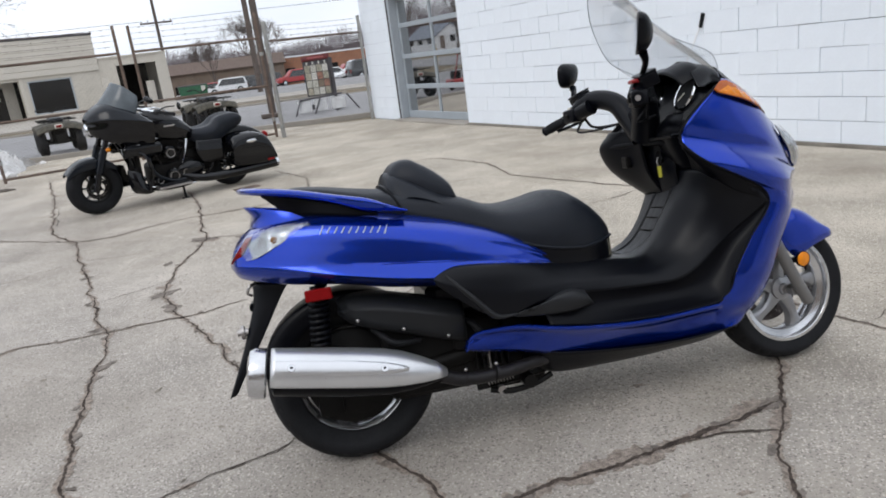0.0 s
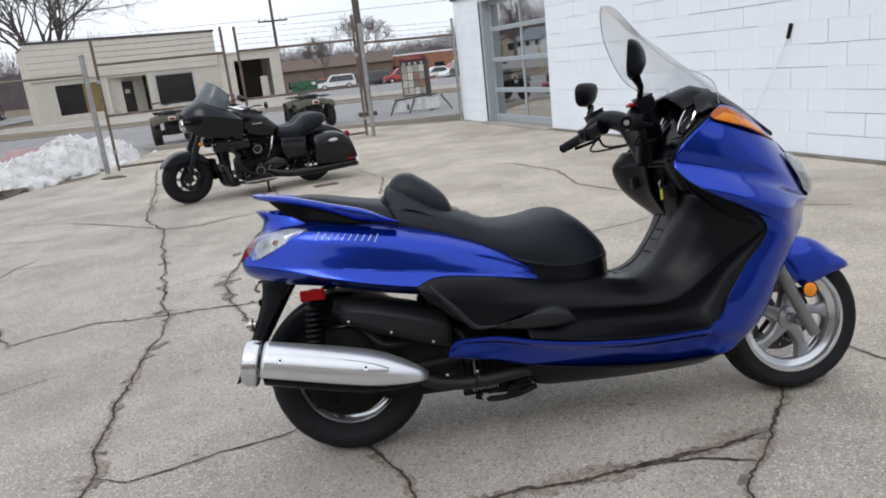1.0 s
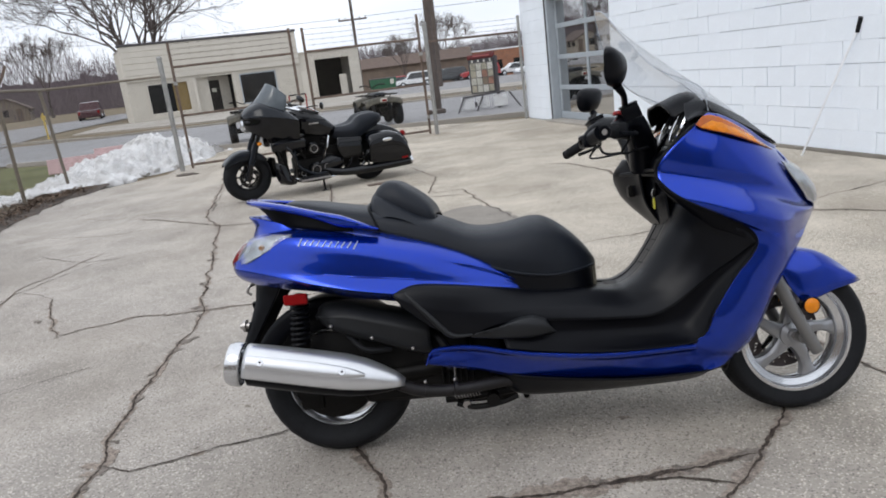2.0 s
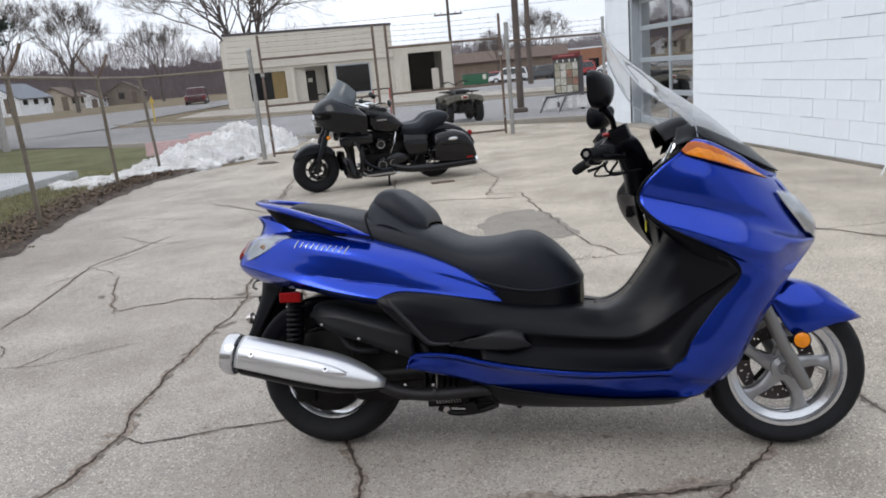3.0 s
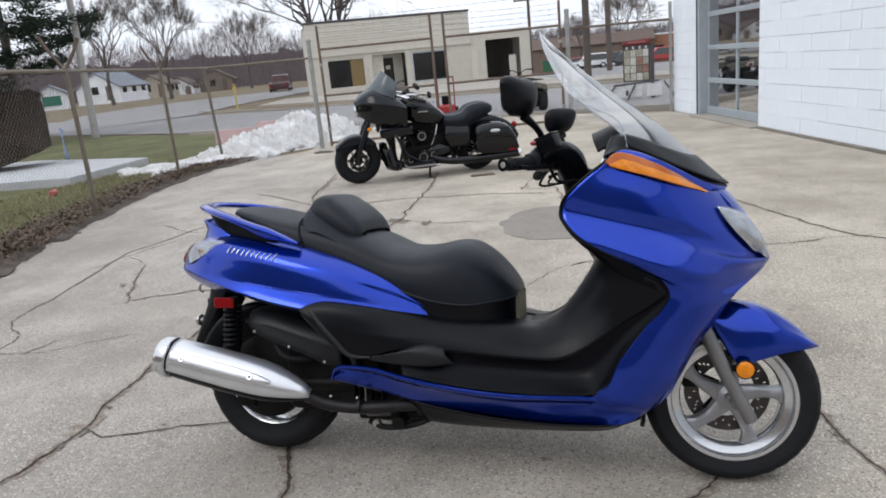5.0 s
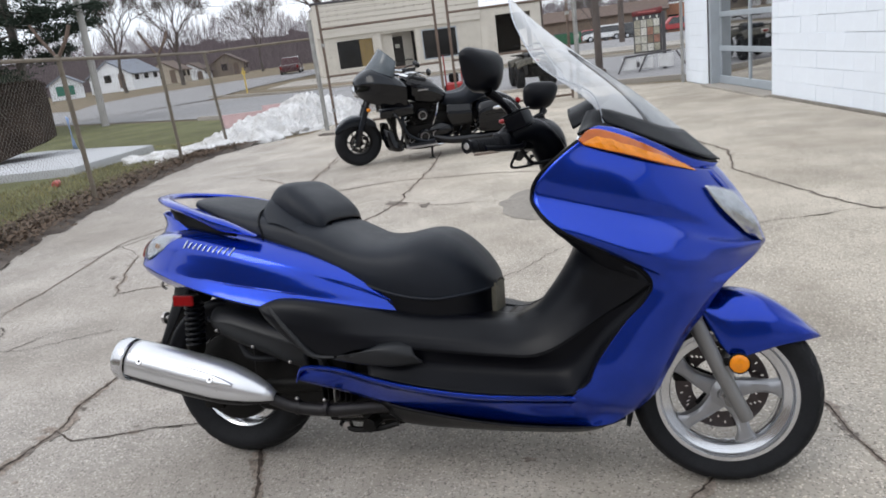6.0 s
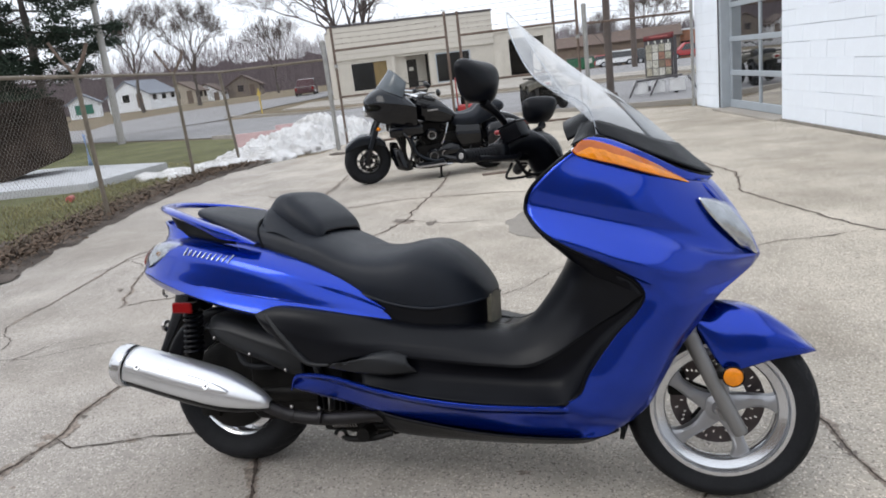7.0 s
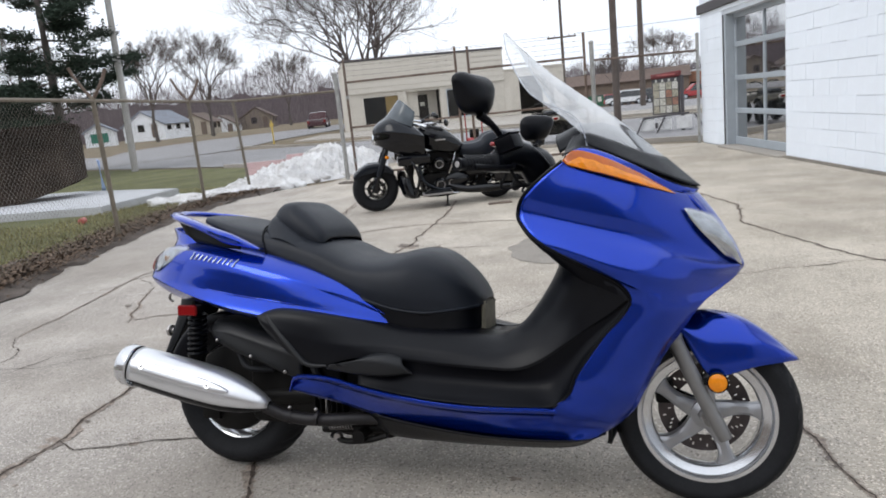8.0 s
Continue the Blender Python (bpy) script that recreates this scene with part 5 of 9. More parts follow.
    for x, z in ((0.90, 0.488), (0.99, 0.479), (1.04, 0.492), (1.085, 0.524), (1.13, 0.580), (1.165, 0.632), (1.19, 0.678), (1.21, 0.738)):
        rows.append([(x, 0, z), (x, -0.03, z), (x + 0.002, -0.07, z - 0.002)])
    part("tunnel_cover", patch(rows, 34, 26, mirror=True), M_BLACKP, sc, "black tunnel cover with stitched grooves", thick=0.005)
    for k, (x, z) in enumerate(((1.098, 0.545), (1.128, 0.584), (1.150, 0.616))):
        part("tunnel_groove", tube([(x + 0.045, -0.15, z - 0.02), (x + 0.012, -0.11, z), (x, -0.03, z + 0.004), (x, 0.03, z + 0.004), (x + 0.012, 0.11, z)], 0.0022, 5), M_ENGINE, sc)
    part("fuel_lid", patch([[(0.975, -0.06, 0.4860), (0.975, 0.06, 0.4860)], [(1.01, -0.078, 0.4865), (1.01, 0.078, 0.4865)], [(1.04, -0.072, 0.4965), (1.04, 0.072, 0.4965)], [(1.065, -0.05, 0.512), (1.065, 0.05, 0.512)]], 8, 10), M_BLACKM, sc, thick=0.004, off=1)

    # --- inner leg shield behind the fairing, dark
    def inner(s):
        net = [[(1.250, 0.280, 0.965), (1.26, 0.20, 0.99), (1.27, 0.10, 1.0)],
               [(1.140, 0.280, 0.865), (1.168, 0.20, 0.865), (1.185, 0.10, 0.87)],
               [(1.150, 0.289, 0.795), (1.185, 0.21, 0.79), (1.205, 0.10, 0.79)],
               [(1.195, 0.285, 0.732), (1.225, 0.22, 0.72), (1.235, 0.12, 0.71)],
               [(1.330, 0.270, 0.672), (1.305, 0.225, 0.65), (1.27, 0.15, 0.64)],
               [(1.412, 0.258, 0.62), (1.36, 0.215, 0.60), (1.31, 0.16, 0.57)],
               [(1.35, 0.254, 0.505), (1.33, 0.21, 0.50), (1.30, 0.15, 0.48)]]
        part("inner_shield", patch(flip_y(net, -s), 36, 14), M_BLACKP, sc, "matt black inner leg shield", thick=0.004)
    both(inner)

    # --- front fairing: upper nose, stepped crease, lower leg shield side
    def fairing(s):
        net = [[(1.244, 0.284, 0.972), (1.33, 0.264, 0.945), (1.43, 0.211, 0.914), (1.512, 0.127, 0.886), (1.560, 0.055, 0.878)],
               [(1.186, 0.292, 0.930), (1.31, 0.279, 0.890), (1.43, 0.230, 0.862), (1.53, 0.144, 0.836), (1.590, 0.050, 0.842)],
               [(1.138, 0.292, 0.885), (1.29, 0.281, 0.838), (1.44, 0.234, 0.808), (1.56, 0.140, 0.765), (1.630, 0.040, 0.775)],
               [(1.120, 0.284, 0.846), (1.29, 0.272, 0.798), (1.45, 0.223, 0.752), (1.585, 0.122, 0.706), (1.664, 0.024, 0.698)],
               [(1.128, 0.294, 0.812), (1.31, 0.294, 0.754), (1.464, 0.246, 0.713), (1.598, 0.132, 0.678), (1.680, 0.014, 0.674)],
               [(1.184, 0.309, 0.757), (1.35, 0.309, 0.702), (1.478, 0.259, 0.670), (1.592, 0.126, 0.650), (1.668, 0.012, 0.648)],
               [(1.300, 0.298, 0.694), (1.402, 0.287, 0.650), (1.49, 0.242, 0.628), (1.570, 0.148, 0.616), (1.630, 0.066, 0.620)],
               [(1.376, 0.274, 0.650), (1.443, 0.268, 0.620), (1.494, 0.235, 0.600), (1.548, 0.176, 0.590), (1.588, 0.130, 0.592)],
               [(1.406, 0.262, 0.606), (1.448, 0.260, 0.588), (1.488, 0.236, 0.570), (1.528, 0.194, 0.556), (1.556, 0.155, 0.556)],
               [(1.384, 0.261, 0.560), (1.424, 0.261, 0.545), (1.462, 0.240, 0.530), (1.50, 0.206, 0.515), (1.525, 0.168, 0.510)],
               [(1.334, 0.261, 0.505), (1.375, 0.264, 0.492), (1.42, 0.250, 0.478), (1.46, 0.218, 0.462), (1.485, 0.180, 0.455)],
               [(1.264, 0.264, 0.405), (1.315, 0.268, 0.395), (1.365, 0.254, 0.382), (1.41, 0.222, 0.365), (1.43, 0.190, 0.355)],
               [(1.238, 0.262, 0.348), (1.290, 0.260, 0.340), (1.34, 0.246, 0.328), (1.382, 0.214, 0.314), (1.404, 0.184, 0.304)],
               [(1.196, 0.264, 0.311), (1.252, 0.252, 0.292), (1.30, 0.236, 0.280), (1.34, 0.208, 0.266), (1.362, 0.182, 0.260)],
               [(1.180, 0.231, 0.258), (1.230, 0.228, 0.250), (1.276, 0.217, 0.246), (1.316, 0.199, 0.242), (1.338, 0.180, 0.242)],
               [(1.165, 0.206, 0.203), (1.21, 0.208, 0.205), (1.25, 0.222, 0.213), (1.29, 0.202, 0.216), (1.31, 0.180, 0.222)]]
        part("front_fairing", patch(flip_y(net, -s), 120, 44), M_BLUE, sc, "glossy metallic blue front fairing with a stepped crease", thick=0.004)
        lip = [[(1.118, 0.281, 0.848), (1.126, 0.291, 0.813), (1.181, 0.304, 0.759), (1.297, 0.294, 0.696), (1.372, 0.270, 0.652), (1.404, 0.259, 0.606)],
               [(1.118, 0.274, 0.846), (1.126, 0.284, 0.806), (1.176, 0.293, 0.750), (1.280, 0.284, 0.682), (1.358, 0.266, 0.642), (1.401, 0.258, 0.604)],
               [(1.130, 0.262, 0.844), (1.140, 0.272, 0.798), (1.186, 0.276, 0.738), (1.268, 0.270, 0.668), (1.342, 0.262, 0.632), (1.398, 0.256, 0.602)]]
        part("shield_lip", patch(flip_y(lip, -s), 14, 40), M_BLACKM, sc, "black rolled edge of the leg shield", thick=0.003)
        # rubber edge above; the lower run is added to hide the paint's highlight
        part("edge_trim", tube([((x - 0.002), (y - 0.002) * s, z) for x, y, z in [r[0] for r in net[:-2]]], 0.0046, 8, n=90), M_BLACKM, sc, "black fairing edge, rubber above, added dark line below")
        lining = [[(x - 0.004, y * 0.955, z - 0.004) for x, y, z in r[:4]] for r in net[:7]]
        part("fairing_lining", patch(flip_y(lining, -s), 30, 20), M_BLACKP, sc, "black inner face of the fairing")
        # sill below the footboard, stepped, running back to a pointed tip
        net = []
        for x, zt, yt, zl, yl in ((0.362, 0.326, 0.268, 0.320, 0.262), (0.385, 0.366, 0.276, 0.312, 0.256), (0.45, 0.376, 0.288, 0.298, 0.252), (0.53, 0.372, 0.296, 0.280, 0.246),
                                  (0.62, 0.352, 0.299, 0.255, 0.236), (0.72, 0.333, 0.299, 0.234, 0.228), (0.84, 0.318, 0.297, 0.219, 0.224), (0.96, 0.309, 0.290, 0.210, 0.222), (1.08, 0.308, 0.279, 0.207, 0.226), (1.17, 0.309, 0.270, 0.204, 0.218), (1.205, 0.304, 0.258, 0.204, 0.212)):
            net.append([(x, yt - 0.006, zt - 0.001), (x, yt - 0.001, zt - 0.004), (x, yt - 0.004, zt - 0.014), (x, yt - 0.024, zt - 0.3 * (zt - zl)), (x, 0.4 * yt + 0.6 * yl - 0.010, zt - 0.62 * (zt - zl)), (x, yl - 0.012, zl - 0.004)])
        part("sill_panel", patch(flip_y(net, -s), 50, 18), M_BLUE, sc, "glossy blue sill panel", thick=0.004)
        # amber turn signal along the top edge
        net = [[(1.244, 0.288, 0.972), (1.275, 0.283, 0.996), (1.335, 0.258, 0.980), (1.42, 0.198, 0.938), (1.505, 0.112, 0.884)],
               [(1.254, 0.292, 0.962), (1.29, 0.287, 0.973), (1.345, 0.267, 0.954), (1.43, 0.209, 0.920), (1.509, 0.118, 0.884)],
               [(1.260, 0.293, 0.958), (1.305, 0.287, 0.944), (1.36, 0.269, 0.928), (1.435, 0.219, 0.902), (1.515, 0.128, 0.875)]]
        sig = part("turn_signal", patch(flip_y(net, -s), 14, 26), M_AMBERTOP, sc, "long amber turn signal lens", thick=0.006, off=0)
        mid = [Vector((x, y * s, z)) for x, y, z in cr(net[1], 13)]
        low = [Vector((x, y * s, z)) for x, y, z in cr(net[2], 13)]
        facets = []
        for k, (a, c) in enumerate(zip(mid, low)):
            out = Vector((0.35, 0.85 * s, 0.4)) * (0.0052 if k % 2 else 0.0035)
            up = 0.30 * math.sin(k / 12 * math.pi) * (1 if k % 2 else 0.45)
            facets.append([a + (a - c) * up * 0.6 + out, a.lerp(c, 0.5) + out * 1.3, c + out])
        bm = bmesh.new()
        grid(bm, facets)
        part("prism_band", bm, M_AMBER, sig, "bright amber prisms behind the lens", smooth=0)
        strip = [[(1.272, 0.284, 0.998), (1.335, 0.257, 0.979), (1.42, 0.197, 0.937), (1.505, 0.112, 0.883), (1.562, 0.040, 0.880)],
                 [(1.29, 0.262, 1.006), (1.34, 0.236, 0.994), (1.424, 0.184, 0.953), (1.515, 0.100, 0.900), (1.570, 0.02, 0.890)],
                 [(1.30, 0.238, 1.002), (1.34, 0.212, 0.988), (1.422, 0.166, 0.948), (1.522, 0.086, 0.905), (1.573, 0.0, 0.892)]]
        part("cowl_strip", patch(flip_y(strip, -s), 10, 30), M_BLUE, sc, thick=0.004)
        part("signal_housing", patch([[Vector((x - 0.008, y * 0.95, z - 0.008)) for x, y, z in r] for r in flip_y(net, -s)], 14, 26), M_BLACKP, sig, thick=0.003)
        # headlamp eye
        net = [[(1.538, 0.146, 0.838), (1.574, 0.110, 0.828), (1.607, 0.068, 0.813), (1.625, 0.032, 0.790)],
               [(1.558, 0.142, 0.802), (1.609, 0.114, 0.784), (1.645, 0.074, 0.761), (1.654, 0.028, 0.742)],
               [(1.594, 0.121, 0.754), (1.637, 0.096, 0.738), (1.664, 0.062, 0.720), (1.672, 0.022, 0.706)],
               [(1.638, 0.070, 0.703), (1.652, 0.054, 0.695), (1.668, 0.042, 0.686), (1.682, 0.012, 0.676)]]
        hl = part("headlamp", patch(flip_y(net, -s), 18, 18), M_REFLECTOR, sc, "clear almond-shaped headlamp with a bright reflector", thick=0.004)
        part("lens", patch([[Vector(v) + Vector((0.005, 0.004 * s, 0.003)) for v in r] for r in flip_y(net, -s)], 18, 18), M_CLEARLENS, hl)
    both(fairing)
    part("nose_panel", patch([[(1.563, 0, 0.892), (1.555, -0.035, 0.890), (1.535, -0.085, 0.886)], [(1.598, 0, 0.848), (1.592, -0.03, 0.846), (1.572, -0.085, 0.842)], [(1.640, 0, 0.782), (1.634, -0.02, 0.780), (1.618, -0.045, 0.782)], [(1.684, 0, 0.690), (1.68, -0.010, 0.690), (1.674, -0.02, 0.694)], [(1.682, 0, 0.664), (1.676, -0.01, 0.664), (1.668, -0.02, 0.664)]], 24, 10, mirror=True), M_BLUE, sc, "blue nose panel between the headlamps", thick=0.004)

    # --- windscreen with its black foot
    cols = [[(1.570, 0, 0.902), (1.385, 0, 1.082), (1.210, 0, 1.222), (1.095, 0, 1.325), (1.024, 0, 1.402)],
            [(1.520, -0.085, 0.914), (1.360, -0.095, 1.064), (1.205, -0.108, 1.195), (1.100, -0.105, 1.290), (1.040, -0.085, 1.372)],
            [(1.420, -0.165, 0.958), (1.310, -0.180, 1.055), (1.205, -0.188, 1.145), (1.125, -0.185, 1.215), (1.075, -0.165, 1.285)],
            [(1.335, -0.212, 0.998), (1.285, -0.222, 1.048), (1.235, -0.228, 1.095), (1.190, -0.228, 1.130), (1.150, -0.224, 1.165)],
            [(1.300, -0.232, 1.012), (1.295, -0.238, 1.035), (1.290, -0.242, 1.060), (1.280, -0.244, 1.080), (1.262, -0.244, 1.098)]]
    screen = part("windscreen", patch(cols, 34, 40, mirror=True), M_SCREEN, sc, "tall clear curved windscreen with sky sheen mixed in as haze")
    # pale tube paints the sky's glint along the edge of the pane
    edge = [c[-1] for c in cols] + [cols[-1][2], cols[-1][0]]
    for s in (-1, 1):
        part("screen_edge", tube([(x, y * -s, z) for x, y, z in edge], 0.0017, 6, n=50), surf("screen_edge_sheen" + str(s), (0.42, 0.46, 0.52), 0.25, var=0.05, coat=0.4), screen)
    foot = []
    for c, u in zip(cols, (0.46, 0.54, 0.80, 0.95, 0.6)):
        a, b = Vector(c[0]), Vector(c[1])
        o = Vector((0.003, -0.003, 0.003))
        foot.append([a + o + Vector((0.006, 0, -0.004)), a.lerp(b, u * 0.5) + o, a.lerp(b, u) + o])
    part("screen_foot", patch(foot, 34, 8, mirror=True), M_BLACKP, screen, "black garnish along the foot of the windscreen", thick=0.003)
    rows = [[(1.575, 0, 0.894), (1.45, 0, 1.008), (1.378, 0, 1.074), (1.30, 0, 1.105)], [(1.525, -0.085, 0.904), (1.425, -0.09, 0.996), (1.352, -0.095, 1.062), (1.28, -0.09, 1.085)],
            [(1.422, -0.165, 0.950), (1.362, -0.168, 1.002), (1.305, -0.170, 1.050), (1.25, -0.155, 1.052)], [(1.338, -0.213, 0.990), (1.30, -0.215, 1.01), (1.27, -0.22, 1.015), (1.235, -0.215, 1.00)], [(1.295, -0.24, 0.998), (1.275, -0.245, 1.0), (1.255, -0.25, 0.998), (1.235, -0.25, 0.99)]]
    part("cowl_top", patch(rows, 30, 20, mirror=True), M_BLACKP, sc, "black cowl under the windscreen", thick=0.004)

    # --- dashboard: hood over two ringed dials, lower glove box, key
    rows = [[(1.30, -0.215, 0.99), (1.26, -0.205, 1.035), (1.215, -0.19, 1.02)], [(1.32, -0.17, 1.045), (1.27, -0.165, 1.082), (1.20, -0.155, 1.055)], [(1.33, -0.09, 1.075), (1.275, -0.09, 1.105), (1.19, -0.085, 1.078)], [(1.33, 0, 1.07), (1.275, 0, 1.098), (1.185, 0, 1.075)]]
    rows = [[(x - 0.004, y * 0.86, z - 0.012) for x, y, z in r] for r in rows]
    part("dial_hood", patch(rows, 24, 16, mirror=True), M_BLACKP, sc, "black hood over the instruments", thick=0.006)
    bm = patch([[(1.24, -0.20, 1.0), (1.22, -0.17, 0.94), (1.20, -0.15, 0.88)], [(1.245, -0.08, 1.03), (1.215, -0.08, 0.96), (1.19, -0.08, 0.89)], [(1.245, 0, 1.03), (1.215, 0, 0.96), (1.185, 0, 0.89)]], 12, 12, mirror=True)
    bmesh.ops.translate(bm, vec=(0.032, 0, 0), verts=bm.verts)
    part("dial_panel", bm, M_BLACKM, sc, thick=0.004)
    for y in (-0.115, 0.115):
        m = pose(1.235 if y < 0 else 1.26, y - 0.025 if y < 0 else y, 0.981 if y < 0 else 0.995, 0, -62, 0)
        bm = lathe([(0.0, 0.002), (0.050, 0.002)], 32, "z")
        bmesh.ops.transform(bm, matrix=m, verts=bm.verts)
        dial = part("dial", bm, M_RUBBER, sc, "round dark instrument dial")
        bm = lathe([(0.052, -0.004), (0.056, -0.004), (0.058, 0.003), (0.0555, 0.008), (0.052, 0.006), (0.052, -0.004)], 36, "z")
        bmesh.ops.transform(bm, matrix=m, verts=bm.verts)
        part("bezel", bm, M_CHROME, dial, "chrome dial ring")
        bm = box((-0.001, -0.002, 0.006), (0.036, 0.002, 0.008))
        bmesh.ops.transform(bm, matrix=m @ pose(0, 0, 0, 0, 0, 130), verts=bm.verts)
        part("needle", bm, M_PAPER, dial)
    # knee panel: rounded glove boxes either side of a steering column cover
    for s in (-1, 1):
        rows = [[(1.22, 0.255 * s, 0.895), (1.10, 0.235 * s, 0.915), (1.035, 0.17 * s, 0.925), (1.03, 0.08 * s, 0.925)], [(1.19, 0.262 * s, 0.85), (1.06, 0.245 * s, 0.865), (0.99, 0.175 * s, 0.875), (0.985, 0.07 * s, 0.875)], [(1.19, 0.255 * s, 0.78), (1.075, 0.235 * s, 0.785), (1.01, 0.165 * s, 0.79), (1.01, 0.06 * s, 0.79)],
                [(1.20, 0.225 * s, 0.71), (1.12, 0.20 * s, 0.71), (1.065, 0.14 * s, 0.715), (1.06, 0.05 * s, 0.715)], [(1.22, 0.18 * s, 0.66), (1.17, 0.16 * s, 0.655), (1.13, 0.11 * s, 0.655), (1.125, 0.04 * s, 0.655)]]
        rows = [[(x + 0.165, y * 0.95, z) for x, y, z in r] for r in rows]
        if s > 0:
            rows = [[(1.23, 0.268, 0.905), (1.14, 0.258, 0.905), (1.105, 0.20, 0.905), (1.125, 0.08, 0.90), (1.13, 0.0, 0.90)], [(1.20, 0.278, 0.85), (1.09, 0.266, 0.852), (1.078, 0.20, 0.855), (1.115, 0.07, 0.85), (1.125, 0.0, 0.85)], [(1.20, 0.272, 0.79), (1.10, 0.258, 0.79), (1.088, 0.19, 0.79), (1.12, 0.06, 0.79), (1.13, 0.0, 0.79)],
                    [(1.21, 0.245, 0.735), (1.13, 0.228, 0.735), (1.118, 0.165, 0.735), (1.137, 0.055, 0.735), (1.142, 0.0, 0.735)], [(1.24, 0.19, 0.665), (1.195, 0.17, 0.662), (1.18, 0.12, 0.66), (1.182, 0.04, 0.66), (1.185, 0.0, 0.66)]]
        gb = part("glove_box", patch(rows, 26, 18), M_BLACKM, sc, "rounded dark grey glove box lid" if s > 0 else "", thick=0.006)
        if s > 0:
            part("latch", box((1.098, 0.080, 0.768), (1.122, 0.120, 0.808), bevel=0.004), M_ENGINE, gb)
        part("shelf_tray", box((1.13, min(0.05 * s, 0.2 * s), 0.848), (1.24, max(0.05 * s, 0.2 * s), 0.86), bevel=0.004), M_BLACKP, sc)
    part("shelf_bar", tube([(1.105, 0.215, 0.846), (1.095, 0.17, 0.848), (1.13, 0.04, 0.846), (1.165, -0.12, 0.838), (1.20, -0.17, 0.835)], 0.011, 10), M_BLACKM, sc)
    part("column_cover", patch([[(1.19, -0.09, 0.90), (1.165, -0.03, 0.905), (1.165, 0.04, 0.90)], [(1.19, -0.10, 0.83), (1.165, -0.03, 0.83), (1.15, 0.04, 0.83)], [(1.19, -0.10, 0.75), (1.17, -0.03, 0.75), (1.155, 0.04, 0.75)], [(1.20, -0.09, 0.66), (1.19, -0.03, 0.66), (1.185, 0.04, 0.66)]], 16, 12), M_BLACKP, sc, thick=0.005)
    part("white_label", box((1.14, 0.13, 0.862), (1.165, 0.175, 0.8645)), M_PAPER, sc, "small pale label on the tray")
    part("white_label", box((1.165, -0.12, 0.862), (1.195, -0.085, 0.8645)), M_PAPER, sc, "small pale label on the tray")
    key = part("ignition_lock", lathe([(0.0, 0.0), (0.022, 0.0), (0.02, 0.012), (0.0, 0.014)], 18, "x", centre=(1.160, -0.045, 0.79)), M_BLACKM, sc)
    part("key_tag", box((1.152, -0.064, 0.722), (1.157, -0.040, 0.762), bevel=0.003), M_YELLOWTAG, key, "yellow-green plastic key tag")
    part("key_ring", tube([(1.158, -0.045, 0.79), (1.150, -0.05, 0.775), (1.154, -0.052, 0.758)], 0.003, 6), M_STEEL, key)

    # --- handlebar, steered a little to the left
    bar = part("bar_cover", box((1.105, -0.055, 0.90), (1.185, 0.055, 0.965), bevel=0.022, segs=3), M_BLACKP, sc, "matt black handlebar centre cover")
    part("steering_neck", tube([(1.03, -0.20, 0.988), (1.065, -0.165, 1.012), (1.10, -0.11, 1.005), (1.13, -0.05, 0.945), (1.145, 0.0, 0.87)], [0.027, 0.034, 0.040, 0.045, 0.05], 18), M_BLACKP, bar, "curved black handlebar arm")
    part("steering_neck", tube([(0.995, 0.255, 0.995), (1.03, 0.225, 1.026), (1.065, 0.175, 1.03), (1.105, 0.11, 1.0), (1.125, 0.06, 0.935), (1.14, 0.01, 0.87)], [0.022, 0.029, 0.034, 0.036, 0.038, 0.042], 18), M_BLACKP, bar, "curved black handlebar arm")
    for s in (-1, 1):
        # ends: right is forward, left is back, as the bar is turned
        ex, ey, ez = (0.972, -0.335, 0.977) if s < 0 else (0.930, 0.398, 0.955)
        ix, iy, iz = (1.045, -0.185, 0.985) if s < 0 else (1.003, 0.245, 0.992)
        e, i = Vector((ex, ey, ez)), Vector((ix, iy, iz))
        d = (e - i).normalized()
        g = part("grip", tube([i.lerp(e, 0.22), i.lerp(e, 0.6), i.lerp(e, 0.97)], [0.0165, 0.0175, 0.0165], 16, n=24), M_RUBBER, bar, "black ribbed rubber grip")
        for k in range(9):
            c = i.lerp(e, 0.30 + k * 0.07)
            part("grip_rib", tube([c - d * 0.002, c + d * 0.002], 0.0188, 14, n=2), M_RUBBER, g)
        part("bar_end", tube([i.lerp(e, 0.97), i.lerp(e, 1.03)], [0.017, 0.0185], 16, n=4), M_BLACKM, g)
        part("end_plug", tube([i.lerp(e, 1.03), i.lerp(e, 1.04)], [0.009, 0.008], 10, n=2), M_STEEL, g)
        part("bar_tube", tube([i - d * 0.08, i, i.lerp(e, 0.25)], [0.030, 0.025, 0.016], 12), M_BLACKP, bar)
        sw = part("switch_box", box((-0.026, -0.034, -0.024), (0.026, 0.034, 0.026), bevel=0.011, segs=3), M_BLACKP, bar, "black switch housing with buttons")
        sw.matrix_local = Matrix.Translation(i.lerp(e, 0.10)) @ pose(0, 0, 0, 0, 0, 12 * s)
        part("button", box((-0.014, -0.008, 0.022), (0.006, 0.012, 0.034), bevel=0.003), M_RED if s < 0 else M_PAPER, sw, "red stop button" if s < 0 else "small pale switch")
        part("button", box((-0.034, -0.012, -0.01), (-0.024, 0.010, 0.008), bevel=0.003), M_ENGINE, sw)
        f = Vector((0.055, 0, -0.012))
        part("lever", tube([i + f * 0.6 - d * 0.01, i.lerp(e, 0.25) + f * 1.05, i.lerp(e, 0.6) + f * 1.0, i.lerp(e, 0.95) + f * 0.75], [0.009, 0.007, 0.006, 0.007], 8, flat=0.7), M_BLACKM, bar, "black brake lever")
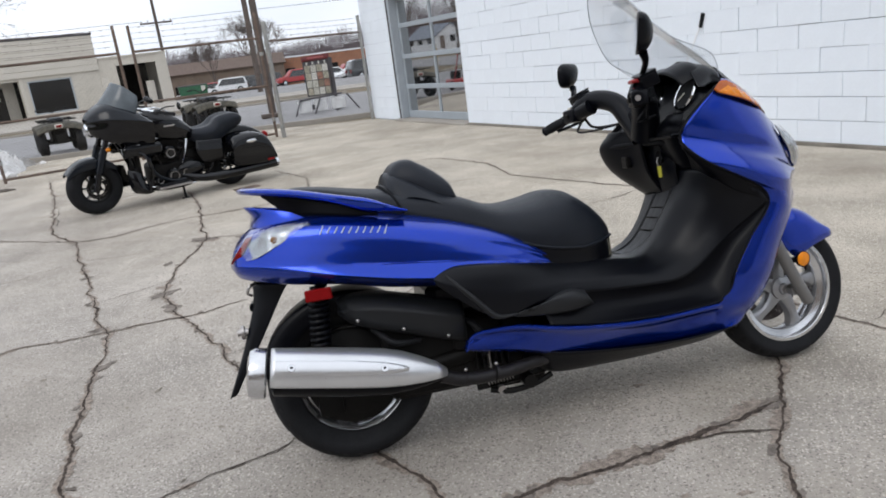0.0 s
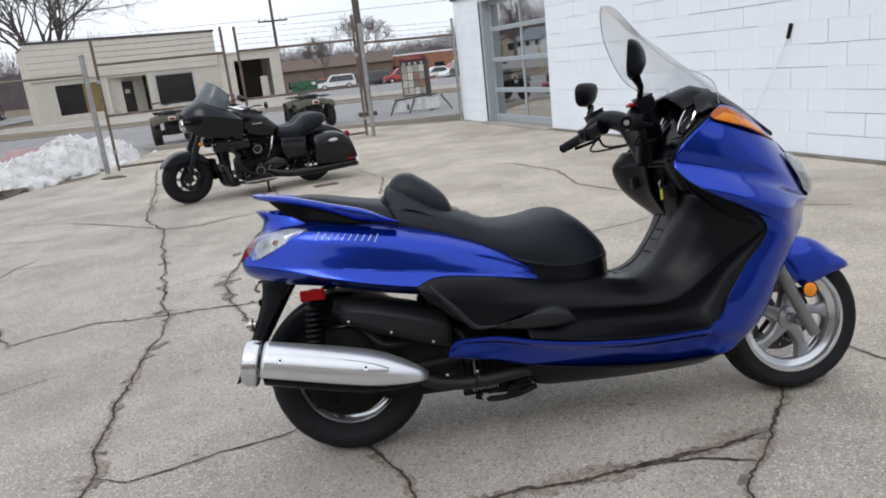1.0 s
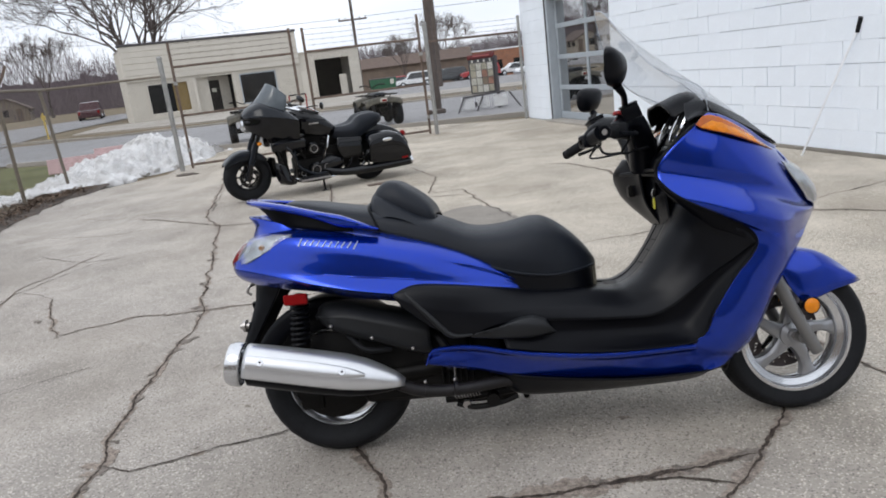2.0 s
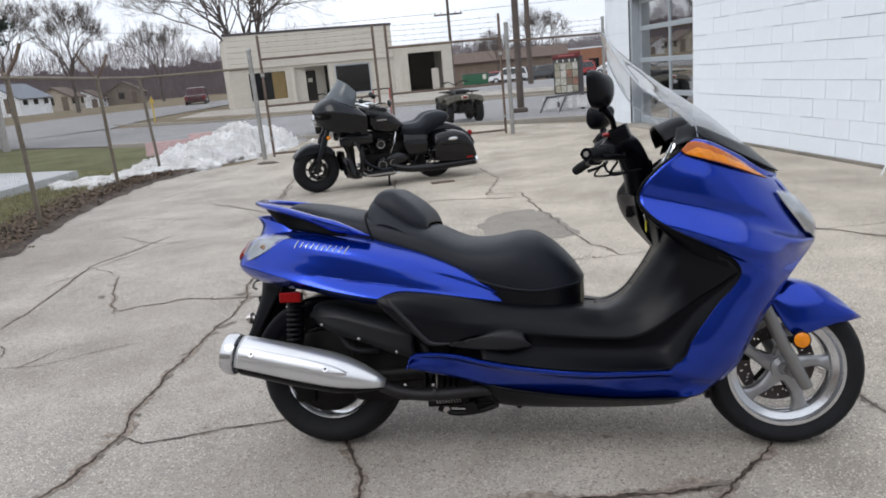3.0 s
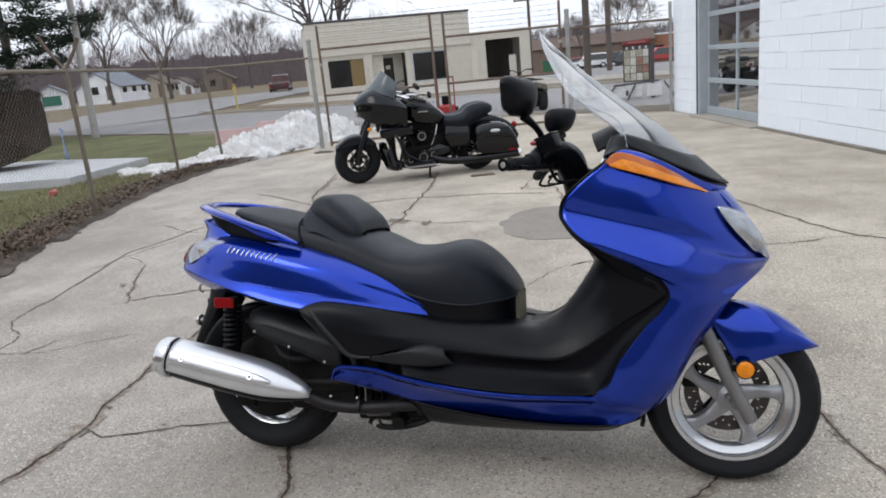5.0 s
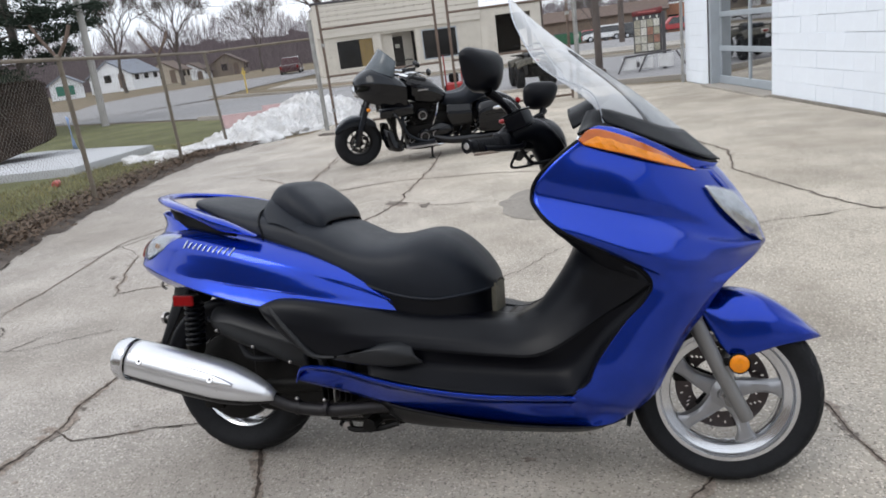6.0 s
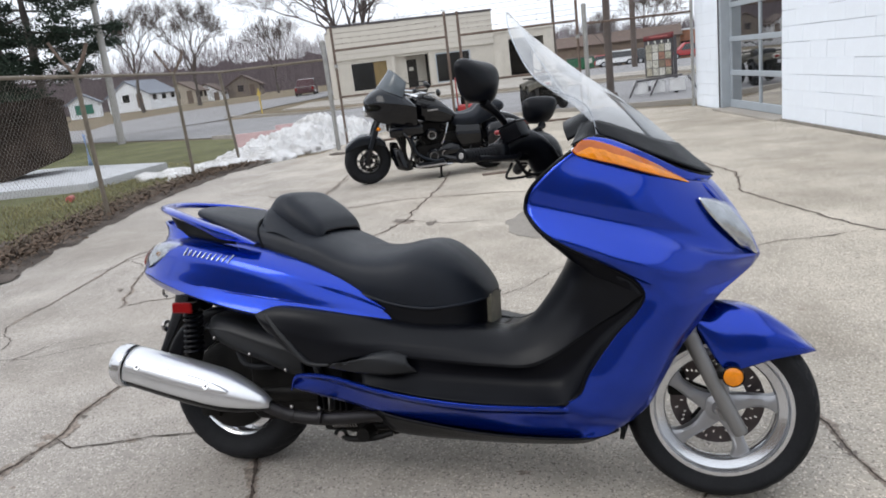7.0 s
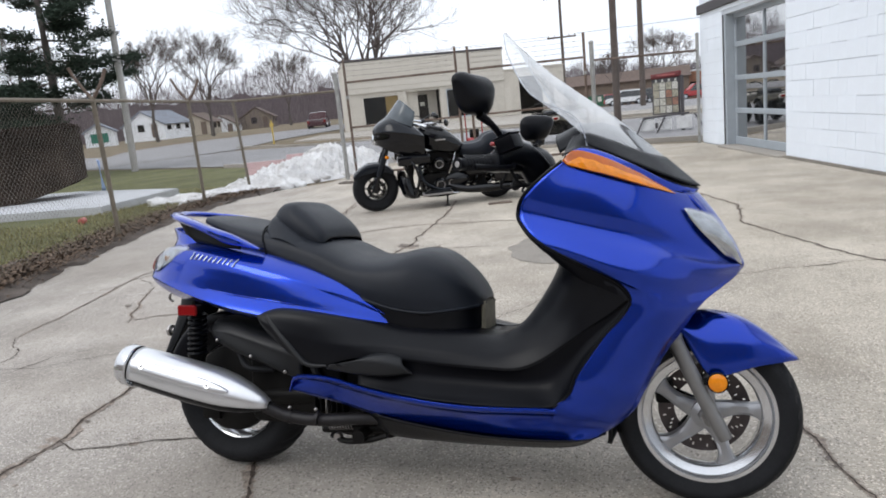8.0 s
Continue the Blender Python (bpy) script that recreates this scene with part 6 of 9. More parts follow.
        r = part("fluid_reservoir", box((-0.028, -0.036, -0.02), (0.028, 0.036, 0.022), bevel=0.006, segs=2), M_BLACKM, bar, "black brake fluid reservoir")
        r.matrix_local = Matrix.Translation(i + Vector((0.032, 0.012 * s, 0.052))) @ pose(0, 0, 0, -8 * s, -18, 10 * s)
        part("reservoir_lid", box((-0.030, -0.038, 0.022), (0.030, 0.038, 0.028), bevel=0.003), M_BLACKP, r)
        part("cable", tube([i + Vector((0.03, 0, -0.02)), i + Vector((0.05, -0.05 * s, -0.06)), (1.15, 0.08 * s, 0.93)], 0.005, 6), M_RUBBER, bar)
        part("cable", tube([i + Vector((0.02, 0.01 * s, -0.03)), i + Vector((0.0, -0.02 * s, -0.07)), (1.14, 0.10 * s, 0.93)], 0.004, 6), M_RUBBER, bar)
        if s < 0:
            part("red_collar", box((1.022, -0.208, 1.034), (1.050, -0.172, 1.046), bevel=0.004), M_REDPAINT, bar, "small red rubber collar at the mirror's foot")
        # mirror on a curved stem
        c = Vector((1.012, -0.310, 1.163)) if s < 0 else Vector((1.026, 0.345, 1.150))
        foot = i + Vector((0.012, 0.02 * s, 0.045))
        mir = part("mirror", tube([foot, foot + Vector((0.0, 0.012 * s, 0.03)), foot.lerp(c, 0.5) + Vector((0.012, 0.006 * s, -0.01)), c + Vector((0.012, -0.012 * s, -0.052))], [0.012, 0.0095, 0.010, 0.014], 10), M_BLACKM, bar, "black rear-view mirror on a curved stem")
        bm = ball((0, 0, 0), (0.042, 0.074, 0.054) if s < 0 else (0.032, 0.060, 0.047), u=36, v=24)
        for v in bm.verts:
            # squarer outline than a ball's
            q = max(1e-6, (abs(v.co.y) / 0.074) ** 2 + (abs(v.co.z) / 0.054) ** 2)
            v.co.y *= 1 + 0.16 * min(1, 4 * (v.co.y / 0.074) ** 2 * (v.co.z / 0.054) ** 2 / q)
            v.co.z *= 1 + 0.16 * min(1, 4 * (v.co.y / 0.074) ** 2 * (v.co.z / 0.054) ** 2 / q)
        for v in bm.verts:
            if v.co.x < -0.006:
                v.co.x = -0.006 - 0.05 * (-0.006 - v.co.x)
            v.co.y *= 1.0 + 0.22 * v.co.z / 0.058
            v.co.z += 0.010 * (v.co.y / 0.062) * s
        sh = part("mirror_shell", bm, M_BLACKP, mir, "smooth black mirror shell")
        sh.matrix_local = Matrix.Translation(c) @ pose(0, 0, 0, 0, 8, -22 if s < 0 else -52) @ pose(0, 0, 0, -8 * s, 0, 0)
        bm = lathe([(0.0, 0.0), (1.0, 0.0)], 32, "x")
        bmesh.ops.transform(bm, matrix=Matrix.Translation((-0.0088, 0, 0.0)) @ Matrix.Diagonal((1, 0.064 if s < 0 else 0.052, 0.046 if s < 0 else 0.040, 1)), verts=bm.verts)
        part("mirror_glass", bm, M_MIRROR, sh)

    # --- front wheel, fork and mudguard, steered left
    fw = (1.574, 0.004, 0.254)
    fork_m = Matrix.Translation(fw) @ pose(0, 0, 0, 0, 0, 5)
    rim_side = [(0.170, 0.0), (0.174, 0.030), (0.184, 0.040), (0.187, 0.047), (0.186, 0.0535), (0.176, 0.0535), (0.173, 0.050), (0.170, 0.037), (0.160, 0.033), (0.150, 0.030), (0.146, 0.024), (0.146, 0.0)]
    rim_loop = rim_side + [(r, -h) for r, h in rim_side[-2::-1]]
    wheel = part("front_wheel", lathe(rim_loop, 80, "y"), M_RIM, sc, "silver five-spoke front wheel")
    wheel.matrix_local = fork_m
    part("tyre", road_tyre(0.254, 0.122, 0.184, 0.050, 34), M_RUBBER, wheel, "black road tyre with slanted grooves")
    for k in range(5):
        a = radians(88 + 72 * k)
        part("spoke", spoke(a, 0.018, 0.158, radians(-15), 0.066, 0.086, 0.046, 0.044, waist=0.029), M_SPOKE, wheel)
    part("hub", lathe([(0.0, -0.045), (0.018, -0.045), (0.022, -0.038), (0.040, -0.030), (0.042, 0.030), (0.025, 0.045), (0, 0.045)], 28, "y"), M_SPOKE, wheel)
    part("axle_nut", lathe([(0.0, -0.064), (0.014, -0.062), (0.014, -0.045), (0, -0.045)], 6, "y"), M_STEEL, wheel)
    part("brake_disc", brake_disc(0.082, 0.128, 0.052, (0, 0, 0)), M_DISC, wheel, "drilled steel brake disc", smooth=0)
    for k in range(5):
        a = radians(64 + 72 * k)
        part("disc_carrier", tube([(0.036 * math.cos(a), 0.05, 0.036 * math.sin(a)), (0.090 * math.cos(a + 0.2), 0.054, 0.090 * math.sin(a + 0.2))], [0.010, 0.007], 6, n=4), M_ENGINE, wheel)
    part("brake_caliper", box((-0.135, 0.035, 0.01), (-0.085, 0.085, 0.085), bevel=0.012, segs=2), M_ENGINE, wheel)
    for s in (-1, 1):
        fl = part("fork_leg", tube([(-0.146, 0.098 * s, 0.365), (-0.090, 0.100 * s, 0.243)], 0.0165, 18, n=4), M_STEEL, wheel, "grey telescopic fork leg")
        part("slider", tube([(-0.094, 0.100 * s, 0.250), (-0.088, 0.100 * s, 0.236), (-0.022, 0.100 * s, 0.090), (0.039, 0.100 * s, -0.036), (0.043, 0.100 * s, -0.044)], [0.020, 0.0215, 0.020, 0.0195, 0.014], 20), M_FORK, fl, "grey painted fork slider")
        part("dust_seal", tube([(-0.100, 0.100 * s, 0.264), (-0.096, 0.100 * s, 0.256), (-0.084, 0.100 * s, 0.228), (-0.080, 0.100 * s, 0.220)], [0.021, 0.0255, 0.0255, 0.022], 18), M_FORK, fl)
        part("axle_boss", lathe([(0.0, 0.0), (0.020, 0.0), (0.020, -0.028 * s), (0.0, -0.03 * s)], 18, "y", centre=(0.010, 0.09 * s, 0.0)), M_FORK, fl)
        rf = part("side_reflector", lathe([(0.0, 0.0), (0.022, 0.0), (0.025, 0.002 * s), (0.025, 0.008 * s), (0.020, 0.011 * s), (0, 0.012 * s)], 28, "y", centre=(0.026, 0.112 * s, 0.110)), M_AMBER, fl, "round amber side reflector")
        part("reflector_ring", lathe([(0.024, -0.002 * s), (0.028, 0.0), (0.028, 0.008 * s), (0.0245, 0.009 * s)], 28, "y", centre=(0.026, 0.112 * s, 0.110)), M_BLACKM, rf)
        part("reflector_bracket", box((-0.012, min(0.098 * s, 0.110 * s), 0.100), (0.026, max(0.098 * s, 0.110 * s), 0.120), bevel=0.002), M_ENGINE, fl)
    rows = []
    for x, zt, wt, zs, ws in ((-0.066, 0.276, 0.058, 0.245, 0.088), (-0.040, 0.287, 0.062, 0.196, 0.092), (-0.010, 0.294, 0.068, 0.145, 0.095), (0.020, 0.295, 0.070, 0.118, 0.096), (0.07, 0.287, 0.070, 0.130, 0.093), (0.115, 0.269, 0.066, 0.144, 0.088), (0.16, 0.239, 0.056, 0.153, 0.078), (0.205, 0.202, 0.042, 0.158, 0.062), (0.244, 0.164, 0.018, 0.158, 0.024)):
        rows.append([(x, 0, zt), (x, -wt * 0.6, zt - 0.005), (x, -wt, zt - 0.024 * min(1, (zt - zs) / 0.1)), (x, -ws * 0.96, zt - 0.42 * (zt - zs)), (x, -ws, zs + 0.2 * (zt - zs)), (x, -ws * 0.96, zs)])
    mg = part("front_mudguard", patch(rows, 40, 26, mirror=True), M_BLUE, wheel, "glossy blue front mudguard with a pointed tip", thick=0.004)
    part("inner_arch", patch([[(-0.06, 0, 0.29), (-0.06, -0.075, 0.27)], [(-0.12, 0, 0.265), (-0.12, -0.075, 0.25)], [(-0.20, 0, 0.20), (-0.20, -0.07, 0.19)], [(-0.27, 0, 0.06), (-0.262, -0.065, 0.05)]], 16, 8, mirror=True), M_BLACKP, wheel, thick=0.006)
    part("mud_flap", patch([[(1.316, -0.13, 0.31), (1.316, 0.13, 0.31)], [(1.326, -0.14, 0.262), (1.326, 0.14, 0.262)], [(1.332, -0.138, 0.215), (1.332, 0.138, 0.215)], [(1.326, -0.12, 0.178), (1.326, 0.12, 0.178)]], 10, 10), M_BLACKP, sc, "black mud flap behind the front wheel", thick=0.012)
    part("wheel_well", patch([[(1.296, -0.17, 0.23), (1.292, 0.0, 0.23), (1.296, 0.17, 0.23)], [(1.315, -0.185, 0.34), (1.30, 0.0, 0.34), (1.315, 0.185, 0.34)], [(1.37, -0.175, 0.45), (1.355, 0.0, 0.46), (1.37, 0.175, 0.45)], [(1.45, -0.16, 0.535), (1.44, 0.0, 0.55), (1.45, 0.16, 0.535)], [(1.56, -0.12, 0.60), (1.56, 0.0, 0.605), (1.56, 0.12, 0.60)]], 20, 12), M_BLACKP, sc, "dark inner wheel arch", thick=0.004)

    # --- rear wheel, muffler, engine, shock, plate hanger
    rw = (0.020, -0.03, 0.262)
    wheel = part("rear_wheel", rim_ring(0.178, 0.105), M_RIM, sc, "silver rear wheel")
    wheel.matrix_local = Matrix.Translation(rw)
    part("tyre", road_tyre(0.270, 0.152, 0.174, 0.054, 30), M_RUBBER, wheel, "wide black rear tyre")
    for k in range(5):
        part("spoke", spoke(radians(54 + 72 * k), 0.03, 0.160, radians(-24), 0.034, 0.034, 0.04, 0.026), M_SPOKE, wheel)
    part("hub", lathe([(0.0, -0.05), (0.05, -0.05), (0.055, -0.03), (0.055, 0.05), (0, 0.05)], 24, "y"), M_ENGINE, wheel)
    part("hub_carrier", lathe([(0.0, -0.088), (0.125, -0.086), (0.148, -0.078), (0.152, -0.060), (0.0, -0.056)], 40, "y", centre=(0.0, 0, 0.012)), M_ENGINE, wheel, "grimy black brake carrier plate")
    part("caliper", box((-0.12, -0.10, -0.10), (-0.04, -0.05, -0.02), bevel=0.014, segs=2), M_ENGINE, wheel)
    hug = []
    for k in range(9):
        a = radians(8 + 20 * k)
        hug.append([(0.285 * math.cos(a) * rr, yy, 0.285 * math.sin(a) * rr) for yy, rr in ((0.0, 1.0), (-0.06, 0.995), (-0.092, 0.96), (-0.096, 0.74))])
    part("inner_mudguard", patch(hug, 30, 12, mirror=True), M_BLACKM, wheel, "dark plastic inner mudguard", thick=0.004)
    # muffler axis
    p0, p1 = Vector((-0.262, -0.297, 0.386)), Vector((0.290, -0.273, 0.268))
    ax = (p1 - p0).normalized()
    sd = Vector((0, 0, 1)).cross(ax).normalized()
    up = ax.cross(sd).normalized()

    def shell(us, rad, a0, a1, seg, oval=0.92, bm=None):
        bm = bm or bmesh.new()
        rows = []
        for u, r in zip(us, rad):
            c = p0.lerp(p1, u)
            rows.append([c + r * (sd * math.cos(a) * oval + up * math.sin(a)) for a in [radians(a0 + (a1 - a0) * k / seg) for k in range(seg + 1)]])
        grid(bm, rows)
        return bm
    us = [0.10, 0.13, 0.3, 0.5, 0.66, 0.76, 0.86, 0.94, 1.0]
    muf = part("muffler", shell([0.10, 0.12, 0.3, 0.5, 0.7, 0.82, 0.92, 1.0], [0.04, 0.064, 0.066, 0.067, 0.062, 0.050, 0.032, 0.014], 0, 360, 32), M_BLACKM, sc, "long silver-cased muffler")
    part("heat_shield", shell(us, [0.0695, 0.0710, 0.0725, 0.0735, 0.0715, 0.0645, 0.050, 0.034, 0.016], 66, 203, 32), M_SILVER, muf, "smooth silver heat shield", thick=0.003)
    # raised rib along the shield
    rib = []
    for u, r, w in ((0.12, 0.0715, 13), (0.3, 0.0730, 13), (0.5, 0.0737, 13), (0.64, 0.0718, 11), (0.72, 0.0685, 7), (0.78, 0.0645, 1)):
        c = p0.lerp(p1, u)
        rib.append([c + (r + dr) * (sd * math.cos(radians(157 + a)) * 0.92 + up * math.sin(radians(157 + a))) for a, dr in ((-w - 4, -0.001), (-w, 0.003), (0, 0.0042), (w, 0.003), (w + 4, -0.001))])
    part("shield_rib", patch(rib, 26, 12), M_SILVER, muf)
    part("end_cap", shell([-0.01, 0.0, 0.03, 0.075, 0.082], [0.045, 0.064, 0.071, 0.071, 0.066], 0, 360, 36), M_RIM, muf, "satin silver muffler end cap")
    part("outlet", shell([-0.012, -0.004, 0.01], [0.0, 0.046, 0.046], 0, 360, 24), M_ENGINE, muf)
    for u in (0.20, 0.655):
        c = p0.lerp(p1, u) + (0.0755 if u < 0.5 else 0.0745) * (sd * math.cos(radians(157)) * 0.92 + up * math.sin(radians(157)))
        nrm = (sd * math.cos(radians(157)) + up * math.sin(radians(157))).normalized()
        sc2 = part("shield_screw", tube([c - nrm * 0.002, c + nrm * 0.0025], [0.0115, 0.0105], 14, n=2), M_RIM, muf, "socket screw")
        part("screw_socket", tube([c + nrm * 0.002, c + nrm * 0.0026], 0.004, 6, n=2), M_ENGINE, sc2)
    part("hanger_lug", box((-0.14, -0.29, 0.285), (-0.10, -0.25, 0.31), bevel=0.004), M_ENGINE, muf)
    pipe_b = part("exhaust_pipe", tube([(0.27, -0.268, 0.262), (0.34, -0.25, 0.232), (0.45, -0.235, 0.222), (0.58, -0.20, 0.226), (0.72, -0.12, 0.22)], 0.020, 14), M_PIPE, sc, "dark exhaust pipe with clamps")
    for x in (0.345, 0.44):
        part("pipe_clamp", tube([(x, -0.248, 0.231), (x + 0.010, -0.246, 0.2295)], 0.0235, 14, n=2), M_PIPE, pipe_b)
        part("clamp_bolt", ball((x + 0.006, -0.255, 0.26), 0.006, u=8, v=6), M_STEEL, pipe_b)
    # air cleaner box in black plastic
    rows = []
    for x, zt, zl, y in ((0.008, 0.515, 0.485, 0.19), (0.04, 0.528, 0.455, 0.222), (0.12, 0.525, 0.420, 0.232), (0.22, 0.500, 0.388, 0.235), (0.31, 0.475, 0.355, 0.232), (0.38, 0.455, 0.335, 0.222)):
        rows.append([(x, -0.12, zt + 0.005), (x, -y * 0.85, zt), (x, -y, zt - 0.03), (x, -y * 1.01, (zt + zl) / 2), (x, -y * 0.9, zl), (x, -0.12, zl - 0.005)])
    ab = part("air_box", patch(rows, 26, 24), M_PEGGREY, sc, "dark grey plastic air cleaner box", thick=0.004)
    for x, z in ((0.06, 0.462), (0.19, 0.412), (0.32, 0.366)):
        part("air_box_screw", ball((x, -0.226, z), 0.006, u=8, v=6), M_STEEL, ab)
    eng = part("engine", box((0.12, -0.15, 0.17), (0.62, 0.16, 0.42), bevel=0.04, segs=3), M_ENGINE, sc, "grimy black engine and swingarm case")
    part("swing_case", tube([(0.62, 0.11, 0.28), (0.30, 0.15, 0.26), (0.0, 0.14, 0.25)], [0.07, 0.085, 0.075], 16, flat=0.6), M_ENGINE, eng)
    part("swing_arm", tube([(0.55, -0.12, 0.30), (0.30, -0.14, 0.27), (0.05, -0.125, 0.25)], [0.035, 0.03, 0.028], 12), M_ENGINE, eng)
    part("cooling_cowl", box((0.34, -0.18, 0.30), (0.50, 0.18, 0.40), bevel=0.01), M_ENGINE, eng)
    for k in range(6):
        part("cooling_fin", box((0.40 + k * 0.02, -0.19, 0.23), (0.406 + k * 0.02, -0.06, 0.31), bevel=0.002), M_STEEL if k == 2 else M_ENGINE, eng)
    part("hose", tube([(0.36, -0.16, 0.42), (0.42, -0.20, 0.36), (0.43, -0.19, 0.28)], 0.013, 8), M_RUBBER, eng)
    part("hose", tube([(0.10, -0.17, 0.42), (0.16, -0.20, 0.37), (0.24, -0.17, 0.36)], 0.010, 8), M_RUBBER, eng)
    for s in (-1, 1):
        top, bot = Vector((-0.040, 0.195 * s, 0.575)), Vector((-0.062, 0.185 * s, 0.36))
        sh = part("shock_absorber", tube([top, bot], 0.014, 12, n=2), M_BLACKM, sc, "black coil-over shock absorber")
        part("coil_spring", spring(top.lerp(bot, 0.12), top.lerp(bot, 0.78), 0.027, 0.0065, 8), M_BLACKM, sh)
        part("shock_collar", tube([top.lerp(bot, 0.78), top.lerp(bot, 0.92)], [0.032, 0.026], 14, n=3), M_ENGINE, sh)
    rr = part("rear_side_reflector", box((-0.078, -0.254, 0.545), (0.0, -0.244, 0.580), bevel=0.004), M_RED, sc, "red rectangular side reflector")
    part("reflector_stay", box((-0.07, -0.245, 0.55), (-0.01, -0.20, 0.575), bevel=0.003), M_BLACKM, rr)
    rows = [[(-0.235, 0, 0.61), (-0.228, -0.055, 0.605), (-0.125, -0.10, 0.60)], [(-0.245, 0, 0.54), (-0.24, -0.06, 0.54), (-0.165, -0.085, 0.545)], [(-0.285, 0, 0.44), (-0.28, -0.065, 0.44), (-0.225, -0.08, 0.45)], [(-0.325, 0, 0.345), (-0.322, -0.07, 0.35), (-0.285, -0.08, 0.36)], [(-0.365, 0, 0.265), (-0.362, -0.07, 0.27), (-0.34, -0.072, 0.275)]]
    hanger = part("rear_mudguard", patch(rows, 24, 14, mirror=True), M_BLACKP, sc, "black plastic rear mudguard and plate hanger", thick=0.005)
    part("plate_lamp", box((-0.258, -0.05, 0.52), (-0.235, 0.05, 0.545), bevel=0.005), M_BLACKM, hanger)
    part("rear_reflector", lathe([(0.0, 0.012), (0.012, 0.012), (0.012, 0.0), (0.022, 0.0), (0.022, -0.010), (0.010, -0.012), (0.010, -0.022), (0.0, -0.022)], 16, "x", centre=(-0.285, -0.05, 0.462)), M_STEEL, hanger, "bolt head without its reflector")
    part("helmet_hook", tube([(-0.225, -0.085, 0.61), (-0.24, -0.10, 0.605), (-0.25, -0.095, 0.585), (-0.238, -0.09, 0.575)], 0.005, 6), M_STEEL, hanger)
    part("tail_underside", patch([[(-0.22, 0, 0.640), (-0.20, -0.11, 0.632)], [(0.0, 0, 0.60), (0.0, -0.21, 0.588)], [(0.25, 0, 0.54), (0.25, -0.235, 0.535)], [(0.45, 0, 0.50), (0.45, -0.24, 0.505)]], 20, 10, mirror=True), M_BLACKP, sc, thick=0.004)
    part("frame_shadow_panel", box((0.28, -0.17, 0.40), (0.72, 0.17, 0.53), bevel=0.03), M_BLACKP, sc)
    part("sump", box((0.45, -0.11, 0.135), (0.64, 0.11, 0.20), bevel=0.02, segs=2), M_ENGINE, eng, "oily engine sump")
    part("stand_pivot", tube([(0.56, -0.20, 0.165), (0.56, 0.19, 0.165)], 0.022, 10, n=2), M_ENGINE, eng)
    part("stand_lever", tube([(0.44, -0.15, 0.15), (0.50, -0.175, 0.142), (0.58, -0.175, 0.15), (0.64, -0.16, 0.165)], 0.010, 8), M_ENGINE, eng)
    part("drain_bolt", lathe([(0.0, -0.01), (0.014, -0.01), (0.014, 0.01), (0, 0.01)], 6, "y", centre=(0.47, -0.165, 0.15)), M_STEEL, eng)
    # black belly pan
    rows = [[(x, 0, zb), (x, -w * 0.7, zb + 0.002), (x, -w, zb + 0.02), (x, -w - 0.055, zt)] for x, zb, w, zt in ((0.56, 0.215, 0.15, 0.27), (0.62, 0.178, 0.165, 0.258), (0.68, 0.160, 0.175, 0.245), (0.85, 0.157, 0.185, 0.225), (1.02, 0.158, 0.185, 0.212), (1.20, 0.165, 0.175, 0.212), (1.27, 0.185, 0.155, 0.216), (1.32, 0.225, 0.13, 0.228))]
    part("belly_pan", patch(rows, 34, 20, mirror=True), M_BLACKP, sc, "matt black belly pan", thick=0.005)
    st = part("side_stand", tube([(0.62, 0.16, 0.17), (0.66, 0.21, 0.10), (0.69, 0.268, -0.046)], 0.011, 10), M_ENGINE, sc, "black steel side stand")
    part("stand_foot", box((0.665, 0.245, -0.055), (0.735, 0.295, -0.046), bevel=0.003), M_ENGINE, st)
    cs_ = part("centre_stand", tube([(0.40, -0.13, 0.165), (0.52, -0.14, 0.172), (0.63, -0.13, 0.18)], 0.015, 10), M_ENGINE, sc, "folded black centre stand")
    part("stand_leg", tube([(0.40, 0.13, 0.165), (0.52, 0.14, 0.172), (0.63, 0.13, 0.18)], 0.015, 10), M_ENGINE, cs_)
    part("stand_cross", tube([(0.42, -0.13, 0.165), (0.42, 0.13, 0.165)], 0.012, 8, n=2), M_ENGINE, cs_)
    part("stand_spring", spring((0.43, -0.15, 0.175), (0.52, -0.15, 0.182), 0.008, 0.0025, 9), M_STEEL, cs_)
    # plain silver strokes where each flank carries its emblem
    for s in (-1, 1):
        for k in range(10):
            x0 = 0.002 + k * 0.0200
            tall = 0.0110 if k in (0, 9) else 0.0078
            zc = 0.744 - 0.148 * (x0 - 0.002)
            lean = 0.012
            pts = [drape(x0 - lean / 2 + lean * u, zc - tall + 2 * tall * u, s, 0.0022) for u in (0, 0.5, 1)]
            part("emblem_bar", tube(pts, [0.0024, 0.0021, 0.0016], 6, n=5), M_LETTER, sc)
    return sc


SCOOTER = build_scooter()

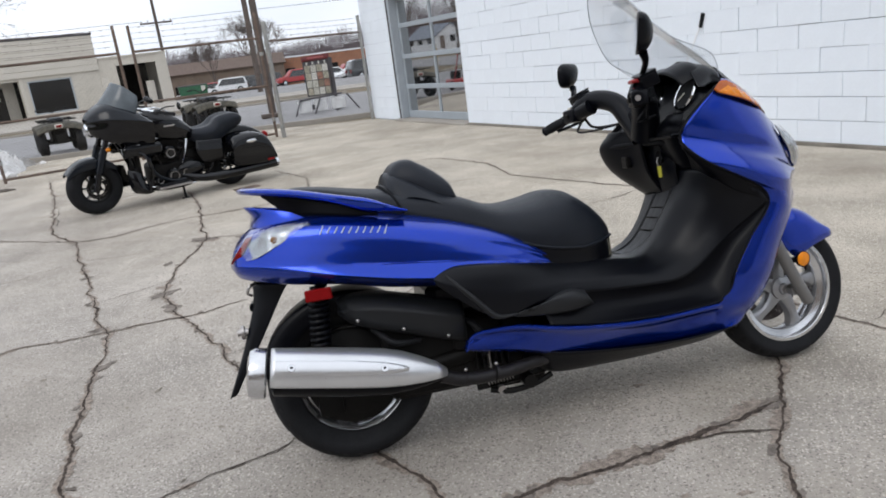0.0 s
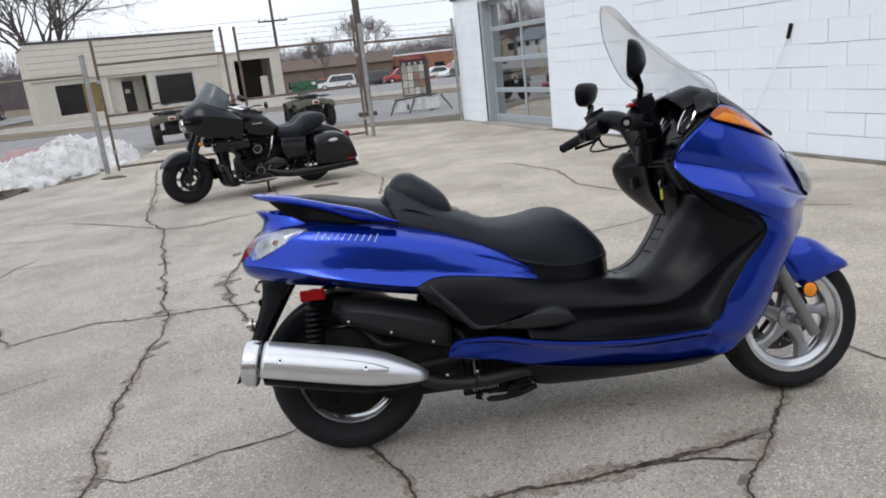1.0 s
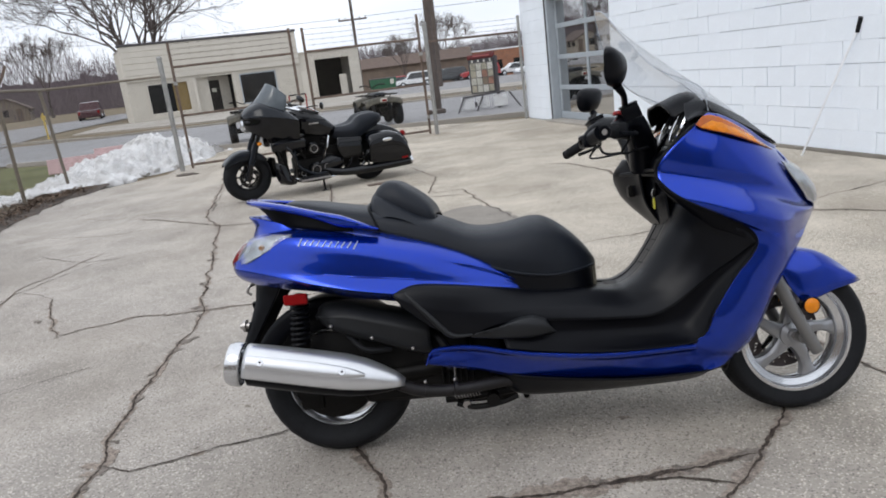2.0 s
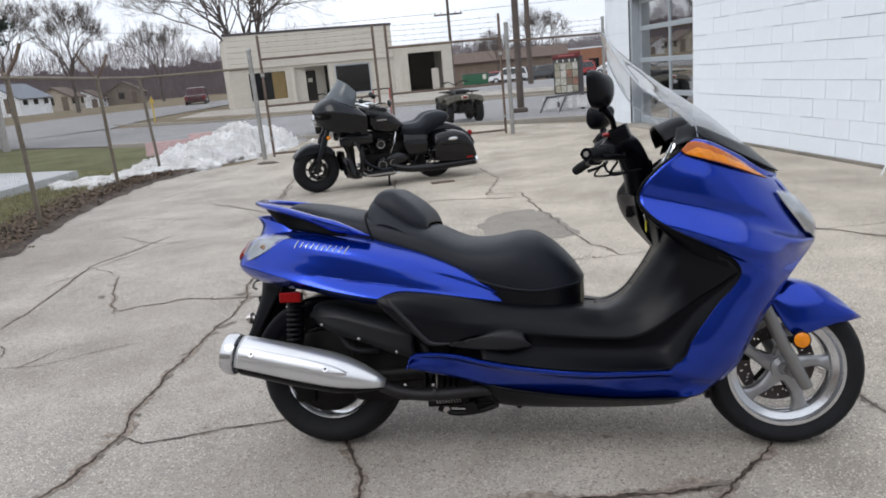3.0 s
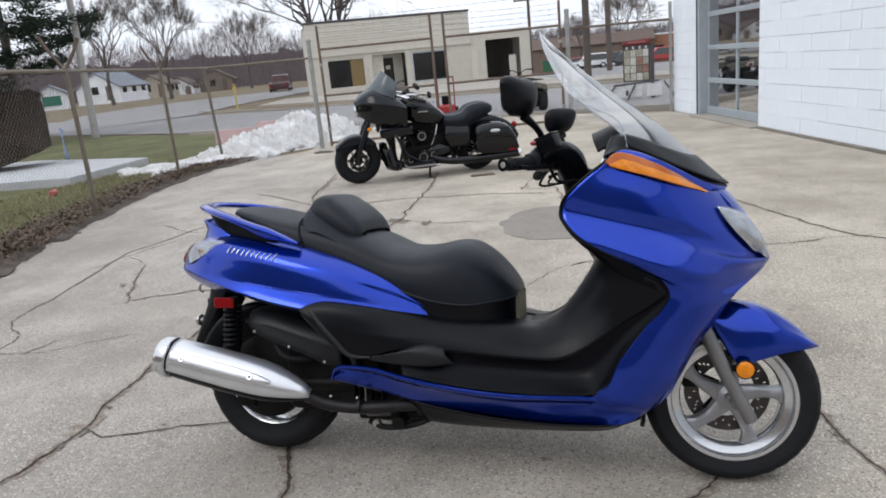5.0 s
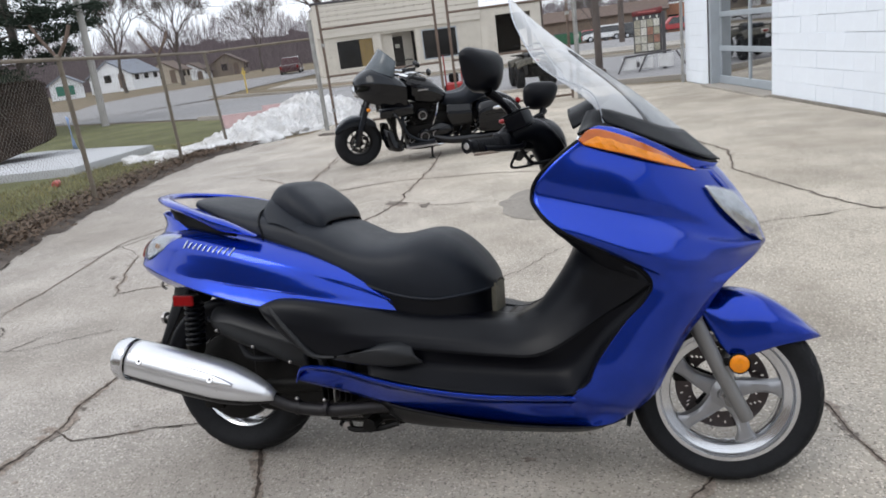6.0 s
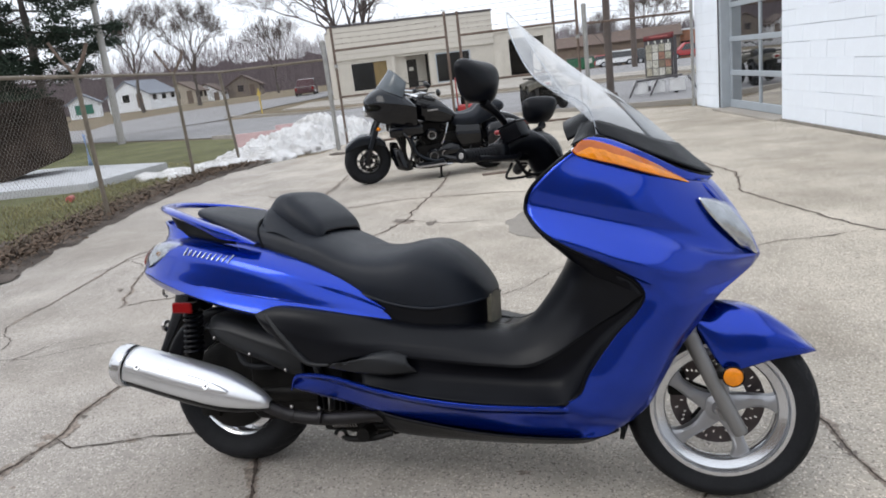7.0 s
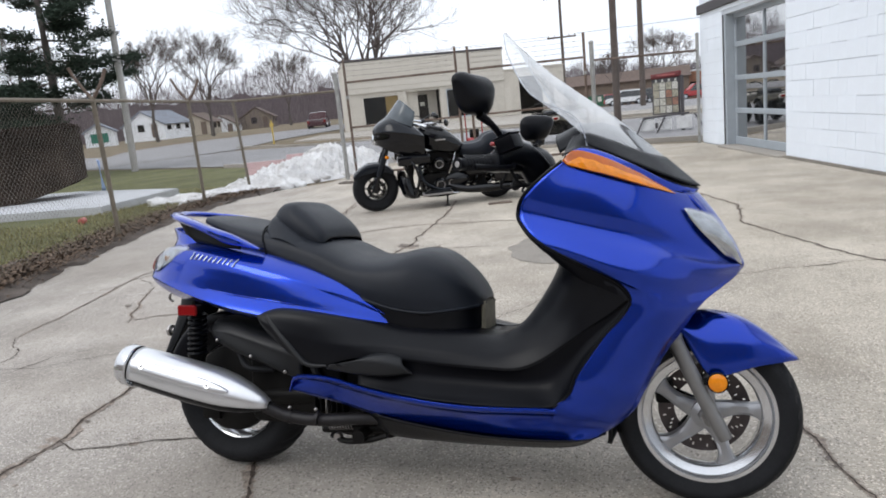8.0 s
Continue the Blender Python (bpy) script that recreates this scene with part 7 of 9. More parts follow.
# ---- black touring motorcycle ----
def build_motorbike():
    mc = thing("motorcycle", pose(-1.13, 6.40, 0.002, -5, 0, -149.8), "black touring motorcycle with fairing and hard saddlebags on its stand", "motorcycle")
    for name, x, R, W, lab in (("front_wheel", 1.475, 0.282, 0.14, "black cast front wheel"), ("rear_wheel", 0.0, 0.262, 0.17, "black cast rear wheel")):
        w = part(name, rim_ring(R - 0.122, W * 0.80, 48), M_ENGINE, mc, lab)
        w.matrix_local = Matrix.Translation((x, 0, R)) @ pose(0, 0, 0, 0, 0, 6 if x > 1 else 0)
        part("tyre", road_tyre(R, W * 1.02, R - 0.126, W * 0.42, 26, 120), M_RUBBER, w, "black road tyre")
        for k in range(7):
            part("spoke", spoke(math.tau * k / 7, 0.03, R - 0.135, 0.15, 0.022, 0.026, 0.05, 0.03), M_MCBLACK, w)
            a = math.tau * k / 7
            part("spoke_edge", tube([(0.07 * math.cos(a), 0.026, 0.07 * math.sin(a)), ((R - 0.145) * math.cos(a + 0.13), 0.02, (R - 0.145) * math.sin(a + 0.13))], 0.003, 5, n=3), M_STEEL, w)
        part("hub", lathe([(0, -0.06), (0.045, -0.055), (0.05, 0.05), (0.03, 0.06), (0, 0.06)], 20, "y"), M_ENGINE, w)
        if x > 1:
            part("brake_disc", brake_disc(0.07, 0.115, 0.075, (0, 0, 0)), M_ENGINE, w, smooth=0)
    # front mudguard hugging the wheel
    rows = []
    for k in range(9):
        a = radians(146 - k * 13.2)
        r = 0.312
        rows.append([(1.475 - r * math.cos(a) * 0.98, yy, 0.285 + rr * math.sin(a)) for yy, rr in ((0.0, r), (0.06, r - 0.005), (0.092, r - 0.026), (0.100, r - 0.085 - 0.03 * math.sin(k / 8 * math.pi)))])
    part("front_mudguard", patch(rows, 26, 16, mirror=True), M_MCGREY, mc, "deep dark grey front mudguard", thick=0.004)
    for s in (-1, 1):
        fk = part("fork_leg", tube([(1.50, 0.118 * s, 0.25), (1.40, 0.118 * s, 0.52), (1.26, 0.115 * s, 0.84)], [0.032, 0.030, 0.026], 14), M_MCBLACK, mc, "black fork leg")
        part("fork_cover", tube([(1.43, 0.120 * s, 0.44), (1.33, 0.118 * s, 0.68)], 0.037, 14, n=3), M_MCGREY, fk)
        sg = part("turn_signal", ball((1.31, 0.17 * s, 0.665), (0.026, 0.022, 0.022), u=14, v=10), M_AMBER, mc, "small amber turn signal")
        part("signal_stem", tube([(1.30, 0.12 * s, 0.67), (1.31, 0.17 * s, 0.665)], 0.012, 8, n=2), M_MCBLACK, sg)
    # fairing: bat-wing upper shell with a sharp ridge, and the undercut sides below it
    ridge = [(1.435, 0.985, 0.952, 0.06, 0.850, 0.045), (1.39, 1.040, 0.962, 0.155, 0.805, 0.12), (1.31, 1.090, 0.970, 0.235, 0.752, 0.185), (1.22, 1.118, 0.966, 0.292, 0.716, 0.225), (1.10, 1.092, 0.950, 0.338, 0.690, 0.252), (1.0, 1.040, 0.930, 0.362, 0.676, 0.272), (0.93, 0.985, 0.912, 0.374, 0.670, 0.284), (0.87, 0.925, 0.894, 0.380, 0.668, 0.294)]
    rows = [[(x, 0, zt), (x, w * 0.42, zt - 0.010), (x, w * 0.74, zt * 0.66 + zs * 0.34), (x, w * 0.93, zt * 0.22 + zs * 0.78), (x, w, zs)] for x, zt, zs, w, zl, wl in ridge]
    # greyer paint on the upper shell stands in for the sky it reflects
    fa = part("fairing", patch(rows, 44, 28, mirror=True), M_MCGREY, mc, "black bat-wing fairing, coloured greyer on top for sky sheen", thick=0.005)
    for s in (-1, 1):
        net = [[(x, w * s, zs - 0.002), (x, (w - 0.010) * s, zs - 0.018), (x, ((w + wl) / 2 + 0.014) * s, (zs + zl) / 2), (x, wl * s, zl + 0.012), (x, (wl - 0.02) * s, zl)] for x, zt, zs, w, zl, wl in ridge]
        part("lower_fairing", patch(net, 40, 18), M_MCBLACK, fa, "gloss black undercut fairing side", thick=0.004)
    hl = part("headlamp", lathe([(0.0, 0.05), (0.05, 0.045), (0.072, 0.02), (0.078, 0.0), (0.078, -0.04)], 28, "x", centre=(1.405, 0, 0.865)), M_CHROME, mc, "round headlamp in a black nacelle")
    part("lens", lathe([(0.0, 0.058), (0.05, 0.05), (0.074, 0.022)], 24, "x", centre=(1.405, 0, 0.865)), M_CLEARLENS, hl)
    ws = [[(0.99, -0.27, 1.00), (1.17, -0.20, 1.06), (1.28, 0, 1.105), (1.17, 0.20, 1.06), (0.99, 0.27, 1.00)], [(0.95, -0.255, 1.11), (1.11, -0.19, 1.17), (1.19, 0, 1.20), (1.11, 0.19, 1.17), (0.95, 0.255, 1.11)], [(0.935, -0.215, 1.165), (1.04, -0.16, 1.27), (1.10, 0, 1.305), (1.04, 0.16, 1.27), (0.935, 0.215, 1.165)]]
    part("windscreen", patch(ws, 18, 20), surf("dark_tinted_screen", (0.080, 0.095, 0.108), 0.24, var=0.15, coat=0.15, spec=0.4), mc, "short dark tinted windscreen", thick=0.004)
    part("engine_top", box((0.30, -0.075, 0.50), (0.90, 0.075, 0.66), bevel=0.03, segs=2), M_ENGINE, mc)
    part("frame_cover", box((0.16, -0.10, 0.24), (0.84, 0.10, 0.52), bevel=0.05, segs=2), M_ENGINE, mc, "dark engine cases and frame")
    for s in (-1, 1):
        part("fairing_pod", box((0.80, min(0.17 * s, 0.29 * s), 0.555), (1.20, max(0.17 * s, 0.29 * s), 0.675), bevel=0.04, segs=3), M_MCBLACK, mc, "gloss black pod below the fairing")
    # lowers and crash bars
    for s in (-1, 1):
        net = [[(1.18, 0.20 * s, 0.43), (1.13, 0.26 * s, 0.42), (1.08, 0.27 * s, 0.40)], [(1.19, 0.20 * s, 0.33), (1.13, 0.29 * s, 0.31), (1.05, 0.29 * s, 0.28)], [(1.18, 0.20 * s, 0.235), (1.10, 0.31 * s, 0.21), (1.0, 0.30 * s, 0.20)], [(1.15, 0.20 * s, 0.175), (1.06, 0.29 * s, 0.16), (0.97, 0.28 * s, 0.165)]]
        part("leg_shield", patch(net, 18, 14), M_MCBLACK, mc, "gloss black lower leg shield", thick=0.008)
        part("crash_bar", tube([(1.10, 0.14 * s, 0.62), (1.02, 0.33 * s, 0.58), (0.97, 0.35 * s, 0.40), (1.02, 0.30 * s, 0.20), (0.95, 0.12 * s, 0.17)], 0.016, 10), M_MCBLACK, mc, "black crash bar")
        # footboards and pipes
        fb = part("footboard", box((0.58, min(0.22 * s, 0.36 * s), 0.185), (0.94, max(0.22 * s, 0.36 * s), 0.21), bevel=0.012, segs=2), M_STEEL, mc, "black footboard with a bright edge")
        part("footboard_mat", box((0.60, min(0.23 * s, 0.35 * s), 0.21), (0.92, max(0.23 * s, 0.35 * s), 0.22), bevel=0.006), M_RUBBER, fb)
        ex = part("exhaust", tube([(0.62, 0.16 * s, 0.26), (0.42, 0.24 * s, 0.20), (0.10, 0.285 * s, 0.192), (-0.46, 0.295 * s, 0.206)], [0.03, 0.045, 0.050, 0.052], 18), M_MCBLACK, mc, "long black exhaust silencer")
        part("exhaust_tip", lathe([(0.0, 0.01), (0.036, 0.01), (0.040, 0.0), (0.050, 0.0), (0.051, 0.03)], 20, "x", centre=(-0.475, 0.296 * s, 0.2065)), M_CHROME, ex)
        # saddlebag
        rows = []
        for x, zt, zl in ((0.078, 0.50, 0.31), (0.066, 0.565, 0.272), (0.02, 0.598, 0.252), (-0.08, 0.612, 0.242), (-0.20, 0.610, 0.236), (-0.30, 0.582, 0.232), (-0.37, 0.530, 0.232), (-0.418, 0.450, 0.240), (-0.438, 0.37, 0.262), (-0.442, 0.32, 0.290)):
            rows.append([(x, 0.19 * s, zt), (x, 0.30 * s, zt - 0.005), (x, 0.362 * s, zt - 0.05), (x, 0.378 * s, (zt + zl) / 2), (x, 0.362 * s, zl + 0.03), (x, 0.30 * s, zl), (x, 0.19 * s, zl)])
        bag = part("saddlebag", patch(rows, 26, 28), M_MCBLACK, mc, "gloss black hard saddlebag with a bright badge", thick=0.006)
        part("bag_lid_seam", tube([(0.06, 0.368 * s, 0.45), (-0.1, 0.380 * s, 0.462), (-0.25, 0.380 * s, 0.448), (-0.41, 0.370 * s, 0.40)], 0.005, 6), M_ENGINE, bag)
        part("bag_reflector", box((-0.40, min(0.368 * s, 0.376 * s), 0.262), (-0.32, max(0.368 * s, 0.376 * s), 0.285), bevel=0.003), M_RED, bag, "red side reflector")
        part("bag_badge", ball((-0.157, 0.374 * s, 0.520), (0.060, 0.008, 0.021), u=16, v=8), M_CHROME, bag, "bright oval badge")
        # grips, levers and mirrors
        gr = part("grip", tube([(0.80, 0.33 * s, 0.985), (0.72, 0.40 * s, 0.965), (0.66, 0.44 * s, 0.95)], 0.019, 12), M_RUBBER, mc, "black handlebar grip")
        part("bar", tube([(1.02, 0.06 * s, 0.98), (0.95, 0.20 * s, 1.02), (0.80, 0.33 * s, 0.985)], 0.016, 10), M_CHROME, gr)
        part("switch_box", ball((0.80, 0.335 * s, 0.985), (0.045, 0.036, 0.032), u=14, v=10), M_MCBLACK, gr)
        part("lever", tube([(0.85, 0.33 * s, 0.98), (0.78, 0.41 * s, 0.96), (0.70, 0.46 * s, 0.945)], 0.007, 8), M_MCBLACK, gr)
        mi = part("mirror", tube([(0.80, 0.34 * s, 1.0), (0.72, 0.40 * s, 1.03), (0.65, 0.43 * s, 1.03)], 0.007, 8), M_MCBLACK, mc, "oval black mirror")
        bm = ball((0, 0, 0), (0.022, 0.075, 0.04), u=20, v=12)
        bmesh.ops.transform(bm, matrix=Matrix.Translation((0.615, 0.46 * s, 1.03)) @ pose(0, 0, 0, 16 * s, 0, -24 * s), verts=bm.verts)
        part("mirror_shell", bm, M_MCBLACK, mi)
    # tank
    rows = []
    for x, zt, zl, w in ((0.93, 0.90, 0.78, 0.06), (0.88, 0.965, 0.73, 0.13), (0.78, 0.985, 0.69, 0.175), (0.66, 0.955, 0.66, 0.185), (0.54, 0.885, 0.64, 0.17), (0.44, 0.80, 0.63, 0.135), (0.37, 0.73, 0.63, 0.09)):
        rows.append([(x, 0, zt), (x, w * 0.6, zt - 0.014), (x, w * 0.95, zt - 0.3 * (zt - zl)), (x, w, zt - 0.65 * (zt - zl)), (x, w * 0.85, zl)])
    tk = part("fuel_tank", patch(rows, 28, 20, mirror=True), M_MCBLACK, mc, "gloss black teardrop fuel tank", thick=0.005)
    part("console", patch([[(0.86, -0.05, 0.985), (0.86, 0.05, 0.985)], [(0.70, -0.055, 0.985), (0.70, 0.055, 0.985)], [(0.50, -0.04, 0.875), (0.50, 0.04, 0.875)]], 14, 6), M_CHROME, tk, "chrome tank console", thick=0.01, off=1)
    part("filler_cap", lathe([(0.0, 0.02), (0.035, 0.016), (0.04, 0.0)], 20, "z", centre=(0.74, 0.0, 0.985)), M_CHROME, tk)
    for s in (-1, 1):
        part("tank_badge", box((0.60, min(0.186 * s, 0.190 * s), 0.80), (0.72, max(0.186 * s, 0.190 * s), 0.815), bevel=0.002), M_STEEL, tk)
    # two-level seat
    rows = []
    for x, zt, zl, w in ((0.44, 0.70, 0.60, 0.09), (0.38, 0.715, 0.57, 0.14), (0.28, 0.715, 0.555, 0.175), (0.18, 0.735, 0.56, 0.185), (0.11, 0.79, 0.57, 0.18), (0.04, 0.815, 0.60, 0.165), (-0.08, 0.825, 0.66, 0.155), (-0.17, 0.805, 0.70, 0.13), (-0.21, 0.77, 0.72, 0.08)):
        rows.append([(x, 0, zt - 0.01), (x, w * 0.6, zt), (x, w * 0.95, zt - 0.25 * (zt - zl)), (x, w, zt - 0.6 * (zt - zl)), (x, w * 0.9, zl)])
    part("seat", patch(rows, 34, 22, mirror=True), M_SEAT, mc, "black stepped touring seat", thick=0.006)
    part("rear_mudguard", patch([[(0.12, 0, 0.62), (0.12, 0.10, 0.60), (0.12, 0.115, 0.50)], [(-0.10, 0, 0.68), (-0.10, 0.105, 0.66), (-0.10, 0.12, 0.50)], [(-0.30, 0, 0.63), (-0.30, 0.105, 0.61), (-0.30, 0.12, 0.48)], [(-0.46, 0, 0.52), (-0.46, 0.10, 0.50), (-0.44, 0.11, 0.42)], [(-0.53, 0, 0.40), (-0.53, 0.09, 0.39), (-0.50, 0.10, 0.34)]], 24, 14, mirror=True), M_MCBLACK, mc, "gloss black rear mudguard", thick=0.005)
    part("tail_lamp", ball((-0.50, 0, 0.50), (0.035, 0.055, 0.04), u=16, v=10), M_RED, mc, "red tail lamp")
    part("side_cover", patch([[(0.40, 0.17, 0.60), (0.12, 0.175, 0.58)], [(0.42, 0.20, 0.48), (0.10, 0.21, 0.46)], [(0.36, 0.18, 0.34), (0.12, 0.19, 0.34)]], 14, 14, mirror=True), M_MCBLACK, mc, "gloss black side cover", thick=0.006)
    # engine
    en = part("engine", box((0.44, -0.15, 0.15), (0.92, 0.15, 0.42), bevel=0.06, segs=3), M_ENGINE, mc, "black finned v-twin engine")
    for x0, x1 in ((0.62, 0.50), (0.76, 0.90)):
        for k in range(9):
            c = Vector((x0, 0, 0.36)).lerp(Vector((x1, 0, 0.64)), k / 8)
            d = (Vector((x1, 0, 0.64)) - Vector((x0, 0, 0.36))).normalized()
            r = 0.088 - 0.012 * (k % 2)
            part("cylinder_fin", tube([c - d * 0.010, c + d * 0.010], r, 20, n=2, flat=1.15), M_BIKEFIN if k % 2 else M_MCBLACK, en)
        part("rocker_cover", ball((x1, 0, 0.665), (0.085, 0.13, 0.045), u=18, v=10), M_MCBLACK, en)
        part("pushrod_tube", tube([(x0 + 0.02, 0.13, 0.34), (x1, 0.125, 0.62)], 0.012, 8, n=2), M_ENGINE, en)
    for x, z, r in ((0.70, 0.52, 0.078), (0.70, 0.27, 0.085), (0.56, 0.28, 0.075), (0.86, 0.25, 0.05)):
        cv = part("round_cover", lathe([(0.0, 0.205), (r * 0.35, 0.205), (r * 0.4, 0.195), (r * 0.8, 0.19), (r, 0.17), (r, 0.12)], 28, "y", centre=(x, 0, z)), M_MCBLACK, en, "round dark engine cover")
        part("cover_ring", lathe([(r * 0.5, 0.198), (r * 0.58, 0.2), (r * 0.62, 0.194)], 24, "y", centre=(x, 0, z)), M_STEEL, cv)
    part("header_pipe", tube([(0.88, 0.10, 0.60), (0.94, 0.19, 0.50), (0.90, 0.21, 0.33), (0.72, 0.20, 0.22), (0.55, 0.18, 0.22)], 0.024, 12), M_MCGREY, mc, "dark polished header pipe")
    part("primary_cover", ball((0.50, 0.15, 0.30), (0.16, 0.055, 0.10), u=26, v=14), M_MCBLACK, en, "rounded gloss black primary cover")
    part("polished_rod", tube([(0.60, 0.20, 0.40), (0.54, 0.19, 0.52), (0.50, 0.17, 0.64)], 0.010, 8), M_CHROME, en)
    part("polished_rod", tube([(0.98, 0.14, 0.20), (0.80, 0.225, 0.175), (0.50, 0.235, 0.165)], 0.009, 8), M_CHROME, en)
    part("radiator", box((1.02, -0.17, 0.24), (1.07, 0.17, 0.60), bevel=0.01), M_ENGINE, mc, "dark radiator")
    part("frame_tube", tube([(1.20, 0.06, 0.80), (1.06, 0.10, 0.42), (0.95, 0.12, 0.17), (0.5, 0.13, 0.15), (0.25, 0.13, 0.30), (0.35, 0.1, 0.58)], 0.02, 10), M_MCBLACK, mc)
    part("frame_tube", tube([(1.20, -0.06, 0.80), (1.06, -0.10, 0.42), (0.95, -0.12, 0.17), (0.5, -0.13, 0.15), (0.25, -0.13, 0.30), (0.35, -0.1, 0.58)], 0.02, 10), M_MCBLACK, mc)
    st = part("side_stand", tube([(0.62, 0.15, 0.16), (0.64, 0.21, 0.09), (0.645, 0.25, 0.024)], 0.013, 8), M_ENGINE, mc, "black side stand")
    part("stand_foot", box((0.61, 0.225, 0.018), (0.69, 0.285, 0.027), bevel=0.003), M_ENGINE, st)
    part("cable", tube([(1.05, 0.08, 0.98), (1.16, 0.14, 0.80), (1.10, 0.16, 0.62), (0.95, 0.14, 0.5)], 0.008, 6), M_RUBBER, mc)


build_motorbike()

# ---- beyond the yard ----
def scatter_tris(name, items, material, parent=None, label="", kind="stuff"):
    """Many small leaf-shaped faces as one mesh; items are (place, along, across)."""
    n = len(items)
    vs = np.empty((n * 4, 3))
    for i, (p, a, c) in enumerate(items):
        vs[i * 4], vs[i * 4 + 1], vs[i * 4 + 2], vs[i * 4 + 3] = p, p + a * 0.5 + c, p + a, p + a * 0.5 - c
    fs = [(4 * i, 4 * i + 1, 4 * i + 2, 4 * i + 3) for i in range(n)]
    ob = raw(name, [tuple(v) for v in vs], fs, material, parent, label)
    ob["kind"] = kind
    return ob


def snow_mound():
    s = thing("snow_pile", Matrix(), "melting heap of dirty white snow beside the gate", "snow pile")
    bm = bmesh.new()
    a, b = Vector((-7.4, 8.6, 0)), Vector((-5.35, 12.9, 0))
    t = (b - a).normalized()
    c = Vector((-t.y, t.x, 0))
    rows = []
    for i in range(150):
        u = i / 149
        w = 1.15 * math.sin(math.pi * min(1, u * 1.08 + 0.02)) ** 0.7
        h = 0.52 * math.sin(math.pi * min(1, u * 1.0)) ** 0.7 * (0.46 + 0.78 * math.exp(-((u - 0.66) / 0.27) ** 2))
        row = []
        for j in range(76):
            v = j / 75 * 2 - 1
            p = a.lerp(b, u) + c * (v * w + 0.25)
            z = h * (1 - abs(v) ** 2.2) ** 0.9
            z += (0.13 * noise.noise(p * 2.2) + 0.12 * noise.noise(p * 5) - 0.15 * abs(noise.noise(p * 7.5)) + 0.06 * noise.noise(p * 15) + 0.035 * noise.noise(p * 27)) * min(1, z * 5)
            row.append(p + Vector((0, 0, z - 0.03)))
        rows.append(row)
    grid(bm, rows)
    rng = random.Random(14)
    part("snow", bm, M_SNOW, s, smooth=38)
    for k in range(26):
        u, v = rng.random(), rng.choice((-1, 1)) * rng.uniform(0.75, 1.15)
        p = a.lerp(b, u) + c * (v * 1.1 * math.sin(math.pi * u) ** 0.7 + 0.25)
        r = rng.uniform(0.04, 0.13)
        bm = bmesh.new()
        bmesh.ops.create_icosphere(bm, subdivisions=2, radius=1)
        for w in bm.verts:
            w.co = Vector((w.co.x * r * 1.3, w.co.y * r, w.co.z * r * 0.7)) * (1 + 0.5 * noise.noise(w.co * 1.6 + p)) + p + Vector((0, 0, r * 0.25))
        part("snow_clod", bm, M_SNOW, s, smooth=30)
    rng = random.Random(4)
    low = thing("snow_remnant", Matrix(), "thin grey-white remains of snow along the fence", "snow")
    for x, y, r in ((-6.75, 7.5, 0.34), (-7.2, 7.7, 0.4), (-6.55, 7.95, 0.3), (-6.5, 8.3, 0.34), (-6.3, 8.55, 0.3), (-6.05, 8.8, 0.3), (-5.9, 9.05, 0.25), (-6.6, 7.1, 0.22), (-7.55, 7.4, 0.24), (-6.95, 8.1, 0.35)):
        bm = ball((0, 0, 0), (1, 1, 1), u=26, v=16)
        for v in bm.verts:
            d = 1 + 0.35 * noise.noise(v.co * 1.7 + Vector((x, y, 0))) + 0.2 * noise.noise(v.co * 5 + Vector((y, x, 0)))
            v.co = Vector((v.co.x * r * d, v.co.y * r * d * 0.8, v.co.z * 0.13 * d)) + Vector((x, y, 0.0))
        part("snow_lump", bm, M_SNOW, low, smooth=70)


def verge_litter():
    rng = random.Random(9)
    edge = [(-3.85, 1.5), (-4.3, 2.6), (-4.85, 3.75), (-5.45, 5.3), (-5.95, 7.2), (-6.0, 8.3)]
    c = cr([(*p, 0) for p in edge], 200)
    leaves = []
    for _ in range(11000):
        p = c[rng.randrange(200)] + Vector((rng.gauss(-0.32, 0.20), rng.uniform(-0.1, 0.1), 0))
        a = rng.uniform(0, math.tau)
        L = rng.uniform(0.015, 0.05)
        d = Vector((math.cos(a), math.sin(a), rng.uniform(-0.3, 0.7))) * L
        e = Vector((-math.sin(a), math.cos(a), rng.uniform(-0.5, 0.5))) * L * 0.40
        leaves.append((p + Vector((0, 0, 0.045 + rng.uniform(0, 0.045))), d, e))
    ob = scatter_tris("leaf_litter", leaves, M_LEAF)
    tagged(ob, "brown dead leaves lying along the verge", "leaves")
    blades = []
    for _ in range(26000):
        x, y = rng.uniform(-9.5, -4.2), rng.uniform(0.2, 9.4)
        k = min(range(0, 200, 10), key=lambda i: abs(c[i].y - y))
        lim = c[k].x - 0.36
        if x > lim or (-17 < x < -8.0 and 5.3 < y < 9.2):
            continue
        g = rng.uniform(0, math.tau)
        h = rng.uniform(0.03, 0.075)
        blades.append((Vector((x, y, 0.0 if x < lim - 0.3 else 0.03)), Vector((rng.uniform(-0.03, 0.03), rng.uniform(-0.03, 0.03), h)), Vector((math.cos(g), math.sin(g), 0)) * 0.006))
    ob = scatter_tris("grass", blades, M_GRASS)
    tagged(ob, "short straggly green and straw grass", "grass")
    can = thing("litter_can", pose(-7.35, 5.62, 0.04, 90, 20, 35) @ Matrix.Scale(1.35, 4), "crushed red drink can lying in the grass", "litter")
    part("can_body", lathe([(0.0, -0.07), (0.03, -0.07), (0.037, -0.06), (0.037, 0.06), (0.03, 0.07), (0.0, 0.07)], 18, "z"), surf("faded_red_tin", (0.5, 0.12, 0.1), 0.4, 0.3, var=0.2), can)


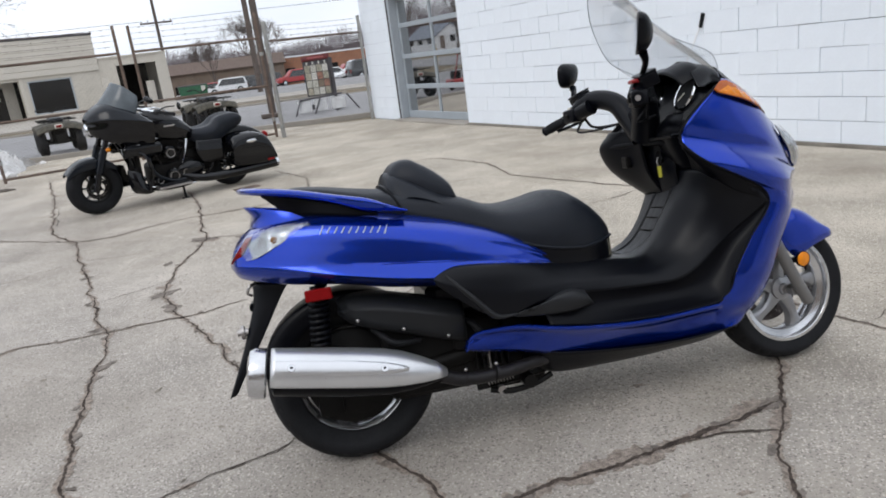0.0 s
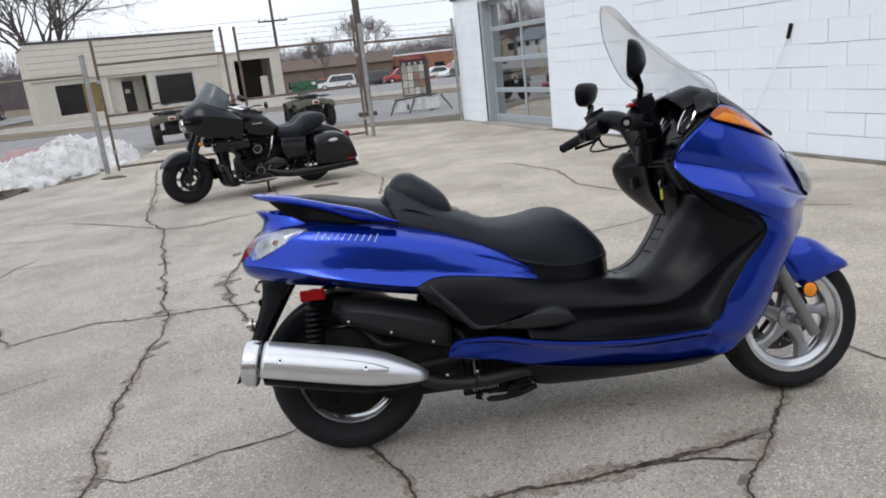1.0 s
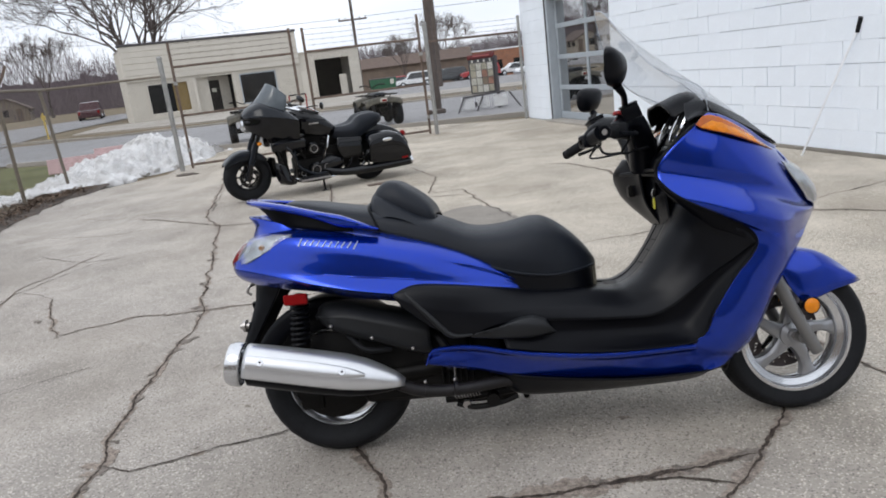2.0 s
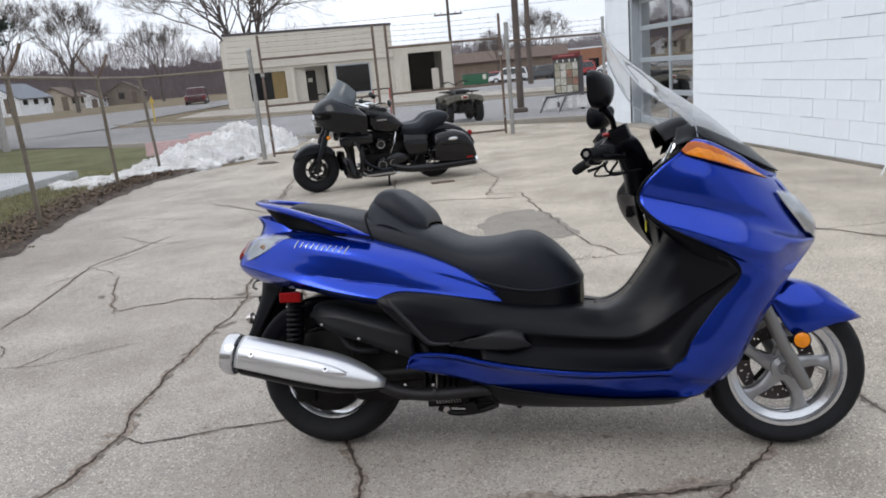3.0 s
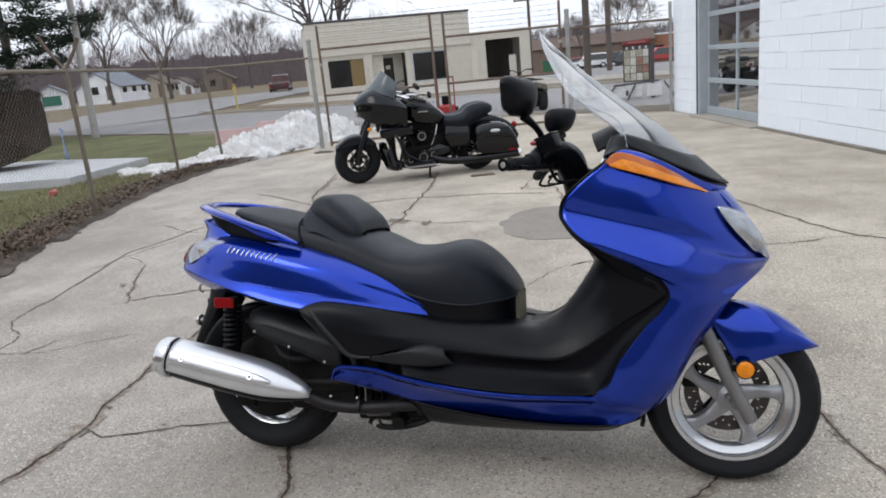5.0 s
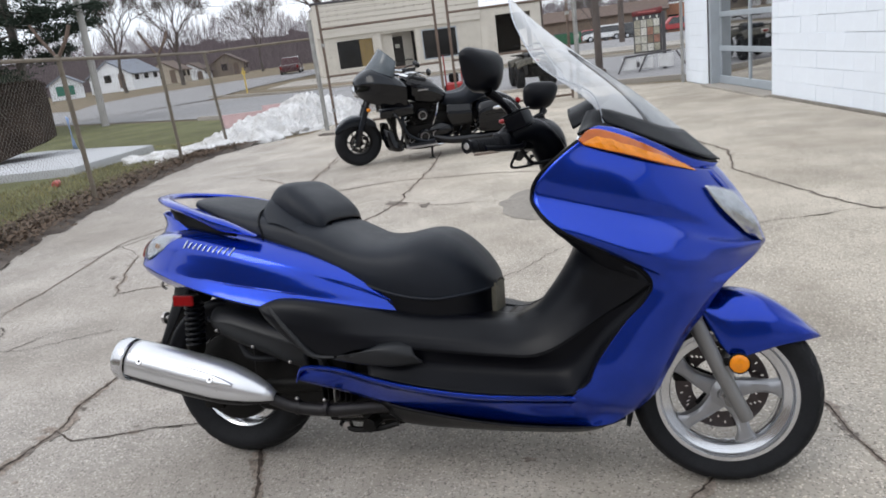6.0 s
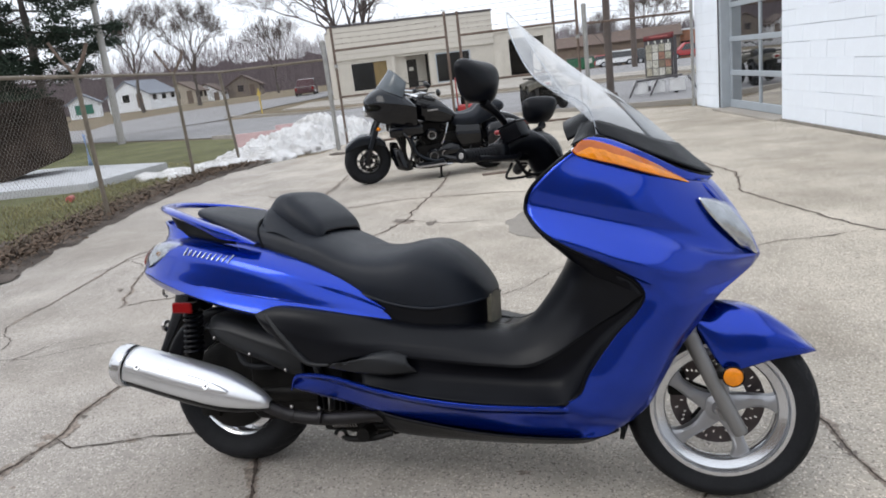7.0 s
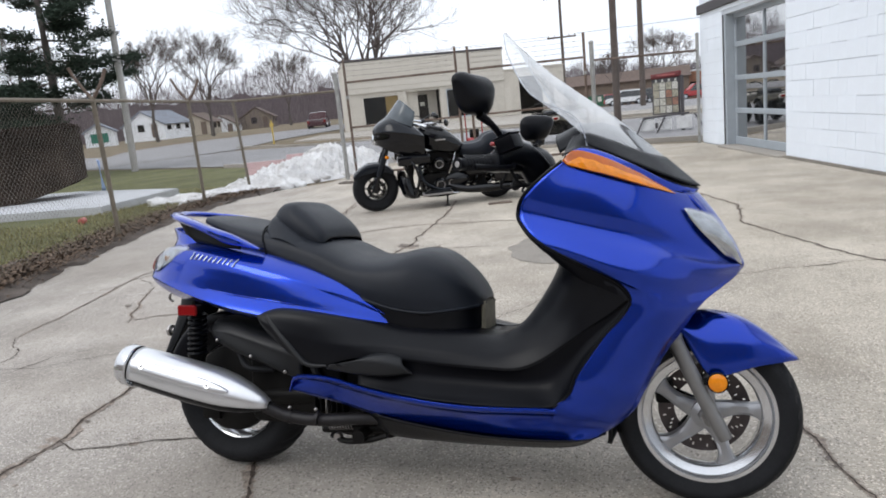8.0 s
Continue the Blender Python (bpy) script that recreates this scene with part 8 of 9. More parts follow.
def hedge():
    h = thing("hedge", Matrix(), "clipped brown leafless hedge behind the fence", "hedge")
    rng = random.Random(2)
    a, b = Vector((-10.78, 8.82, 0)), Vector((-15.35, 5.12, 0))
    t = (b - a).normalized()
    c = Vector((-t.y, t.x, 0))
    bm = bmesh.new()
    rows = []
    for i in range(40):
        u = i / 39
        k = min(1, math.sin(min(u * 16, 1) * math.pi / 2) ** 0.5 + 0.02)
        row = []
        for j in range(28):
            q = j / 27 * math.pi
            w = 0.62 * k * math.copysign(abs(math.cos(q)) ** 0.35, math.cos(q))
            lift = 0.38 * max(0, 1 - u / 0.24) ** 1.5
            z = 0.1 + lift + (1.42 * (0.955 + 0.045 * k) - lift) * abs(math.sin(q)) ** 0.22
            p = a.lerp(b, u) + c * w + Vector((0, 0, z))
            row.append(p + Vector((1, 1, 1)) * 0.05 * noise.noise(p * 5))
        rows.append(row)
    grid(bm, rows)
    part("twig_mass", bm, M_HEDGE, h, smooth=0)
    items = []
    for _ in range(16000):
        u, q = rng.random(), rng.uniform(0.02, math.pi - 0.02)
        k = min(1, math.sin(min(u * 16, 1) * math.pi / 2) ** 0.5 + 0.02)
        w = 0.64 * k * math.copysign(abs(math.cos(q)) ** 0.35, math.cos(q))
        lift = 0.38 * max(0, 1 - u / 0.24) ** 1.5
        z = 0.1 + lift + (1.45 * (0.955 + 0.045 * k) - lift) * abs(math.sin(q)) ** 0.22
        p = a.lerp(b, u) + c * w + Vector((0, 0, z))
        d = Vector((rng.uniform(-1, 1), rng.uniform(-1, 1), rng.uniform(-0.6, 1))) * 0.085
        items.append((p, d, d.orthogonal().normalized() * 0.008))
    scatter_tris("twig_mass", items, M_HEDGE, h)
    part("hedge_stem", tube([(-13.0, 6.6, 0.1), (-13.05, 6.6, 0.8)], [0.09, 0.06], 8), M_BARK, h)


def bare_tree(x, y, z, height, spread, seed, levels=5, trunk=0.3, group="bare trees", twigs=True, limbs=5, fork=0.5, bole=0.27, limb=0, lab="large leafless tree with spreading grey branches"):
    """A leafless tree: trunk, limbs and finer and finer boughs as tapered tubes, twigs as slivers."""
    t = thing("tree", pose(x, y, z), lab, "tree", group)
    rng = random.Random(seed)
    bm_t, bm_l, twg = bmesh.new(), bmesh.new(), []

    def grow(p, d, L, r, lev):
        q = p + d * L * 0.5 + Vector((rng.uniform(-1, 1), rng.uniform(-1, 1), rng.uniform(-0.3, 0.5))) * L * 0.07
        e = p + d * L + Vector((0, 0, 0.05 * L))
        if lev >= levels - 1:
            for k in range(3 if limb else 11):
                s = p.lerp(e, rng.uniform(0.1, 1))
                g = (d + Vector((rng.uniform(-1, 1), rng.uniform(-1, 1), rng.uniform(-0.5, 0.9))) * 0.8).normalized() * L * rng.uniform(0.4, 0.9)
                twg.append((s, g, g.orthogonal().normalized() * 0.0075 * min(height, 18) / 12))
        tube([p, q, e], [r, r * 0.8, r * 0.6], 7 if lev < 2 else 4, n=5 if lev < 3 else 3, bm=bm_t if lev == 0 else bm_l, caps=False)
        if lev >= levels:
            return
        n = rng.choice((2, 3, 4) if limb else (2, 3, 3)) if lev else limbs
        for k in range(n):
            ang = rng.uniform(0, math.tau) if lev else k / n * math.tau + rng.uniform(-0.4, 0.4)
            tilt = rng.uniform(0.35, 0.85) * spread
            o = d.orthogonal().normalized()
            o = Matrix.Rotation(ang, 3, d) @ o
            nd = (d * math.cos(tilt) + o * math.sin(tilt) + Vector((0, 0, 0.12))).normalized()
            grow(p.lerp(e, rng.uniform(0.75, 1.0)) if lev else e, nd, limb * rng.uniform(0.75, 1.1) if limb and not lev else L * rng.uniform(0.64, 0.88), r * (rng.uniform(0.46, 0.62) if lev else fork), lev + 1)

    grow(Vector((0, 0, -0.2)), Vector((0, 0, 1)), height * bole, trunk, 0)
    part("trunk", bm_t, M_BARK, t)
    part("branch_mass", bm_l, M_TWIG, t)["kind"] = "stuff"
    if twigs:
        scatter_tris("twig_mass", twg, M_TWIG, t)
    return t


def pine(x, y, height, seed, low=1.6):
    t = thing("pine_tree", pose(x, y, 0), "tall dark green pine with drooping layered boughs", "tree")
    rng = random.Random(seed)
    part("trunk", tube([(0, 0, 0), (0.05, 0, height * 0.5), (0, 0.05, height)], [0.17, 0.11, 0.03], 10), M_BARK, t)
    bl, needles = bmesh.new(), []
    z = low
    while z < height - 0.3:
        L0 = ((height - z) / height * 3.6 + 0.5) * min(1, height / 10)
        for k in range(rng.choice((3, 4, 5))):
            a = rng.uniform(0, math.tau)
            L = L0 * rng.uniform(0.4, 1.15)
            d = Vector((math.cos(a), math.sin(a), 0))
            e = Vector((-d.y, d.x, 0))
            zz = z + rng.uniform(-0.2, 0.2)
            rise = rng.uniform(-0.12, 0.16)
            p0, p1, p2 = Vector((0, 0, zz)), d * L * 0.55 + Vector((0, 0, zz + (rise - 0.04) * L)), d * L + Vector((0, 0, zz + (rise * 1.5 + 0.03) * L))
            tube([p0, p1, p2], [0.04, 0.024, 0.008], 4, n=4, bm=bl, caps=False)
            for _ in range(int(360 * L)):
                u = rng.uniform(0.22, 1.03)
                c = p0.lerp(p1, u * 2) if u < 0.5 else p1.lerp(p2, u * 2 - 1)
                wide = 0.30 * L * math.sin(math.pi * min(1, max(0.05, u * 0.85)))
                c = c + e * rng.gauss(0, wide * 0.6) + d * rng.gauss(0, 0.08) + Vector((0, 0, rng.gauss(0.02, 0.10)))
                g = (d * 0.7 + Vector((rng.uniform(-1, 1), rng.uniform(-1, 1), rng.uniform(-0.3, 0.7)))).normalized() * rng.uniform(0.12, 0.26)
                needles.append((c, g, g.orthogonal().normalized() * 0.024))
        z += rng.uniform(0.46, 0.74)
    part("bough_mass", bl, M_BARK, t)["kind"] = "stuff"
    scatter_tris("needle_mass", needles, M_NEEDLE, t)


def wood_top(a):
    """Height of the far woods in a direction: low on the whole, with a taller stand."""
    return 10.0 + 2.2 * noise.noise(Vector((a * 8, 0, 0))) + 4.0 * math.exp(-((a + radians(34.5)) / radians(2.6)) ** 2) - (5.2 if a > radians(-18) else 0)


def woods():
    """A belt of leafless woods far behind the houses."""
    rng = random.Random(31)
    items = []
    for _ in range(95000):
        a = radians(rng.uniform(-62, 14))
        r = rng.uniform(125, 205)
        hgt = wood_top(a) * r / 160 * (0.9 + 0.5 * noise.noise(Vector((a * 60, r * 0.05, 0))))
        p = Vector((r * math.sin(a), r * math.cos(a), 0.3 + rng.random() ** 1.2 * hgt))
        d = Vector((rng.uniform(-0.32, 0.32), rng.uniform(-0.32, 0.32), 1)).normalized() * rng.uniform(0.8, 2.4)
        items.append((p, d, d.orthogonal().normalized() * rng.uniform(0.012, 0.035)))
    tagged(scatter_tris("far_woods", items, M_WOODS), "brown leafless woods in the distance", "woods")
    bm = bmesh.new()
    rows = []
    for i in range(700):
        a = radians(-66 + i * 0.122)
        h = (8.0 + 1.8 * noise.noise(Vector((a * 8, 0, 0))) - (4.6 if a > radians(-18) else 0)) * 1.15
        h += 1.5 * noise.noise(Vector((a * 45, 0, 0))) + 1.2 * rng.random() ** 2
        rows.append([Vector((215 * math.sin(a), 215 * math.cos(a), z)) for z in (-3, h * 0.5, h)])
    grid(bm, rows)
    tagged(part("backdrop_woods", bm, M_WOODS, smooth=0), "brown mass of far winter woods", "backdrop", kind="structure")


def frame_of(a, b, z=0.0):
    """A frame at a with x towards b, y away to the left of it."""
    a, b = Vector((*a, 0)), Vector((*b, 0))
    t = (b - a).normalized()
    return Matrix.Translation((a.x, a.y, z)) @ Matrix(((t.x, -t.y, 0, 0), (t.y, t.x, 0, 0), (0, 0, 1, 0), (0, 0, 0, 1))), (b - a).length


def shop_building():
    m, L = frame_of((-22.6, 40.6), (-13.4, 46.7), -0.05)
    b = thing("shop_building", m, "low cream commercial building with dark shop windows", "building")
    H = 4.68
    openings = [(0.10, 0.33, 0.38, 2.3), (0.375, 0.585, 0.05, 2.35), (0.625, 0.85, 0.32, 2.3)]
    # brick wall in piers, with the openings left open
    xs = [0.0]
    for o0, o1, z0, z1 in openings:
        part("wall_pier", box((xs[-1] * L, 0, -0.3), (o0 * L, 0.3, 2.5)), M_BRICKC, b, smooth=0)
        part("wall_base", box((o0 * L, 0, -0.3), (o1 * L, 0.3, z0)), M_BRICKC, b, smooth=0)
        part("lintel", box((o0 * L, 0, z1), (o1 * L, 0.3, 2.5)), M_BRICKC, b, smooth=0)
        xs.append(o1)
    part("wall_pier", box((xs[-1] * L, 0, -0.3), (L, 0.3, 2.5)), M_BRICKC, b, smooth=0)
    part("side_wall", box((0, 0.3, -0.3), (0.3, 4.5, H - 0.1)), M_BRICKC, b, smooth=0)
    part("back_wall", box((0.3, 3.5, -0.3), (L, 3.7, 2.5)), M_DARKOPEN, b, smooth=0)
    part("floor_slab", box((0.3, 0.3, -0.2), (L, 3.5, 0.02)), M_DARKOPEN, b, smooth=0)
    # corrugated fascia in horizontal boards
    for k in range(6):
        z = 2.5 + k * 0.357
        part("fascia_board", box((-0.05, -0.10, z + 0.012), (L + 0.05, 0.3, z + 0.357), bevel=0.02), M_SIDING, b)
    part("fascia_core", box((0, -0.05, 2.5), (L, 0.29, H - 0.05)), M_BRICKC, b, smooth=0)
    part("roof_edge", box((-0.12, -0.16, H - 0.04), (L + 0.1, 0.5, H + 0.10), bevel=0.02), M_DARKTRIM, b, "dark roof edge")
    part("roof", box((0, 0.3, H - 0.25), (L, 4.5, H - 0.1)), M_DARKTRIM, b, smooth=0)
    for i in (0, 2):
        o0, o1, z0, z1 = openings[i]
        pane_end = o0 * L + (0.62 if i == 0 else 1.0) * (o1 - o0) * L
        w = part("window", box((o0 * L, 0.10, z0), (pane_end, 0.14, z1)), M_FARGLASS, b, "dark shop window", smooth=0)
        for x0, x1, za, zb in ((o0 * L, o0 * L + 0.08, z0, z1), (o1 * L - 0.08, o1 * L, z0, z1), (o0 * L + 0.08, o1 * L - 0.08, z0, z0 + 0.08), (o0 * L + 0.08, o1 * L - 0.08, z1 - 0.08, z1)):
            part("frame", box((x0, 0.03, za), (x1, 0.10, zb)), M_SIDING if i == 0 else M_ALU, w, smooth=0)
        # ochre panel added to colour the part that the pane leaves open
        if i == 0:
            part("curtain", box((pane_end + 0.002, 0.11, z0), (o1 * L, 0.135, z1)), surf("ochre_window_panel", (0.20, 0.14, 0.055), 0.8), w, smooth=0)
    o0, o1, z0, z1 = openings[1]
    part("porch_side", box((o0 * L, 0.3, 0.0), (o0 * L + 0.8, 1.4, z1)), M_BRICKC, b, smooth=0)
    part("porch_back", box((o0 * L + 0.8, 1.3, 0.0), (o1 * L, 1.45, z1)), M_BRICKC, b, smooth=0)
    d = part("door", box((o0 * L + 0.82, 1.22, 0.02), (o0 * L + 1.65, 1.3, 2.1)), M_DARKOPEN, b, "dark glazed shop door", smooth=0)
    part("door_notice", box((o0 * L + 1.1, 1.2, 1.35), (o0 * L + 1.4, 1.218, 1.6)), M_PAPER, d, "white notice", smooth=0)
    part("pilaster", box((o1 * L + 0.02, -0.04, 0), (o1 * L + 0.2, 0.0, 2.5)), M_SIDING, b, smooth=0)
    part("pilaster", box((o0 * L - 0.22, -0.04, 0), (o0 * L - 0.04, 0.0, 2.5)), M_SIDING, b, smooth=0)

    m, L = frame_of((-13.4, 46.7), (-9.5, 48.3), -0.05)
    g = thing("garage_annex", m, "low cream garage annex with a dark open bay", "building")
    a0, a1, zt = 0.26 * L, 0.83 * L, 2.65
    part("wall", box((0, 0.02, -0.3), (a0, 0.3, 3.15)), M_BRICKC, g, smooth=0)
    part("wall", box((a1, 0.02, -0.3), (L, 0.3, 3.15)), M_BRICKC, g, smooth=0)
    part("lintel", box((a0, 0.02, zt), (a1, 0.3, 3.15)), M_BRICKC, g, smooth=0)
    part("side_wall", box((L - 0.3, 0.3, -0.3), (L, 11, 3.15)), M_BRICKC, g, smooth=0)
    part("back_wall", box((0, 6, -0.3), (L - 0.3, 6.2, 3.15)), M_DARKOPEN, g, smooth=0)
    part("roof", box((0, 0.3, 3.0), (L - 0.3, 11, 3.12)), M_DARKTRIM, g, smooth=0)
    part("floor_slab", box((0, 0.3, -0.2), (L - 0.3, 6, 0.02)), M_DARKOPEN, g, smooth=0)
    part("roof_edge", box((0, -0.05, 3.15), (L + 0.05, 0.4, 3.24)), M_SIDING, g, smooth=0)
    part("side_door", box((0.05, -0.02, 0.0), (0.5, 0.02, 2.0)), M_SIDING, g, "pale side door", smooth=0)
    part("leaning_board", box((a1 - 0.75, 0.5, 0.0), (a1 - 0.25, 0.55, 1.5)), M_SIDING, g, smooth=0)


def house(x, y, yaw, L, W, H, wall, roof, lab, z=0.45, garage=False):
    h = thing("house", pose(x, y, z, 0, 0, yaw), lab, "house", "far houses")
    part("wall", box((-L / 2, -W / 2, -0.6), (L / 2, W / 2, H)), wall, h, smooth=0)
    bm = bmesh.new()
    rz = W * 0.30
    for s in (-1, 1):
        vs = [bm.verts.new(v) for v in ((-L / 2 - 0.3, s * (W / 2 + 0.35), H - 0.15), (L / 2 + 0.3, s * (W / 2 + 0.35), H - 0.15), (L / 2 + 0.3, 0, H + rz), (-L / 2 - 0.3, 0, H + rz))]
        bm.faces.new(vs)
    part("roof", bm, roof, h, thick=0.18, smooth=0)
    for s in (-1, 1):
        bm = bmesh.new()
        bm.faces.new([bm.verts.new(v) for v in ((s * L / 2, -W / 2, H), (s * L / 2, W / 2, H), (s * L / 2, 0, H + rz - 0.05))])
        part("gable", bm, wall, h, thick=0.1, smooth=0)
    if garage:
        part("garage_door", box((L / 2 - 0.05, -W * 0.3, 0.0), (L / 2 + 0.06, W * 0.3, H - 0.35)), M_GREENDOOR, h, "green garage door", smooth=0)
    else:
        for k in range(3):
            xx = -L / 2 + (k + 0.5) * L / 3
            part("window", box((xx - 0.5, W / 2 - 0.02, 1.0), (xx + 0.5, W / 2 + 0.05, 2.0)), M_FARGLASS, h, smooth=0)
            w = part("window", box((xx - 0.5, -W / 2 - 0.05, 1.0), (xx + 0.5, -W / 2 + 0.02, 2.1)), M_FARGLASS, h, smooth=0)
            part("window_frame", box((xx - 0.58, -W / 2 - 0.07, 0.92), (xx + 0.58, -W / 2 - 0.051, 1.0)), M_WHITESIDE, w, smooth=0)
        w = part("window", box((L / 2 - 0.02, -0.9, 1.0), (L / 2 + 0.05, 0.1, 2.1)), M_FARGLASS, h, smooth=0)
        part("door", box((L / 2 - 0.02, 1.2, 0.1), (L / 2 + 0.05, 2.1, 2.1)), M_BROWNWALL, h, smooth=0)


def car(x, y, yaw, paint, lab, kind="suv", z=0.0, cat="car", name="car"):
    c = thing(name, pose(x, y, z, 0, 0, yaw), lab, cat, "parked vehicles")
    Lc, W, H = {"suv": (4.7, 1.85, 1.75), "sedan": (4.6, 1.8, 1.45), "pickup": (5.4, 1.9, 1.72)}[kind]
    belt = 0.56 * H
    if kind == "pickup":
        prof = [(-Lc / 2, 0.35), (-Lc / 2, belt), (-Lc * 0.10, belt), (-Lc * 0.08, H * 0.97), (Lc * 0.14, H), (Lc * 0.24, belt + 0.02), (Lc * 0.46, belt - 0.06), (Lc / 2, belt - 0.25), (Lc / 2, 0.35)]
        cab = [(-Lc * 0.07, belt), (-Lc * 0.05, H * 0.93), (Lc * 0.13, H * 0.95), (Lc * 0.21, belt)]
    elif kind == "suv":
        prof = [(-Lc / 2, 0.35), (-Lc / 2 + 0.02, belt), (-Lc * 0.46, H * 0.93), (-Lc * 0.38, H), (Lc * 0.10, H), (Lc * 0.24, belt + 0.03), (Lc * 0.46, belt - 0.06), (Lc / 2, belt - 0.25), (Lc / 2, 0.35)]
        cab = [(-Lc * 0.45, belt), (-Lc * 0.42, H * 0.93), (Lc * 0.09, H * 0.95), (Lc * 0.21, belt)]
    else:
        prof = [(-Lc / 2, 0.35), (-Lc / 2, belt), (-Lc * 0.36, belt + 0.04), (-Lc * 0.22, H), (Lc * 0.08, H), (Lc * 0.24, belt + 0.03), (Lc * 0.46, belt - 0.10), (Lc / 2, belt - 0.25), (Lc / 2, 0.35)]
        cab = [(-Lc * 0.32, belt + 0.03), (-Lc * 0.20, H * 0.94), (Lc * 0.07, H * 0.95), (Lc * 0.20, belt + 0.03)]
    def tumble(bm, extra=0.0):
        """Leans the sides of the cabin inwards above the waist."""
        for v in bm.verts:
            if v.co.z > belt + 0.05:
                v.co.y *= 1 - 0.17 * min(1, (v.co.z - belt) / (H - belt)) + extra
        return bm
    bm = slab_xz(prof, -W / 2, W / 2, bevel=0.09)
    part("body", tumble(bm), paint, c, smooth=50)
    front, back = sorted(cab, key=lambda q: -q[0])[:2], sorted(cab, key=lambda q: q[0])[:2]
    for name, ((xa, za), (xb, zb)), push in (("windscreen", front, 0.10), ("rear_window", back, -0.05 if kind != "suv" else -0.06)):
        lo, hi = ((xa, za), (xb, zb)) if za < zb else ((xb, zb), (xa, za))
        bm = bmesh.new()
        bm.faces.new([bm.verts.new(v) for v in ((lo[0] + push, -W * 0.44, lo[1] + 0.04), (lo[0] + push, W * 0.44, lo[1] + 0.04), (hi[0] + push, W * 0.37, hi[1] - 0.02), (hi[0] + push, -W * 0.37, hi[1] - 0.02))])
        part(name, bm, M_CARGLASS, c, smooth=0, thick=0.03, off=0)
    part("lower_trim", box((-Lc * 0.47, -W / 2 - 0.012, 0.30), (Lc * 0.47, W / 2 + 0.012, 0.44), bevel=0.03), M_RUBBER, c, "dark lower body trim")
    for s in (-1, 1):
        part("side_window", tumble(slab_xz(cab, s * W / 2 - 0.012 + 0.006 * s, s * W / 2 + 0.012 + 0.006 * s), 0.012), M_CARGLASS, c, smooth=0)
        for xx in (-Lc * 0.31, Lc * 0.32):
            w = part("wheel", lathe([(0.0, -0.11), (0.33, -0.11), (0.35, -0.09), (0.35, 0.09), (0.33, 0.11), (0.0, 0.11)], 24, "y", centre=(xx, s * (W / 2 - 0.08), 0.35)), M_RUBBER, c)
            part("rim", lathe([(0.0, 0.04 * s), (0.2, 0.03 * s), (0.22, 0.0)], 16, "y", centre=(xx, s * (W / 2 + 0.03), 0.35)), M_RIM, w)
        part("headlamp", box((Lc / 2 - 0.03, s * W * 0.34 - 0.2, belt - 0.35), (Lc / 2 + 0.03, s * W * 0.34 + 0.2, belt - 0.18), bevel=0.02), M_REFLECTOR, c)
        part("tail_lamp", box((-Lc / 2 - 0.03, s * W * 0.42 - 0.1, belt - 0.35), (-Lc / 2 + 0.03, s * W * 0.42 + 0.1, belt - 0.08), bevel=0.02), M_RED, c)
    part("bumper", box((Lc / 2 - 0.08, -W / 2 + 0.05, 0.3), (Lc / 2 + 0.08, W / 2 - 0.05, 0.52), bevel=0.04), M_RIM, c)


